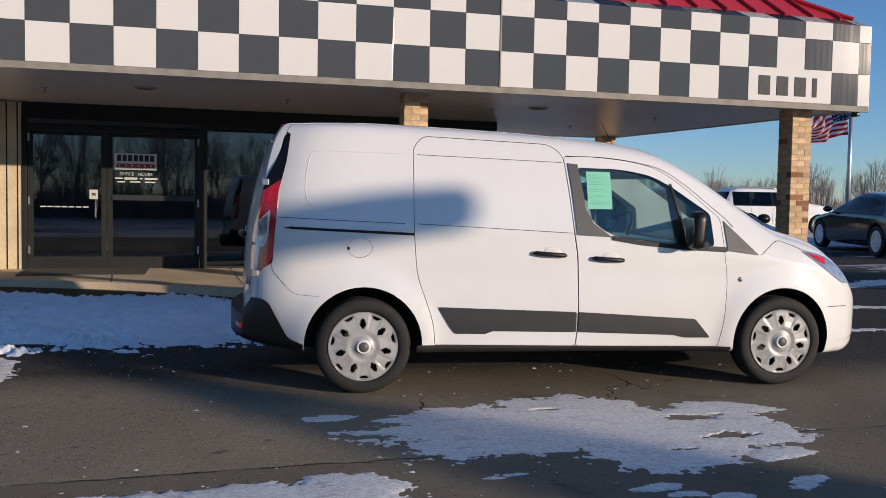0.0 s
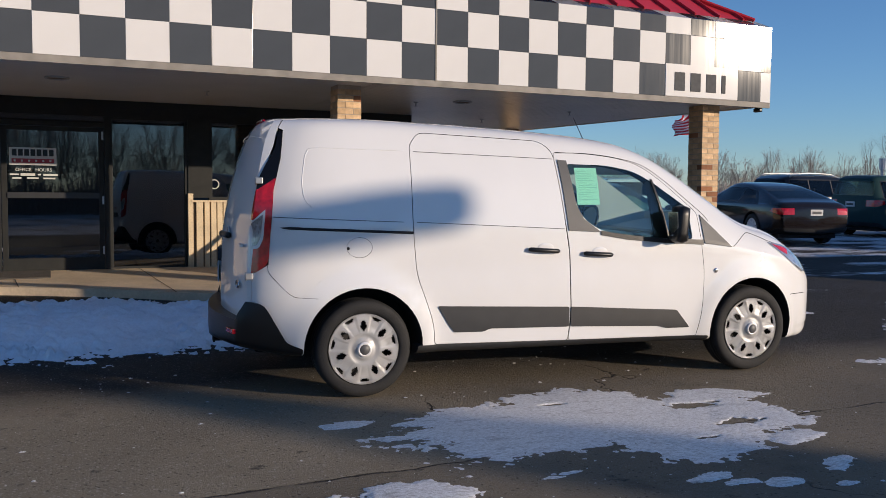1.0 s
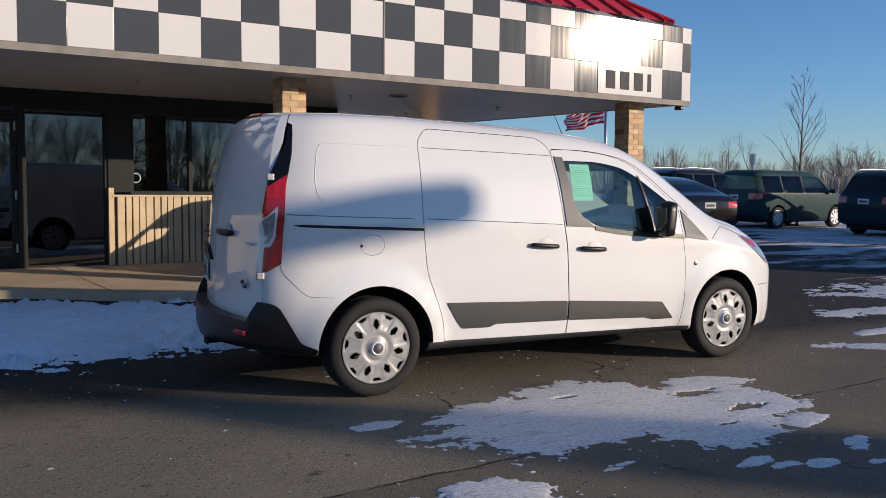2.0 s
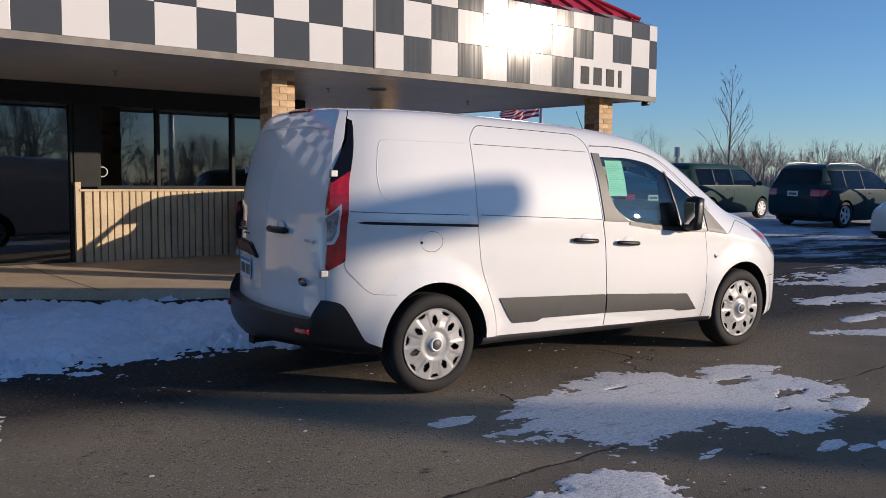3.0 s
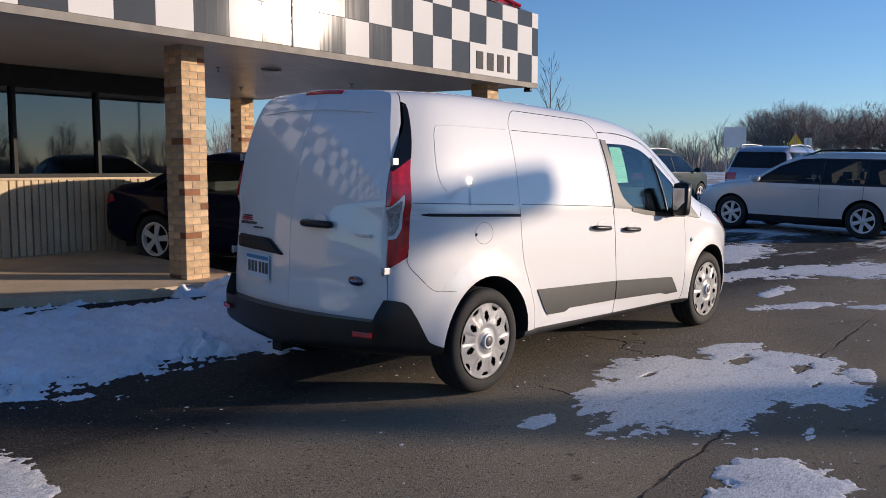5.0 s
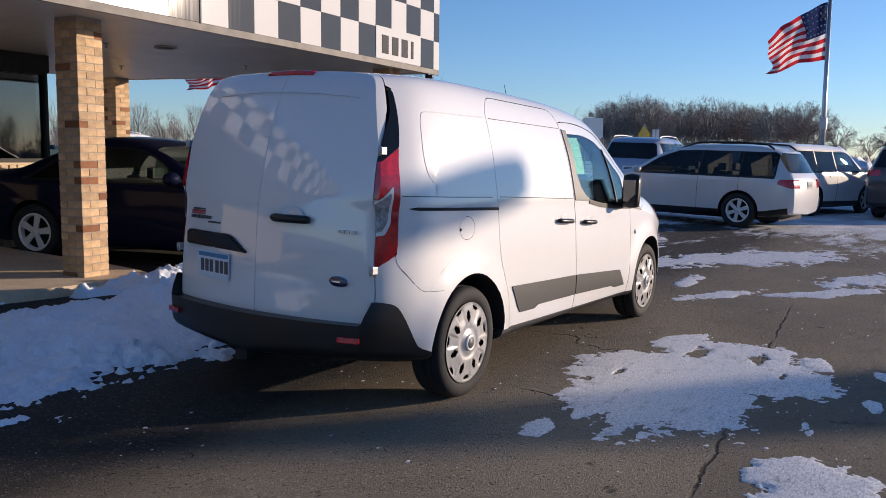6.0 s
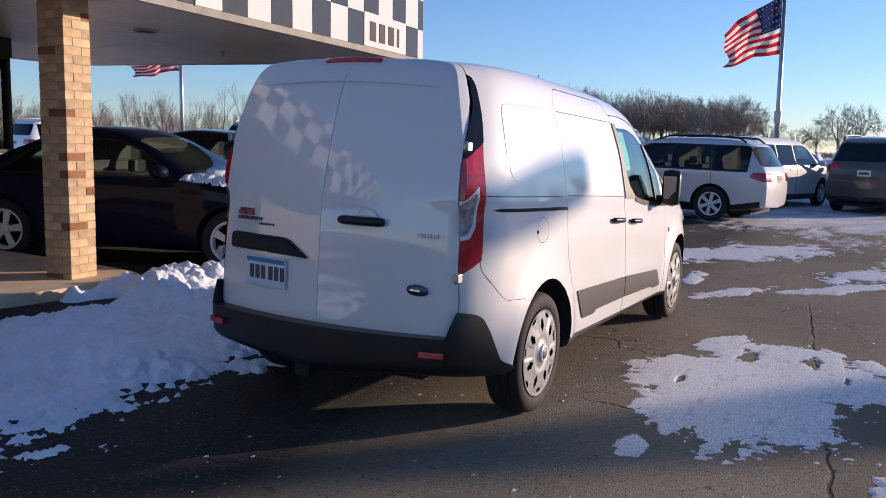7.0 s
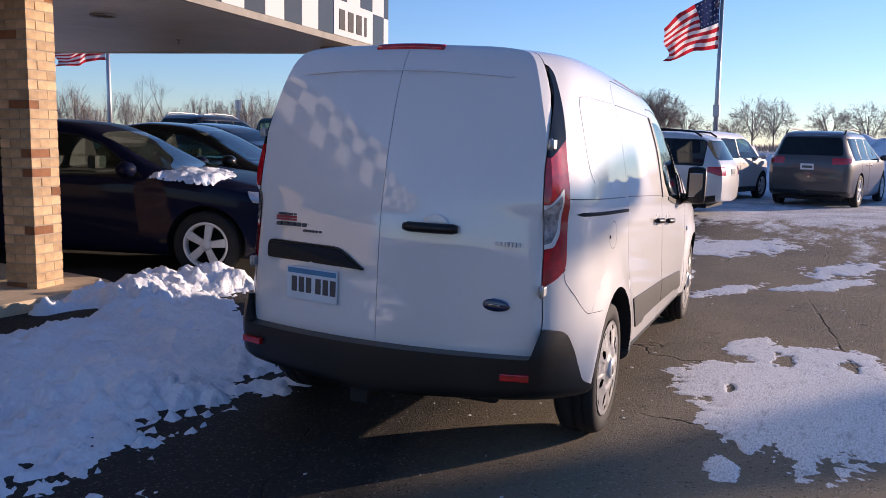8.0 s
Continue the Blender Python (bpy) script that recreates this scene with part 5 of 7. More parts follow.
S1 = 19.0
up1 = S1 * TAN_EL
S0 = 44.0
up0 = S0 * TAN_EL
board_caster = thing("shadow_board", "unseen added board on a post, shaped to cast the ground shadow", "sign", sun_frame(S0))
# outline drawn from the band of shade it must throw on the asphalt
bm = prism([(-1.15, up0 - 0.35), (-1.0, up0 - 0.12), (-0.85, up0 + 0.09), (-0.70, up0 + 0.26), (-0.61, up0 + 0.42), (-0.60, up0 + 0.60), (-0.24, up0 + 0.60), (-0.22, up0 + 0.10), (-0.10, up0 - 0.08), (0.0, up0 - 0.30), (0.02, up0 - 0.5), (0.0, up0 - 1.3), (-1.2, up0 - 1.3)], "y", -0.06, 0.06)
part("board", bm, M_trim, board_caster)
part("post", box(-0.45, -0.33, -0.05, 0.05, -0.3, up0 - 1.29), M_metal, board_caster)
mast = thing("shadow_mast", "unseen added mast and blade, shaped to cast the shadow on the van", "street pole", sun_frame(S1 + 2, 0.35))
bm = bmesh.new()
add_tube(bm, [(-4.2, 0, -0.8), (-4.2, 0, up1 + 1.6)], [0.14, 0.10], 12)
part("pole", bm, M_metal, mast, "", True)
# blade outline follows the shadow wanted on the van's side
blade = prism(rounded([(-4.2, up1 + 1.03), (-0.62, up1 + 1.02), (-0.30, up1 + 0.985), (0.50, up1 + 1.02), (0.53, up1 + 1.33), (0.10, up1 + 1.36), (-0.35, up1 + 1.34), (-0.62, up1 + 1.24), (-4.2, up1 + 1.19)], 0.13), "y", -0.03, 0.03)
part("blade", blade, M_trim, mast)

# ---- brick columns ----
brick_a = [part("brick", box(-0.0975, 0.0975, -0.0475, 0.0475, 0, 0.066, 0.003), M_brick, None), part("brick", box(-0.0975, 0.0975, -0.0475, 0.0475, 0, 0.066, 0.003), M_brick_dark, None)]
brick_meshes = [o.data for o in brick_a]
for o in brick_a:
    bpy.data.objects.remove(o)


def brick_column(u, v, z0, seed):
    """A square pier of bricks laid round a mortar core; u, v is its front left corner."""
    c = thing("brick_column", "buff brick column with scattered dark bricks", "column", BUILD @ pose(u + 0.15, v + 0.15, z0), "columns under the canopy")
    part("core", box(-0.143, 0.143, -0.143, 0.143, 0, SOFFIT - z0), M_mortar, c, "pale mortar core")
    r = random.Random(seed)
    n = int((SOFFIT - z0) / 0.0755) + 1
    for k in range(n):
        z = 0.0755 * k + 0.005
        if z + 0.066 > SOFFIT - z0:
            break
        for j in range(4):
            b = new("brick", brick_meshes[1 if r.random() < 0.11 else 0])
            b.parent = c
            s = 1 if k % 2 else -1
            # the four bricks of a course go round like a pinwheel, turned over on every other course
            m = pose(0, 0, z, 0, 0, 90 * j) @ pose(s * 0.05, -0.10, 0)
            b.matrix_basis = m @ pose(r.uniform(-0.002, 0.002), r.uniform(-0.002, 0.002), 0)
    return c


brick_column(-1.02, 0.55, 0.19, 1)
brick_column(4.22, 0.30, 0.08, 2)
brick_column(3.80, 5.34, 0.20, 3)


# ---- snow lying on the asphalt ----
def blob_field(blobs, rough, seed):
    off = Vector((seed * 7.3, seed * 3.1, seed))

    def f(x, y):
        v = -9.0
        for cx, cy, rx, ry, turn in blobs:
            c, s = math.cos(turn), math.sin(turn)
            dx, dy = x - cx, y - cy
            a, b = (dx * c + dy * s) / rx, (-dx * s + dy * c) / ry
            v = max(v, 1 - math.hypot(a, b))
        p = Vector((x, y, 0)) + off
        n = noise.fractal(Vector((p.x * 1.7, p.y * 2.7, p.z * 2.2)), 0.7, 2.1, 6) * 0.80 + noise.noise(p * 9.0) * 0.42 + noise.noise(p * 21.0) * 0.36 + noise.noise(p * 43.0) * 0.26
        return v + rough * n

    return f


def snow_patch(name, label, blobs, thick, rough, seed, step=0.03, base=ground_z, mat=None, lumps=0.0, gaps=()):
    f = blob_field(blobs, rough, seed)
    x0, x1 = min(b[0] - max(b[2:4]) for b in blobs) - 0.35, max(b[0] + max(b[2:4]) for b in blobs) + 0.35
    y0, y1 = min(b[1] - max(b[2:4]) for b in blobs) - 0.35, max(b[1] + max(b[2:4]) for b in blobs) + 0.35
    nx, ny = int((x1 - x0) / step), int((y1 - y0) / step)
    val = {}
    for j in range(ny + 1):
        for i in range(nx + 1):
            x, y = x0 + i * step, y0 + j * step
            val[i, j] = f(x, y) - sum(2.2 * max(0.0, 1 - math.hypot((x - gx) / ga, (y - gy) / gb) - (0.9 * noise.noise(Vector((x * 6, y * 13, 5.0))) + 0.5 * noise.noise(Vector((x * 22, y * 30, 2.0))) if ga < 0.3 else 0.0)) for gx, gy, ga, gb in gaps)
    ids, verts, faces = {}, [], []

    def vid(i, j):
        if (i, j) not in ids:
            x, y, v = x0 + i * step, y0 + j * step, val[i, j]
            h = thick * (1 - math.exp(-max(v, -0.25) * 4.0)) if v > -0.25 else -thick
            if lumps and v > 0:
                q = Vector((x, y, seed))
                h += lumps * min(1.0, v * 3) * (0.6 * noise.fractal(q * 2.2, 0.8, 2.0, 5) + 0.35 * noise.fractal(q * 9, 0.9, 2.0, 3) + 0.25)
            ids[i, j] = len(verts)
            verts.append((x, y, base(x, y) + max(h, -0.03)))
        return ids[i, j]

    for j in range(ny):
        for i in range(nx):
            if max(val[i, j], val[i + 1, j], val[i, j + 1], val[i + 1, j + 1]) > -0.02:
                faces.append((vid(i, j), vid(i + 1, j), vid(i + 1, j + 1), vid(i, j + 1)))
    ob = obj(name, mesh_from(name, verts, faces, True), mat or M_snow)
    return tagged(ob, label, "snow", kind="stuff")


def ice_material():
    """Thin snow worn through to the asphalt in streaks."""
    m = material("thin trodden snow", (0.80, 0.80, 0.81), 0.55, bump=0.26, bump_scale=95)
    n, l = m.node_tree.nodes, m.node_tree.links
    tc = n.new("ShaderNodeTexCoord")
    mp = n.new("ShaderNodeMapping")
    mp.inputs["Rotation"].default_value = (0, 0, 0.15)
    mp.inputs["Scale"].default_value = (2.4, 7.0, 3.0)
    l.new(tc.outputs["Object"], mp.inputs[0])
    a = n.new("ShaderNodeTexNoise")
    a.inputs["Scale"].default_value, a.inputs["Detail"].default_value, a.inputs["Roughness"].default_value = 2.0, 9, 0.76
    l.new(mp.outputs[0], a.inputs["Vector"])
    r = n.new("ShaderNodeValToRGB")
    r.color_ramp.elements[0].position, r.color_ramp.elements[0].color = 0.28, (0.32, 0.30, 0.28, 1)
    r.color_ramp.elements[1].position, r.color_ramp.elements[1].color = 0.46, (0.86, 0.85, 0.835, 1)
    l.new(a.outputs["Fac"], r.inputs[0])
    fine = n.new("ShaderNodeTexNoise")
    fine.inputs["Scale"].default_value, fine.inputs["Detail"].default_value, fine.inputs["Roughness"].default_value = 14.0, 5, 0.8
    l.new(mp.outputs[0], fine.inputs["Vector"])
    grit = n.new("ShaderNodeValToRGB")
    grit.color_ramp.elements[0].position, grit.color_ramp.elements[0].color = 0.36, (0.55, 0.52, 0.48, 1)
    grit.color_ramp.elements[1].position, grit.color_ramp.elements[1].color = 0.56, (1, 1, 1, 1)
    l.new(fine.outputs["Fac"], grit.inputs[0])
    worn = n.new("ShaderNodeVectorMath")
    worn.operation = "MULTIPLY"
    l.new(r.outputs[0], worn.inputs[0])
    l.new(grit.outputs[0], worn.inputs[1])
    l.new(worn.outputs[0], n["Principled BSDF"].inputs["Base Color"])
    return m


M_ice = ice_material()
snow_patch("snow_patch", "thin patch of trodden snow on asphalt", [(0.73, -0.97, 0.72, 0.54, 0.1), (1.22, -0.74, 0.66, 0.58, 0.1), (1.62, -1.28, 0.72, 0.46, 0.05), (2.08, -1.02, 0.42, 0.46, 0.0), (2.30, -0.53, 0.38, 0.15, -0.25), (2.12, -1.56, 0.25, 0.12, 0.3)], 0.007, 0.45, 3, 0.012, mat=M_ice, gaps=((1.13, -0.52, 0.08, 0.035), (1.98, -1.21, 0.20, 0.07), (1.60, -1.44, 0.12, 0.03), (2.0, -0.80, 0.26, 0.07)))
snow_patch("snow_patch", "small patch of thin snow on asphalt", [(-0.27, -0.60, 0.13, 0.07, 0.2)], 0.005, 0.8, 4, 0.010, mat=M_ice)
snow_patch("snow_patch", "crumb of thin snow on asphalt", [(0.12, -0.66, 0.12, 0.035, 0.3)], 0.006, 0.5, 14, 0.010, mat=M_ice)
snow_patch("snow_patch", "ragged strip of thin snow on asphalt", [(-0.62, -1.99, 0.70, 0.26, 0.0), (-0.2, -1.86, 0.32, 0.2, 0)], 0.012, 0.46, 5, 0.014, mat=M_ice)
snow_patch("snow_patch", "ragged patch of thin snow on asphalt", [(-2.75, 0.75, 0.28, 0.66, 0.1), (-2.95, 0.3, 0.4, 0.4, 0)], 0.012, 0.40, 6, 0.014, mat=M_ice)
snow_patch("snow_patch", "scattered crumbs of thin snow", [(2.02, -2.0, 0.17, 0.06, 0.5), (2.38, -2.16, 0.12, 0.045, 0.3), (1.22, -2.03, 0.11, 0.035, 0.2), (1.34, -2.12, 0.08, 0.03, 0), (1.52, -2.18, 0.08, 0.045, 0), (0.60, -1.76, 0.07, 0.02, 0.2), (0.50, -1.80, 0.06, 0.02, 0), (1.8, -2.29, 0.06, 0.03, 0)], 0.005, 1.1, 7, 0.010, mat=M_ice)
def crumbs(seed, n):
    """Loose grit and crumbs of ice strewn on the asphalt, joined."""
    r = random.Random(seed)
    V, F = [], []
    for _ in range(n):
        x, y = r.uniform(-3.4, 4.2), r.uniform(-2.6, 1.8)
        if noise.noise(Vector((x * 0.9, y * 0.9, 3.0))) < r.uniform(-0.25, 0.5):
            continue
        q = 0.003 + 0.012 * r.random() ** 4
        a = r.uniform(0, math.tau)
        b, z = len(V), ground_z(x, y)
        for k in range(5):
            e = a + k * math.tau / 5
            d = q * r.uniform(0.7, 1.4)
            V.append((x + d * 1.4 * math.cos(e), y + d * math.sin(e), z - 0.001))
        V.append((x + r.uniform(-q, q) * 0.3, y, z + 0.5 * q))
        F += [(b + k, b + (k + 1) % 5, b + 5) for k in range(5)]
    ob = obj("ice_crumbs", mesh_from("ice_crumbs", V, F), M_ice)
    return tagged(ob, "loose grit and ice crumbs strewn on asphalt", "ice", kind="stuff")


crumbs(31, 1300)
snow_patch("snow_patch", "thin trodden snow in the driving lane", [(4.75, -0.20, 0.65, 0.16, -0.35), (5.65, -1.15, 0.60, 0.18, -0.6), (6.9, -1.3, 0.9, 0.3, -0.4), (5.6, 0.35, 0.5, 0.10, 0.1), (5.4, 2.3, 0.4, 0.10, 0), (6.6, 3.9, 0.6, 0.12, 0), (8.4, 6.4, 0.9, 0.3, 0.4), (8.4, 0.2, 1.7, 0.6, -0.5), (6.6, 1.2, 0.8, 0.25, 0), (8.8, 2.4, 1.5, 0.5, 0.2)], 0.010, 0.85, 8, 0.035, mat=M_ice)


MELTED = ((0.15, 4.05, 0.95, 0.45), (-0.55, 4.20, 0.7, 0.35))  # bare asphalt beside the kerb
snow_patch("snow_bank", "long bank of ploughed snow by the kerb", [(-2.2, 3.35, 2.3, 1.55, -0.05), (-0.2, 3.27, 1.55, 1.42, -0.1), (-4.6, 3.8, 2.2, 1.6, -0.1), (0.9, 3.75, 1.0, 0.55, 0.0)], 0.085, 0.34, 9, 0.024, lumps=0.11, gaps=MELTED)
snow_patch("snow_pile", "sunlit heap of crusted snow by the column", [(1.35, 4.05, 0.95, 0.42, 0.1), (2.0, 4.0, 0.6, 0.35, 0.0), (0.5, 4.25, 0.7, 0.2, 0.0)], 0.13, 0.30, 10, 0.024, lumps=0.16, gaps=MELTED)
snow_patch("snow_bank", "tall bank of ploughed snow at the lot's edge", [(25.5, -2.5, 1.7, 3.6, 0.0), (25.8, 3.0, 1.5, 3.0, 0.0), (26.5, -7.0, 1.6, 3.5, 0.2)], 1.6, 0.30, 11, 0.22, lumps=0.4)
snow_patch("snow_bank", "low bank of ploughed snow beside parked cars", [(26.0, 9.0, 1.2, 3.5, 0.0), (26.0, 16.0, 1.2, 4.0, 0.0)], 0.45, 0.30, 12, 0.3, lumps=0.2)


# ---- parked cars: x forwards from the rear axle, y to the left ----
TOPS = {
    "suv": [(0, 0.93), (0.03, 0.965), (0.10, 0.99), (0.30, 1.0), (0.46, 0.985), (0.56, 0.935), (0.64, 0.83), (0.73, 0.69), (0.82, 0.655), (0.92, 0.59), (0.975, 0.50), (1, 0.36)],
    "wagon": [(0, 0.93), (0.03, 0.96), (0.10, 0.985), (0.30, 1.0), (0.45, 0.985), (0.54, 0.93), (0.62, 0.82), (0.71, 0.665), (0.82, 0.62), (0.92, 0.55), (0.975, 0.45), (1, 0.33)],
    "box": [(0, 0.955), (0.03, 0.985), (0.10, 1.0), (0.30, 1.0), (0.56, 0.985), (0.66, 0.92), (0.72, 0.80), (0.78, 0.68), (0.86, 0.64), (0.94, 0.58), (0.98, 0.48), (1, 0.36)],
    "sedan": [(0, 0.62), (0.02, 0.675), (0.07, 0.70), (0.16, 0.72), (0.25, 0.83), (0.35, 0.955), (0.45, 1.0), (0.54, 0.985), (0.61, 0.92), (0.69, 0.79), (0.765, 0.675), (0.86, 0.61), (0.94, 0.53), (0.985, 0.42), (1, 0.33)],
    "saloon": [(0, 0.62), (0.02, 0.68), (0.07, 0.71), (0.13, 0.73), (0.22, 0.84), (0.31, 0.955), (0.40, 1.0), (0.475, 0.985), (0.55, 0.92), (0.62, 0.81), (0.695, 0.71), (0.81, 0.665), (0.91, 0.60), (0.965, 0.52), (0.99, 0.42), (1, 0.33)],
    "fastback": [(0, 0.62), (0.02, 0.69), (0.06, 0.72), (0.16, 0.82), (0.28, 0.93), (0.40, 0.99), (0.48, 1.0), (0.56, 0.955), (0.64, 0.83), (0.72, 0.68), (0.84, 0.62), (0.94, 0.52), (0.985, 0.42), (1, 0.33)],
}


def make_car(name, label, category, style, paint, m, L, W, H, wb, ro, R=0.33, glass_mat=None, trim=None, rails=False, spokes=5, plate=True, lamp_z=(0.50, 0.60), seats=True):
    car = thing(name, label, category, m, "parked cars")
    glass_mat = glass_mat or M_glass_dark
    x0 = -ro
    X = lambda f: x0 + L * f  # noqa: E731
    top = spline([(X(f), H * z) for f, z in TOPS[style]])
    plan = spline([(X(f), W / 2 * q) for f, q in ((0, 0.80), (0.015, 0.87), (0.05, 0.945), (0.12, 0.985), (0.3, 1.0), (0.75, 1.0), (0.86, 0.97), (0.93, 0.88), (0.975, 0.74), (1, 0.56))])
    bot = spline([(X(0), 0.33), (X(0.1), 0.24), (X(0.85), 0.19), (X(1), 0.23)])
    tall = style in ("suv", "wagon", "box")
    belt_h = H * (0.60 if tall else 0.635)
    rear_tilt = {"suv": 0.30, "wagon": 0.42, "box": 0.10, "sedan": 0.10, "saloon": 0.10, "fastback": 0.12}[style]
    tilt = spline([(0.0, 0.05), (0.35 * H, 0.0), (0.55 * H, 0.02), (0.75 * H, rear_tilt * 0.45), (H, rear_tilt)])
    roof_r = 0.72 if tall else 0.66

    def section(x, inflate=0.0):
        w, zt, zb = plan(x) + inflate, top(x) + inflate, bot(x)
        zbelt = min(belt_h, zt - 0.11)
        e = 0.05 + 0.02 * (zt / H)
        zs = zt - e
        up = max(zs - zbelt, 0.02)
        cab = max(0.0, min(1.0, (zt / H - 0.70) / 0.22))
        r = 1 - (1 - roof_r) * cab - 0.10 * (1 - cab)
        lw = lambda t: w * (1 - (1 - r) * t)  # noqa: E731
        knots = [(0, zb - 0.03), (0.45 * w, zb - 0.022), (0.82 * w, zb - 0.004), (0.95 * w, zb + 0.035), (0.985 * w, zb + 0.3 * (zbelt - zb)), (w, zb + 0.65 * (zbelt - zb)), (0.985 * w, zbelt),
                 (lw(0.25) * 0.985, zbelt + 0.25 * up), (lw(0.6), zbelt + 0.6 * up), (lw(0.92), zbelt + 0.95 * up), (lw(1.0) * 0.88, zs + 0.62 * e), (lw(1.0) * 0.55, zs + 0.9 * e), (0, zt)]
        return [(float(a), float(b)) for a, b in smooth_line(knots, 3)]

    def lean(x, z):
        k = max(0.0, min(1.0, (X(0.22) - x) / (L * 0.22)))
        return tilt(z) * k * k * (3 - 2 * k)

    xs = sorted({*np.arange(X(0.05), X(0.92), 0.09).round(4), *[round(X(f), 4) for f in (0, 0.008, 0.018, 0.032, 0.93, 0.945, 0.96, 0.972, 0.984, 0.993, 1)]})
    solid = loft(xs, section, lean, 0.0, 0.05)
    big = loft(xs, lambda x: section(x, 0.006), lean, 0.0, 0.05)
    # windows
    bz = belt_h + 0.025
    f0, f1, fA = {"suv": (0.085, 0.60, 0.70), "wagon": (0.075, 0.585, 0.685), "box": (0.06, 0.66, 0.745), "sedan": (0.21, 0.605, 0.725), "saloon": (0.18, 0.545, 0.66), "fastback": (0.17, 0.57, 0.69)}[style]
    tz = lambda f: min(top(X(f)) - 0.12, H * 0.90)  # noqa: E731
    splits = {"suv": (0.225, 0.405), "wagon": (0.215, 0.39), "box": (0.24, 0.45), "sedan": (0.41,), "saloon": (0.37,), "fastback": (0.37,)}[style]
    edges = (f0, *splits, fA)
    outs, gap = [], 0.016 if tall else 0.03
    for a, b in zip(edges, edges[1:]):
        last = b == fA
        fs = np.linspace(a, f1 if last else b, 5)
        o = [(X(b) - (0.0 if last else gap), bz), (X(a) + gap, bz)]
        if a == f0 and not tall:
            o = [(X(b) - 0.03, bz), (X(0.185 if style == "fastback" else 0.205), bz)]
            fs = np.linspace(0.27 if style == "fastback" else 0.295, b, 4)
        o += [(X(f) + (gap if i == 0 else 0) - (gap if (i == len(fs) - 1 and not last) else 0), tz(f)) for i, f in enumerate(fs)]
        outs.append(rounded(o, 0.035, 3))
    side_cut = joined([prism(o, "y", -2, 2) for o in outs])
    hw = W / 2 * roof_r
    ws = rounded([(-hw * 1.10, H * (0.70 if tall else 0.69)), (hw * 1.10, H * (0.70 if tall else 0.69)), (hw * 0.92, H * 0.945), (-hw * 0.92, H * 0.945)], 0.06)
    ws_cut = one(prism(ws, "x", X(0.54), X(0.90)))
    if tall:
        rw = rounded([(-hw * 1.06, H * 0.675), (hw * 1.06, H * 0.675), (hw * 0.92, H * 0.905), (-hw * 0.92, H * 0.905)], 0.07)
        rw_cut = one(prism(rw, "x", x0 - 1, X(0.075)))
    else:
        rw = rounded([(-hw * 1.02, H * 0.735), (hw * 1.02, H * 0.735), (hw * 0.85, H * 0.955), (-hw * 0.85, H * 0.955)], 0.06)
        rw_cut = one(prism(rw, "x", X(0.10), X(0.30)))
    arch = joined([cylinder_y(wx, R, R + 0.055, s * W / 2 - 0.30, s * W / 2 + 0.3, 32) for wx in (0, wb) for s in (-1, 1)])
    body = piece("body", cut(solid, [paint], [("DIFFERENCE", arch, M_dark), ("DIFFERENCE", side_cut, M_carcab), ("DIFFERENCE", ws_cut, M_carcab), ("DIFFERENCE", rw_cut, M_carcab)]), car)
    for nm, cutter in (("side_window", side_cut), ("windscreen", ws_cut), ("rear_window", rw_cut)):
        g = piece(nm, cut(solid, [glass_mat], [("INTERSECT", cutter, glass_mat)]), car)
        g.visible_shadow = False
    tops = [(X(f), tz(f) + 0.022) for f in np.linspace(f0 if tall else edges[0] + 0.09, f1, 7)]
    band = rounded([(X(fA) + 0.03, bz - 0.02), (X(f0) - 0.01, bz - 0.02), *tops], 0.03, 2)
    piece("window_surround", cut(loft(xs, lambda x: section(x, 0.003), lean, 0.0, 0.05), [M_blackplastic], [("INTERSECT", one(prism(band, "y", -2, 2)), M_blackplastic), ("DIFFERENCE", one(prism([(X(-0.2), -hw * 0.90), (X(1.2), -hw * 0.90), (X(1.2), hw * 0.90), (X(-0.2), hw * 0.90)], "z", 0, 3)), M_dark), ("DIFFERENCE", side_cut, M_dark), ("DIFFERENCE", ws_cut, M_dark), ("DIFFERENCE", rw_cut, M_dark)]), body, "black window surround")
    if trim is None:
        low = [(X(-0.1), 0.1), (X(0.05), 0.1), (X(0.075), 0.30), (X(0.03), 0.40), (X(-0.1), 0.42)]
        piece("rear_valance", cut(big, [M_blackplastic], [("INTERSECT", one(prism(low, "y", -2, 2)), M_blackplastic)]), body, "dark lower rear bumper")
    # lamps
    z0, z1 = lamp_z[0] * H, lamp_z[1] * H
    for s in (-1, 1):
        ya, yb = sorted((s * W * 0.27, s * W))
        tl = rounded([(x0 - 1, z0), (X(0.015), z0), (X(0.065), z0 + 0.45 * (z1 - z0)), (X(0.055), z1), (x0 - 1, z1 + 0.02)], [0, 0.03, 0.03, 0.03, 0])
        piece("tail_lamp", cut(big, [M_redlens], [("INTERSECT", one(prism(tl, "y", ya, yb)), M_redlens)]), car, "red tail lamp")
        hz = top(X(0.93))
        hl = [(X(0.99), hz - 0.14), (X(0.90), hz - 0.10), (X(0.885), hz + 0.0), (X(0.97), hz - 0.03)]
        piece("headlamp", cut(big, [M_clearlens], [("INTERSECT", one(prism(hl, "y", *sorted((s * W * 0.24, s * W)))), M_clearlens)]), car, "clear headlamp")
        mx = X(fA) - 0.10
        bmx = bmesh.new()
        bmesh.ops.create_uvsphere(bmx, u_segments=14, v_segments=8, radius=1.0)
        for v in bmx.verts:
            v.co = (mx + v.co.x * 0.09, s * (W / 2 + 0.09) + v.co.y * 0.11, bz + 0.06 + v.co.z * 0.075)
        part("door_mirror", bmx, paint, car, "", True)
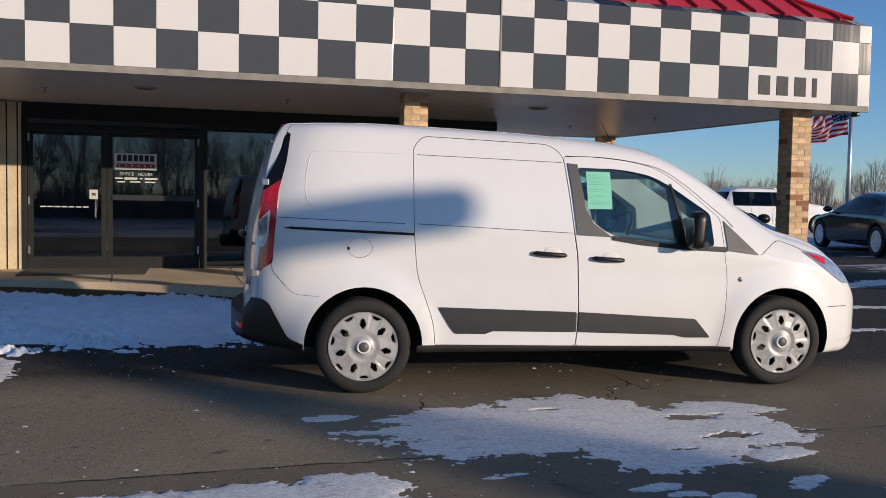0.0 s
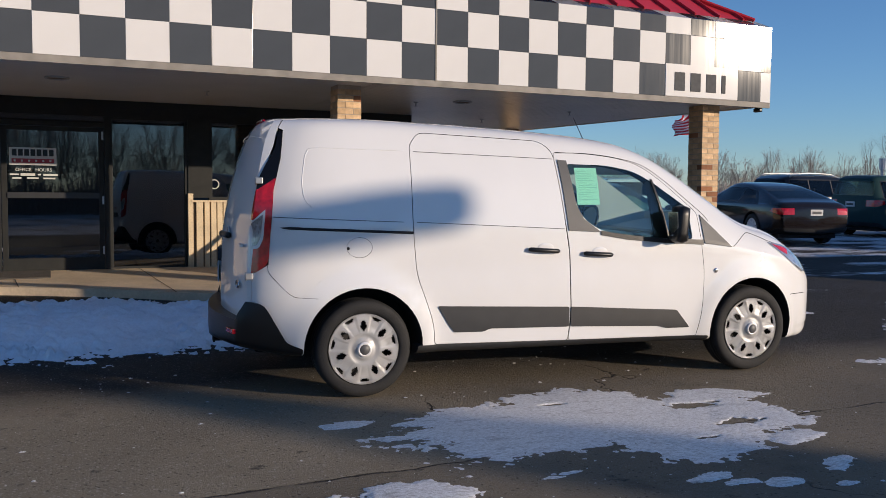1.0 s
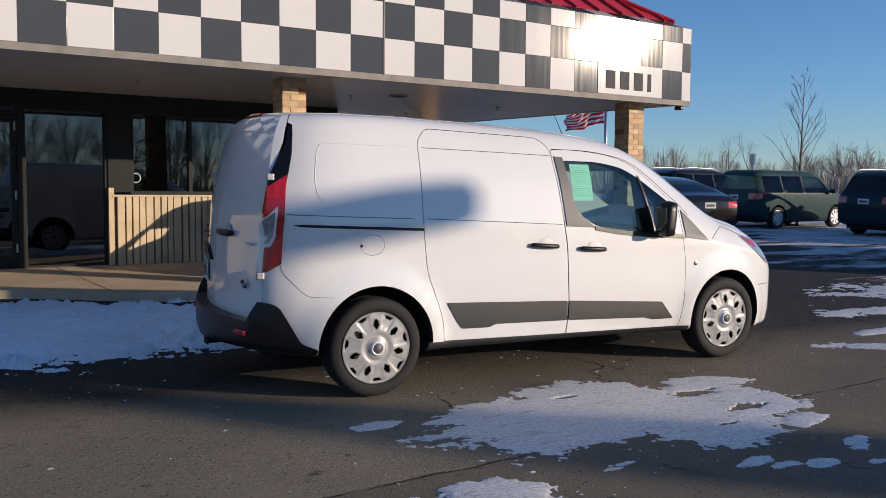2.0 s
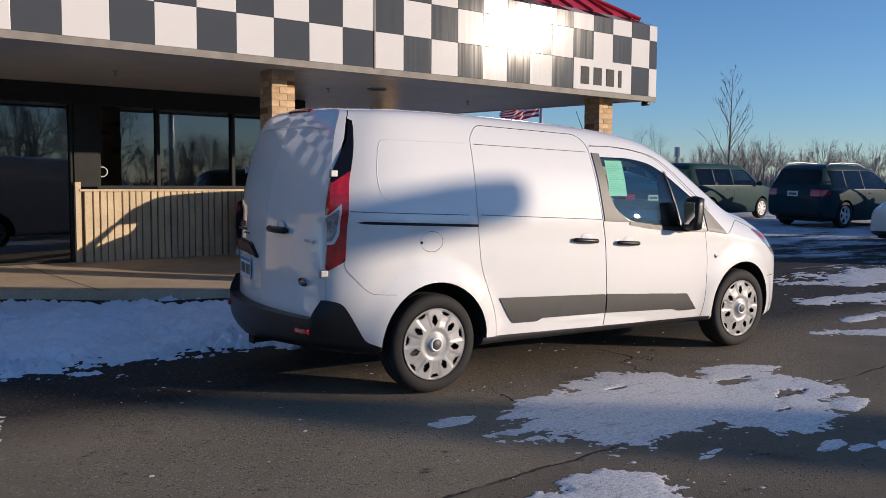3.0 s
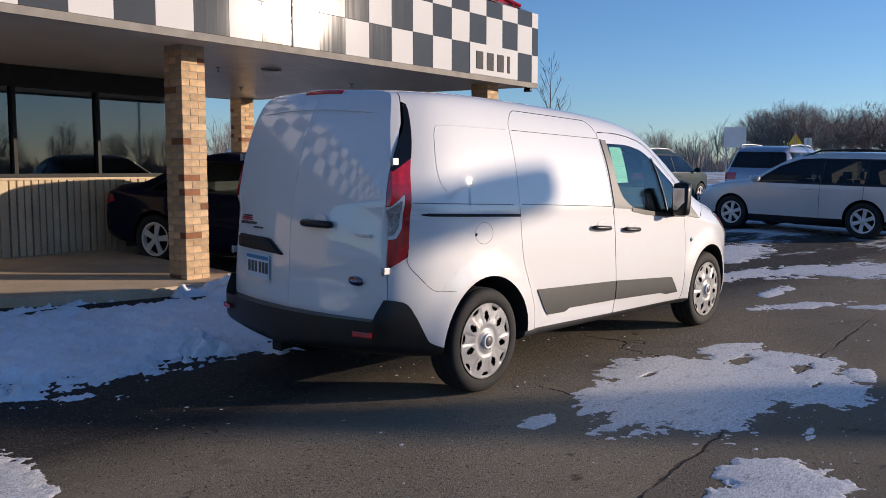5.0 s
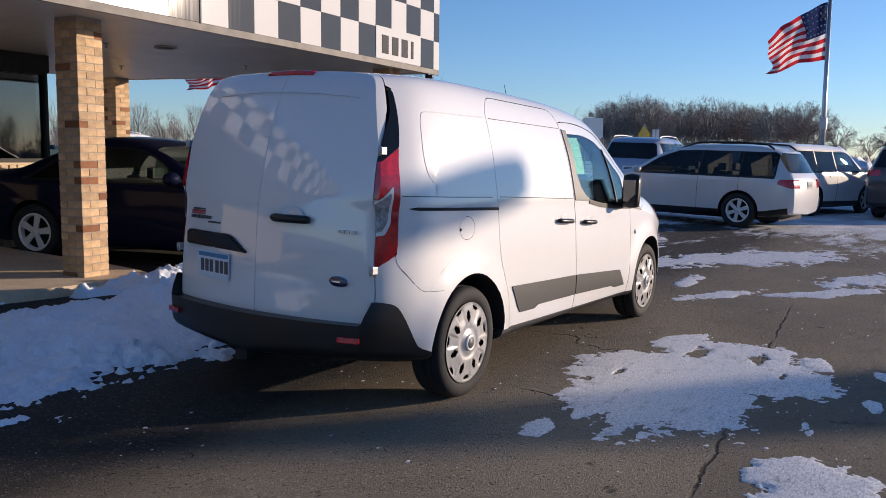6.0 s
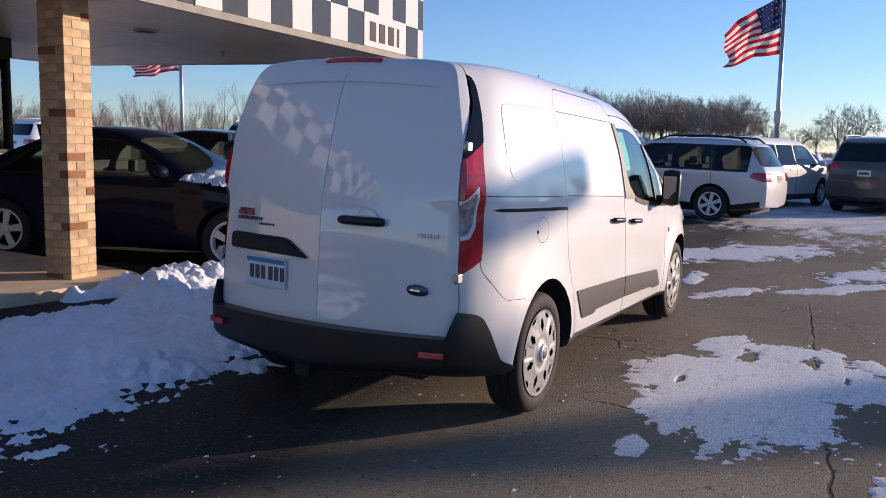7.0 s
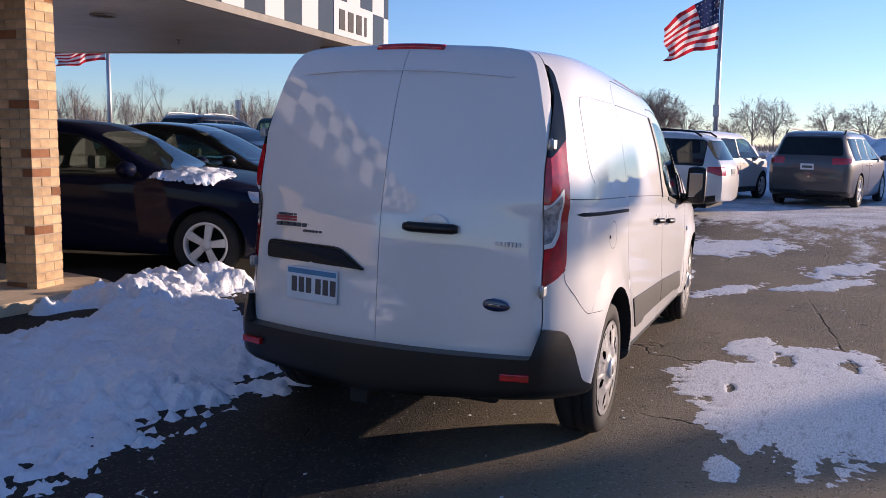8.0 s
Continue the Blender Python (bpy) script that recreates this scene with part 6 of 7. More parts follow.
    if trim is not None:
        lo = [(X(0.02), 0.1), (X(0.98), 0.1), (X(0.98), 0.30), (X(0.85), 0.33), (X(0.12), 0.35), (X(0.02), 0.44)]
        piece("lower_cladding", cut(big, [trim], [("INTERSECT", one(prism(lo, "y", -2, 2)), trim), ("DIFFERENCE", arch, M_dark)]), car, "dark lower cladding")
    xr = x0 - 0.05 + lean(x0, 0.55 * H)
    if plate:
        pl = part("number_plate", box(xr - 0.012, xr + 0.03, -0.15, 0.15, 0.50 * H - 0.02, 0.50 * H + 0.12, 0.004), M_white, car, "pale plate with a bar")
        part("bar", box(xr - 0.015, xr - 0.011, -0.11, 0.11, 0.50 * H + 0.02, 0.50 * H + 0.075), M_trim, pl)
    if rails:
        for s in (-1, 1):
            rb = bmesh.new()
            add_tube(rb, [(X(f), s * hw * 0.93, top(X(f)) + dz) for f, dz in ((0.10, -0.06), (0.13, 0.02), (0.25, 0.035), (0.42, 0.03), (0.50, -0.05))], 0.02, 6)
            part("roof_rail", rb, rails, car, "", True)
    for a in edges[1:-1]:
        ring = [(X(a) + 0.01, z) for z in np.linspace(0.33, bz - 0.01, 9)]
        for s in (-1, 1):
            seam_bm = bmesh.new()
            add_tube(seam_bm, [(x, s * (float(np.interp(z, [q[1] for q in section(x)[10:]], [q[0] for q in section(x)[10:]])) + 0.0005), z) for x, z in ring], 0.004, 4)
            part("door_gap", seam_bm, M_dark, body)
    for a in edges[1:]:
        hx, hz2 = X(a) - 0.38 if a != edges[-1] else X(edges[-2]) + 0.18, belt_h - 0.10
        if a == edges[1] and tall:
            continue
        for s in (-1, 1):
            part("door_handle", box(hx, hx + 0.17, s * W / 2 - 0.012, s * W / 2 + 0.018, hz2, hz2 + 0.03, 0.006), paint, car)
    if seats:
        for f in (0.33, 0.50):
            for s in (-1, 1):
                part("seat", box(X(f), X(f) + 0.14, s * 0.36 - 0.22, s * 0.36 + 0.22, 0.5, 0.66 * H, 0.04), M_carcab, car)
                part("headrest", box(X(f) - 0.02, X(f) + 0.07, s * 0.36 - 0.12, s * 0.36 + 0.12, 0.67 * H, 0.76 * H, 0.03), M_carcab, car)
    for wx in (0, wb):
        for s in (-1, 1):
            wheel(car, wx, s * (W / 2 - 0.105), R, s, R, R * 0.68, 0.20, "alloy", spokes)
    part("underbody", box(X(0.06), X(0.94), -W * 0.36, W * 0.36, 0.17, 0.40), M_dark, car)
    return car


def park(x, y, heading):
    """The pose of a car whose rear axle stands over (x, y), on the sloping lot."""
    z = ground_z(x, y)
    n = Vector((-0.002, -0.026 if y > 0 else -0.010, 1)).normalized()
    f = Vector((math.cos(radians(heading)), math.sin(radians(heading)), 0))
    f = (f - n * f.dot(n)).normalized()
    l = n.cross(f)
    return Matrix(((f.x, l.x, n.x, x), (f.y, l.y, n.y, y), (f.z, l.z, n.z, z), (0, 0, 0, 1)))


def paint(name, colour, metal=0.25, rough=0.3):
    return material(name, colour, rough, metal=metal, spec=0.3, coat=0.6, var=0.05, scale=1.5)


P_navy, P_black, P_bronze = material("navy paint", (0.005, 0.007, 0.024), 0.5, spec=0.05, coat=0.25, var=0.05), paint("black paint", (0.008, 0.008, 0.009)), paint("dark bronze paint", (0.022, 0.016, 0.013), 0.35, 0.14)
P_teal, P_slate = material("grey green paint", (0.022, 0.055, 0.055), 0.5, spec=0.08, coat=0.15, var=0.05), material("dark slate paint", (0.012, 0.034, 0.042), 0.5, spec=0.08, coat=0.15, var=0.05)
P_silver, P_pearl, P_grey, P_blue = paint("silver paint", (0.64, 0.635, 0.625), 0.12), paint("white paint", (0.84, 0.83, 0.81), 0.0), paint("grey paint", (0.075, 0.068, 0.066)), paint("pale blue grey paint", (0.30, 0.33, 0.42), 0.4)


def beside(xw, yw, heading, W, side):
    """The rear axle's middle, from the place of its right (-1) or left (1) wheel."""
    l = Vector((-math.sin(radians(heading)), math.cos(radians(heading))))
    return xw - side * l.x * (W / 2 - 0.1), yw - side * l.y * (W / 2 - 0.1)


h = -72.0
x, y = beside(1.70, 6.72, h, 1.72, -1)
make_car("sedan", "dark navy sedan with snow on its bonnet", "car", "saloon", P_navy, park(x, y, h), 4.35, 1.74, 1.43, 2.53, 0.95, 0.315, M_glass_car, spokes=5)
make_car("sedan", "black sedan parked beside the navy one", "car", "sedan", P_black, park(x + 2.43, y + 1.16, h), 4.6, 1.76, 1.43, 2.72, 0.98, 0.315, M_glass_car)
make_car("hatchback", "dark bronze fastback with red tail lamps", "car", "fastback", P_bronze, park(*beside(12.2, 11.4, 80, 1.93, 1), 80), 4.97, 1.93, 1.42, 2.92, 1.08, 0.345, spokes=10)
make_car("boxy_wagon", "grey green boxy compact wagon", "car", "box", P_teal, park(*beside(17.35, 12.2, 4, 1.76, -1), 4), 4.25, 1.76, 1.64, 2.60, 0.80, 0.31, M_glass_car, spokes=8)
make_car("crossover", "dark slate crossover with roof rails", "car", "suv", P_slate, park(*beside(18.2, 8.55, 2, 1.80, -1), 2), 4.65, 1.80, 1.66, 2.69, 1.0, 0.345, rails=M_metal)
make_car("suv", "pale blue grey suv with a dark rear window", "car", "suv", P_blue, park(19.1, 5.75, 2), 4.9, 1.92, 1.80, 2.85, 1.1, 0.37, rails=M_metal)
make_car("station_wagon", "silver station wagon with black roof rails and cladding", "car", "wagon", P_silver, park(*beside(13.25, 1.66, 82, 1.82, 1), 82), 4.78, 1.82, 1.63, 2.74, 1.02, 0.34, M_glass_dark, M_blackplastic, rails=M_blackplastic, spokes=6)
make_car("crossover", "white crossover beside a snow bank", "car", "box", P_pearl, park(*beside(18.2, 1.14, -18, 1.82, -1), -18), 4.45, 1.82, 1.72, 2.62, 0.98, 0.345, M_glass_car, M_blackplastic, spokes=5)
make_car("suv", "dusty grey suv seen from behind", "car", "suv", P_grey, park(18.95, -1.10, -13), 5.1, 1.95, 1.80, 3.04, 1.12, 0.385, trim=None, rails=M_blackplastic, lamp_z=(0.565, 0.645))
make_car("suv", "black suv with chrome window line", "car", "suv", P_black, park(17.2, 16.2, 3), 4.8, 1.86, 1.70, 2.8, 1.0, 0.355, rails=M_metal)
make_car("crossover", "white crossover at the far end of the lot", "car", "suv", P_pearl, park(*beside(16.4, 24.6, -6, 1.84, -1), -6), 4.65, 1.84, 1.70, 2.7, 1.0, 0.35, rails=M_metal)
make_car("suv", "dark suv with snow along its roof", "car", "suv", P_slate, park(9.5, 22.0, 20), 4.8, 1.86, 1.72, 2.8, 1.0, 0.355, rails=M_metal)
fx = Vector((math.cos(radians(h)), math.sin(radians(h))))
lx = Vector((-fx.y, fx.x))
cx, cy = x + fx.x * 2.35 - lx.x * 0.42, y + fx.y * 2.35 - lx.y * 0.42
snow_patch("bonnet_snow", "lump of snow on the navy sedan", [(cx, cy, 0.50, 0.34, 0.3)], 0.08, 0.4, 21, 0.02, base=lambda a, b: ground_z(a, b) + 0.925 - 0.10 * ((a - x) * fx.x + (b - y) * fx.y - 2.35), lumps=0.06)


# ---- bare trees ----
def tree_data(seed, height, spread=0.42, levels=5, trunk=0.035, sides=4, fork=3, low=0.3, thin=0.0):
    """Vertices and quads of a leafless tree with tapered limbs."""
    r = random.Random(seed)
    V, F = [], []

    def limb(p, d, length, rad, level):
        seg = 3 if level < levels - 1 else (2 if level < levels else 1)
        pts = [p]
        q, dd = p.copy(), d.copy()
        for _ in range(seg):
            dd = (dd + Vector((r.uniform(-1, 1), r.uniform(-1, 1), r.uniform(-0.4, 0.9))) * 0.16).normalized()
            q = q + dd * (length / seg)
            pts.append(q.copy())
        n = sides if level < 2 else (3 if level < levels - 1 else 2)
        base = len(V)
        for i, s in enumerate(pts):
            t = i / seg
            rr = max(rad * (1 - 0.45 * t), thin * height)
            a = dd.orthogonal().normalized()
            b = dd.cross(a)
            for k in range(n):
                an = k * math.tau / n
                V.append(s + (a * math.cos(an) + b * math.sin(an)) * rr)
        for i in range(seg):
            for k in range(n if n > 2 else 1):
                F.append((base + i * n + k, base + i * n + (k + 1) % n, base + (i + 1) * n + (k + 1) % n, base + (i + 1) * n + k))
        if level >= levels:
            return
        count = fork + (1 if r.random() < 0.4 else 0) + (1 if level > 2 else 0) + (2 if level == levels - 1 else 0)
        for c in range(count):
            t = 1.0 if c == 0 else r.uniform(0.45 if level else low / 0.55, 1.0)
            i = min(seg - 1, int(t * seg))
            at = pts[i].lerp(pts[i + 1], t * seg - i)
            an = r.uniform(0, math.tau)
            out = Vector((math.cos(an), math.sin(an), r.uniform(0.1, 0.8)))
            nd = (dd * (1.25 if c == 0 else 0.55) + out * spread * (0.5 if c == 0 else 1.5)).normalized()
            limb(at, nd, length * r.uniform(0.58, 0.80) * (1.0 if c == 0 else 0.9), rad * (0.60 if c == 0 else 0.42), level + 1)

    limb(Vector((0, 0, -0.2)), Vector((0, 0, 1)), height * 0.36, height * trunk * 0.5, 0)
    V = np.array([tuple(v) for v in V])
    V *= height / max(0.1, V[:, 2].max())
    return V, np.array([f for f in F])


def fast_mesh(name, V, F):
    me = bpy.data.meshes.new(name)
    me.vertices.add(len(V))
    me.vertices.foreach_set("co", V.astype(np.float32).ravel())
    k = F.shape[1]
    me.loops.add(len(F) * k)
    me.loops.foreach_set("vertex_index", F.astype(np.int32).ravel())
    me.polygons.add(len(F))
    me.polygons.foreach_set("loop_start", np.arange(0, len(F) * k, k, dtype=np.int32))
    me.update(calc_edges=True)
    me.validate()
    return me


def crown_tree(seed, girth, limbs=34, low=0.42):
    """A leafless tree of unit height: a short trunk, rising limbs that fill a round crown, twigs on them."""
    r = np.random.RandomState(seed)
    V, F = [], []

    def strip(pts, w0, w1):
        d = pts[-1] - pts[0]
        a = np.cross(d, r.normal(size=3))
        a /= max(1e-6, np.linalg.norm(a))
        base = len(V)
        for i, p in enumerate(pts):
            w = w0 + (w1 - w0) * i / (len(pts) - 1)
            V.extend((p - a * w, p + a * w))
        for i in range(len(pts) - 1):
            b = base + 2 * i
            F.append((b, b + 1, b + 3, b + 2))

    fork = r.uniform(0.16, 0.26)
    lean = r.normal(0, 0.02, 3) * (1, 1, 0)
    foot = np.zeros(3)
    for turn in range(2):
        strip([foot + (0, 0, -0.02), foot + lean * 0.5 + (0, 0, fork), foot + lean + (0, 0, 0.55)], 0.016, 0.007)
    for k in range(limbs):
        t = r.uniform(0, math.tau)
        q = math.sqrt(r.uniform(0, 1))
        z = r.uniform(low, 0.97)
        rad = girth * max(0.02, 1 - ((z - 0.60) / 0.42) ** 2) ** 0.5
        tip = np.array((math.cos(t) * q * rad, math.sin(t) * q * rad, z))
        root = lean * 0.7 + (0, 0, r.uniform(min(fork, z - 0.12), max(min(0.55, z - 0.1), fork)))
        mid = (root + tip) / 2 + np.array((math.cos(t), math.sin(t), -0.3)) * 0.05 * r.uniform(0.3, 1.4)
        strip([root, mid, tip], 0.0050, 0.0014)
        for j in range(9):
            f = r.uniform(0.35, 1.0)
            p = mid + (tip - mid) * (2 * f - 1) if f > 0.5 else root + (mid - root) * 2 * f
            d = (tip - root) * 0.35 + np.array((math.cos(t) * 0.4, math.sin(t) * 0.4, 0.5)) * 0.10 + r.normal(0, 0.055, 3)
            e = p + d * r.uniform(0.35, 0.75)
            strip([p, e], 0.0017, 0.0008)
            for c in range(3):
                h = p + (e - p) * r.uniform(0.3, 1.0)
                strip([h, h + d * 0.2 + r.normal(0, 0.034, 3)], 0.0011, 0.0005)
    V, F = np.array(V), np.array(F)
    V[:, 2] *= 1.0 / V[:, 2].max()
    return V, F


templates = [crown_tree(40 + k, (0.24, 0.30, 0.20, 0.34, 0.27)[k]) for k in range(5)]


def round_tree(seed, girth, fork=0.30, limbs=95, bottom=0.32):
    """An old leafless tree of unit height: a tall trunk, forked limbs and fine twigs that end on a rounded crown."""
    r = np.random.RandomState(seed)
    V, F = [], []

    def strip(pts, w0, w1):
        d = pts[-1] - pts[0]
        a = np.cross(d, r.normal(size=3))
        a /= max(1e-6, np.linalg.norm(a))
        base = len(V)
        for i, p in enumerate(pts):
            w = w0 + (w1 - w0) * i / (len(pts) - 1)
            V.extend((p - a * w, p + a * w))
        for i in range(len(pts) - 1):
            b = base + 2 * i
            F.append((b, b + 1, b + 3, b + 2))

    lean = r.normal(0, 0.03, 3) * (1, 1, 0)
    for turn in range(2):
        strip([np.array((0, 0, -0.02)), lean * 0.5 + (0, 0, fork), lean + (0, 0, 0.72)], 0.020, 0.006)
    boughs = []
    for k in range(7):
        t = k * math.tau / 7 + r.uniform(-0.4, 0.4)
        root = lean * 0.5 + (0, 0, fork + r.uniform(-0.06, 0.14))
        end = np.array((math.cos(t) * girth * r.uniform(0.35, 0.6), math.sin(t) * girth * r.uniform(0.35, 0.6), r.uniform(0.55, 0.78)))
        for turn in range(2):
            strip([root, (root + end) / 2 + (0, 0, -0.03), end], 0.011, 0.005)
        boughs.append((root, end))
    mid_z, half = (1.0 + bottom) / 2, (1.0 - bottom) / 2
    for k in range(limbs):
        d = r.normal(size=3)
        d /= np.linalg.norm(d)
        bulge = 1 + 0.10 * math.sin(3 * math.atan2(d[1], d[0]) + seed) + r.normal(0, 0.04)
        tip = np.array((d[0] * girth, d[1] * girth, d[2] * half)) * bulge * r.uniform(0.72, 0.95) + (0, 0, mid_z)
        root, end = min(boughs, key=lambda b: np.linalg.norm(b[1] - tip))
        start = root + (end - root) * r.uniform(0.45, 1.0)
        bend = (start + tip) / 2 + r.normal(0, 0.02, 3)
        strip([start, bend, tip], 0.0040, 0.0016)
        for j in range(10):
            f = r.uniform(0.3, 1.0)
            p = bend + (tip - bend) * f
            e = p + d * 0.035 + r.normal(0, 0.045, 3)
            strip([p, e], 0.0015, 0.0009)
            for c in range(3):
                q = p + (e - p) * r.uniform(0.3, 1.0)
                strip([q, q + d * 0.012 + r.normal(0, 0.024, 3)], 0.0010, 0.0006)
    V, F = np.array(V), np.array(F)
    V[:, 2] *= 1.0 / V[:, 2].max()
    return V, F


def woods(name, label, spots, seed, kinds=None, wide=1.0):
    """One mesh of many bare trees at (x, y, height) spots."""
    r = random.Random(seed)
    Vs, Fs, n = [], [], 0
    for x, y, hgt in spots:
        V, F = (kinds or templates)[r.randrange(len(kinds or templates))]
        a = r.uniform(0, math.tau)
        c, s = math.cos(a), math.sin(a)
        w = hgt * wide * r.uniform(0.8, 1.15)
        P = np.column_stack(((V[:, 0] * c - V[:, 1] * s) * w + x, (V[:, 0] * s + V[:, 1] * c) * w + y, V[:, 2] * hgt + ground_z(x, y)))
        Vs.append(P)
        Fs.append(F + n)
        n += len(P)
    ob = obj(name, fast_mesh(name, np.vstack(Vs), np.vstack(Fs)), M_twig)
    return tagged(ob, label, "trees", kind="stuff")


def ring_spots(az0, az1, d0, d1, n, h0, h1, seed):
    r = random.Random(seed)
    out = []
    for k in range(n):
        a = radians(az0 + (az1 - az0) * (k + r.random()) / n)
        d = r.uniform(d0, d1)
        out.append((d * math.cos(a) - 3, d * math.sin(a) - 3, r.uniform(h0, h1)))
    return out


woods("far_woods", "belt of bare winter trees beyond the lot", ring_spots(22, 110, 98, 135, 200, 3.6, 6.6, 1), 1)
woods("grove", "dense grove of bare trees", ring_spots(9.3, 22.5, 102, 134, 46, 6.2, 8.2, 2), 2, [round_tree(60 + k, (0.42, 0.50, 0.38, 0.45)[k], (0.34, 0.28, 0.38, 0.30)[k]) for k in range(4)])
oaks = [round_tree(90 + k, (0.48, 0.56)[k], 0.22, 120, 0.18) for k in range(2)]
FIELD_TREES = ((2.2, 108, 6.6), (3.4, 112, 6.9), (-0.9, 110, 6.0), (7.4, 118, 5.0), (5.6, 122, 3.8), (4.6, 116, 4.2), (-3.0, 104, 6.2), (-5.2, 108, 6.6), (-7.0, 112, 5.6), (8.8, 116, 5.2))
woods("far_woods", "scattered broad bare trees along the field", [(d * math.cos(radians(a)) - 4.2, d * math.sin(radians(a)) - 1.2, z) for a, d, z in FIELD_TREES], 3, oaks)
woods("far_woods", "bare trees behind the road", ring_spots(-165, -60, 44, 70, 64, 7.5, 12.0, 4), 4)
woods("far_woods", "low bare trees across the road", ring_spots(-60, -10, 62, 90, 44, 4.5, 7.0, 14), 14)
woods("far_woods", "bare trees behind the shop", ring_spots(110, 160, 80, 120, 20, 6.0, 10.0, 5), 5)


def thicket(name, label, az0, az1, d0, d1, n, h0, h1, seed):
    """Brush: many thin upright stems, joined."""
    r = np.random.RandomState(seed)
    a = np.radians(r.uniform(az0, az1, n))
    d = r.uniform(d0, d1, n)
    x, y = d * np.cos(a) - 3, d * np.sin(a) - 3
    hgt = r.uniform(h0, h1, n) * (0.7 + 0.5 * np.sin(a * 37) ** 2)
    w = r.uniform(0.03, 0.10, n)
    z = np.array([ground_z(p, q) for p, q in zip(x, y)])
    t = r.uniform(0, math.tau, n)
    lx2, ly2 = r.normal(0, 0.22, n) * hgt, r.normal(0, 0.22, n) * hgt
    V = np.empty((n, 3, 3))
    V[:, 0] = np.column_stack((x - w * np.cos(t), y - w * np.sin(t), z - 0.1))
    V[:, 1] = np.column_stack((x + w * np.cos(t), y + w * np.sin(t), z - 0.1))
    V[:, 2] = np.column_stack((x + lx2, y + ly2, z + hgt))
    F = np.arange(n * 3).reshape(n, 3)
    ob = obj(name, fast_mesh(name, V.reshape(-1, 3), F), M_twig)
    return tagged(ob, label, "brush", kind="stuff")


thicket("brush", "brown winter brush along the field edge", 21, 112, 85, 120, 26000, 0.7, 2.4, 6)
thicket("brush", "dense undergrowth in the grove", 8, 22, 100, 130, 9000, 0.6, 2.6, 7)
thicket("brush", "low brush along the field", -12, 8, 100, 140, 4000, 0.3, 0.9, 8)
thicket("brush", "low brush across the road", -60, -10, 60, 85, 7000, 0.8, 2.6, 19)
thicket("brush", "brush behind the road", -165, -60, 42, 66, 14000, 1.2, 3.6, 9)


def single_tree(name, label, x, y, hgt, seed, spread=0.3, levels=4):
    t = thing(name, label, "tree", pose(x, y, ground_z(x, y)))
    V, F = tree_data(seed, hgt, spread, levels, 0.016, 6, 3, 0.5)
    k = 3 * 6
    obj("trunk", fast_mesh("trunk", V[:24], F[:k]), M_bark, t)
    obj("crown", fast_mesh("crown", V[24:], F[k:] - 24), M_bark, t, "fine bare twigs")
    return t


def sapling(x, y, hgt, seed):
    """A young tree: one straight leader, thin branches that rise steeply, a few twigs on each."""
    r = random.Random(seed)
    t = thing("sapling", "thin bare young tree at the lot's edge", "tree", pose(x, y, ground_z(x, y)))
    line = [Vector((0.05 * math.sin(4 * q) + 0.10 * q * q, 0.04 * math.sin(3 * q + 1), hgt * q)) for q in np.linspace(0, 1, 12)]
    bm = bmesh.new()
    add_tube(bm, [line[0] - Vector((0, 0, 0.2))] + line[1:], [0.045 * (1 - 0.90 * k / 11) for k in range(12)], 7)
    part("trunk", bm, M_bark, t, "", True)
    crown = bmesh.new()
    for k in range(26):
        q = 0.30 + 0.66 * (k + r.random()) / 26
        i = min(10, int(q * 11))
        p = line[i].lerp(line[i + 1], q * 11 - i)
        a = r.uniform(0, math.tau)
        d = Vector((math.cos(a), math.sin(a), r.uniform(1.0, 1.9))).normalized()
        n = hgt * 0.34 * (1.08 - q) ** 0.7
        pts = [p, p + d * n * 0.5 + Vector((0, 0, 0.02)), p + d * n + Vector((0, 0, 0.10 * n))]
        add_tube(crown, pts, [0.015 * (1.15 - q), 0.010 * (1.15 - q), 0.003], 4)
        for c in range(5):
            h = pts[1].lerp(pts[2], r.random())
            e = (d + Vector((r.uniform(-1, 1), r.uniform(-1, 1), r.uniform(-0.2, 0.8))) * 0.8).normalized()
            add_tube(crown, [h, h + e * n * r.uniform(0.18, 0.4)], [0.0045, 0.0025], 3)
    part("crown", crown, M_bark, t, "fine bare twigs")


sapling(19.2, 13.0, 4.5, 77)
single_tree("bare_tree", "bare tree beyond the parked cars", 63.1, 59.5, 6.6, 78, 0.32, 6)
single_tree("bare_tree", "bare tree beyond the parked cars", 67.4, 59.8, 7.2, 79, 0.32, 6)


# ---- flag poles and flags ----
FR, FW, FB = material("flag red cloth", (0.50, 0.025, 0.035), 0.8, var=0.08, scale=6), material("flag white cloth", (0.75, 0.74, 0.74), 0.8, var=0.05, scale=6), material("flag blue cloth", (0.018, 0.028, 0.09), 0.8, var=0.1, scale=6)


for cloth in (FR, FW, FB):
    # thin cloth lets some light through
    cn, cl = cloth.node_tree.nodes, cloth.node_tree.links
    thru, both = cn.new("ShaderNodeBsdfTranslucent"), cn.new("ShaderNodeMixShader")
    both.inputs[0].default_value = 0.45
    cl.new(cn["Principled BSDF"].inputs["Base Color"].links[0].from_socket, thru.inputs["Color"])
    cl.new(cn["Principled BSDF"].outputs[0], both.inputs[1])
    cl.new(thru.outputs[0], both.inputs[2])
    cl.new(both.outputs[0], cn["Material Output"].inputs["Surface"])


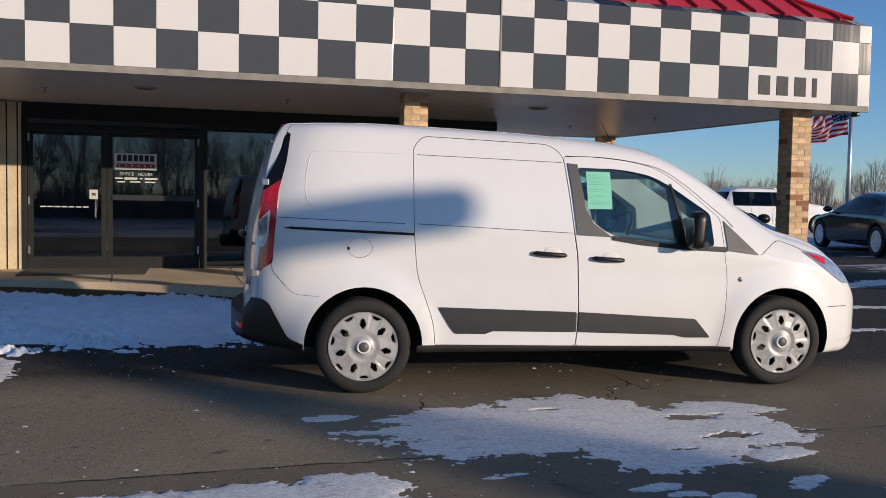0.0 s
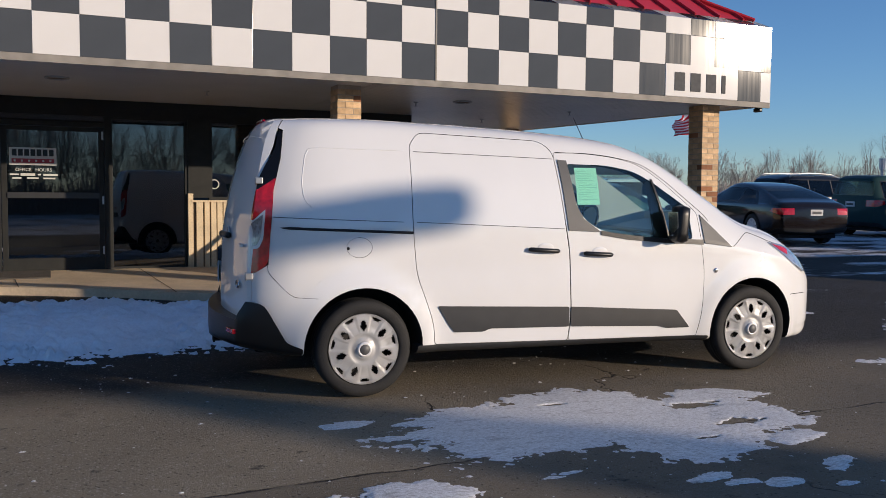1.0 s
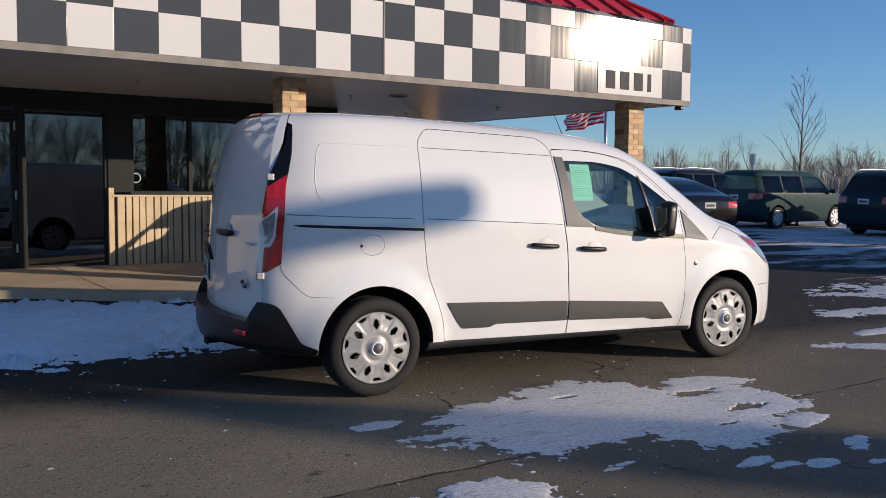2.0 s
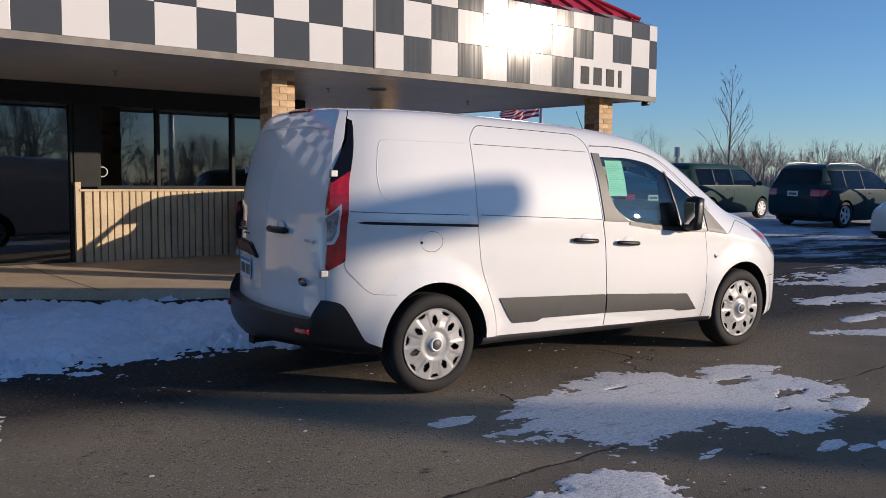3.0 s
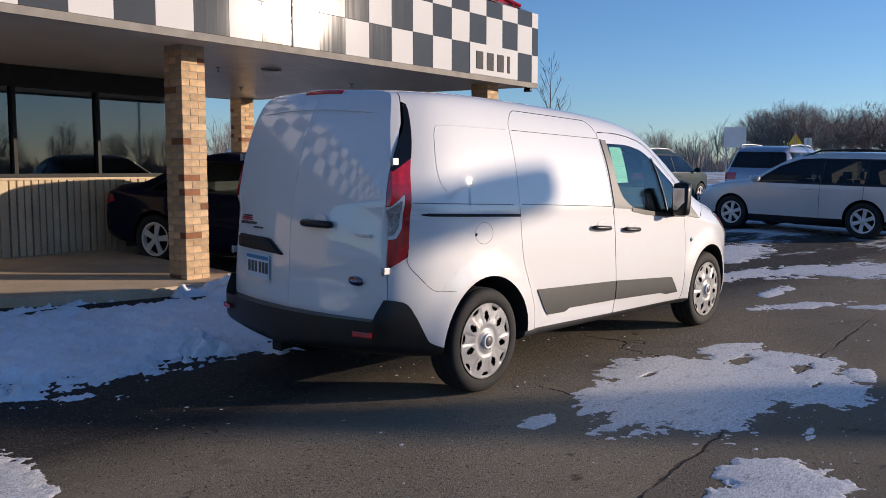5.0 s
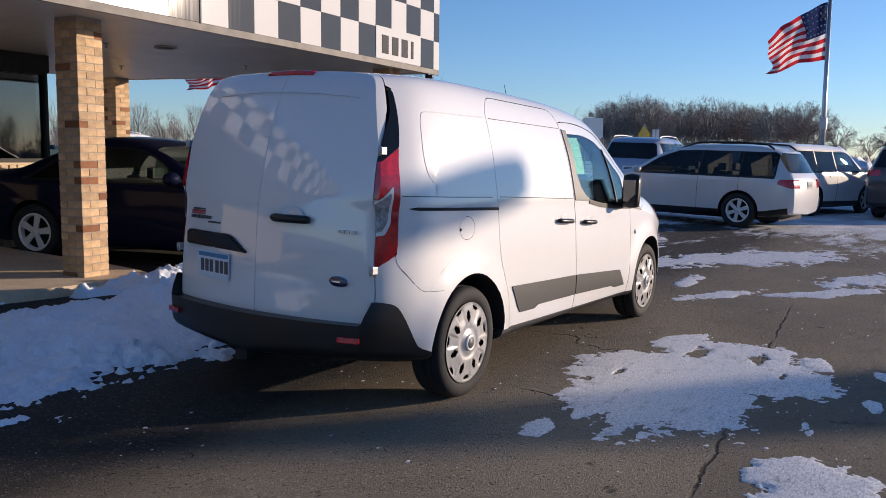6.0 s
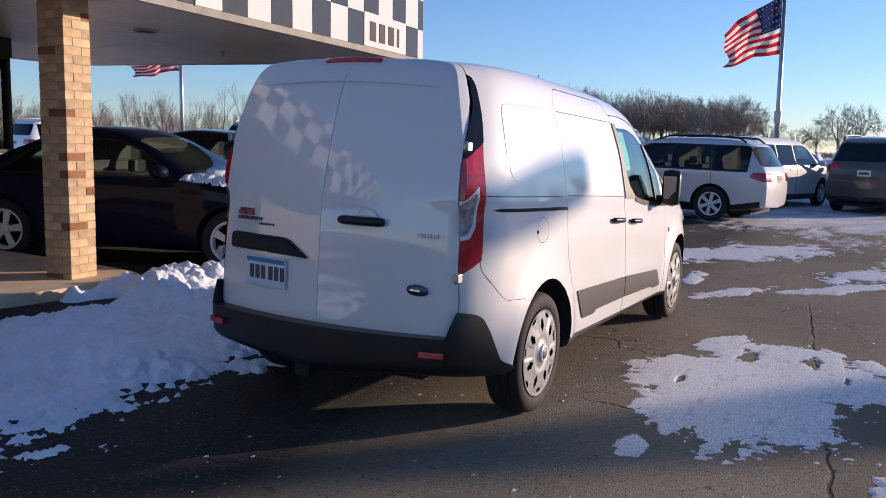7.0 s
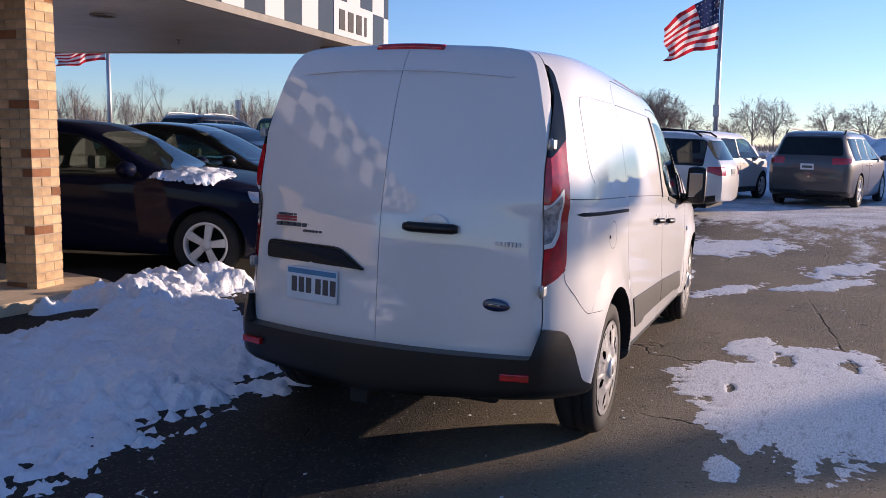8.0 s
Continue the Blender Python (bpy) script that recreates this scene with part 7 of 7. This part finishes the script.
def flag_pole(x, y, hgt, droop, width, drop, az, seed, label):
    p = thing("flag_pole", "tall metal pole standing by the lot", "flag pole", pose(x, y, ground_z(x, y)))
    bm = bmesh.new()
    add_tube(bm, [(0, 0, -0.3), (0, 0, hgt)], [0.085, 0.05], 12)
    part("pole", bm, M_metal, p, "", True)
    if hgt > 5:
        part("collar", box(-0.095, 0.095, -0.095, 0.095, 2.20, 2.55, 0.01), M_metal, p)
    ball = bmesh.new()
    bmesh.ops.create_uvsphere(ball, u_segments=12, v_segments=8, radius=0.09, matrix=Matrix.Translation((0, 0, hgt + 0.08)))
    part("ball", ball, M_metal, p, "", True)
    f = thing("flag", label, "flag", pose(x, y, ground_z(x, y) + hgt - 0.25, 0, 0, az))
    nu, nv = 40, 26

    def at(i, j):
        a, b = i / nu, j / nv
        sag = droop * a ** 1.2 * (1 - 0.45 * b)
        xx = 0.06 + width * a * (1 - 0.16 * math.sin(b * 3.0) + 0.07 * math.sin(7 * b + 5 * a))
        zz = -drop * b * (1 - 0.12 * a) - sag - 0.06 * math.sin(7 * a + 2 * b + seed) * a
        yy = 0.20 * a ** 0.6 * math.sin(10 * a + 4.0 * b + seed) + 0.07 * math.sin(19 * a - 6 * b)
        return (xx, yy, zz)

    for s in range(13):
        j0, j1 = 2 * s, 2 * s + 2
        for i0, i1, kind in ((0, 16, "canton" if s < 7 else "stripe"), (16, nu, "stripe")):
            V = [at(i, j) for j in range(j0, j1 + 1) for i in range(i0, i1 + 1)]
            n = i1 - i0 + 1
            Fc = [(r * n + c, r * n + c + 1, (r + 1) * n + c + 1, (r + 1) * n + c) for r in range(2) for c in range(n - 1)]
            obj("canton_strip" if kind == "canton" else "stripe", mesh_from("stripe", V, Fc, True), FB if kind == "canton" else (FR if s % 2 == 0 else FW), f)
    for r in range(5):
        for c in range(6):
            px, py, pz = at(16 * (c + 0.5) / 6, 14 * (r + 0.5) / 5)
            ten = [(px + (0.042 if q % 2 == 0 else 0.017) * math.sin(q * math.tau / 10), pz + (0.042 if q % 2 == 0 else 0.017) * math.cos(q * math.tau / 10)) for q in range(10)]
            part("star", prism(ten, "y", py - 0.012, py + 0.012), FW, f)


flag_pole(23.4, 1.77, 6.1, 1.0, 1.7, 1.65, 100, 0.0, "large red white and blue striped flag on its pole")
flag_pole(16.4, 18.65, 4.6, 0.75, 1.6, 1.1, 118, 2.0, "red white and blue striped flag on its pole")


# ---- signs at the lot's edge ----
def edge_sign(x, y, w, hgt, z0, az, mat, label, diamond=False):
    s = thing("road_sign", label, "sign", pose(x, y, ground_z(x, y), 0, 0, az))
    for q in ((-0.36 * w, 0.36 * w) if not diamond and w > 0.5 else (0,)):
        part("post", box(q - 0.04, q + 0.04, 0.02, 0.09, -0.1, z0 + hgt), M_metal, s)
    if diamond:
        bm = prism([(0, z0), (w / 2, z0 + hgt / 2), (0, z0 + hgt), (-w / 2, z0 + hgt / 2)], "y", -0.01, 0.02)
    else:
        bm = box(-w / 2, w / 2, -0.015, 0.02, z0, z0 + hgt, 0.004)
    part("board", bm, mat, s)


edge_sign(42.0, 16.7, 1.15, 1.1, 1.95, -66, M_white, "white sign board on two posts")
edge_sign(60.0, 20.0, 0.9, 1.6, 1.6, 108, material("yellow sign enamel", (0.75, 0.42, 0.02), 0.5, var=0.05), "yellow diamond warning sign", True)
edge_sign(60.0, 19.1, 0.5, 1.1, 1.7, 108, M_white, "small white sign on a post")
edge_sign(25.0, 20.2, 0.22, 0.42, 2.05, 128, M_white, "small white sign on a post")
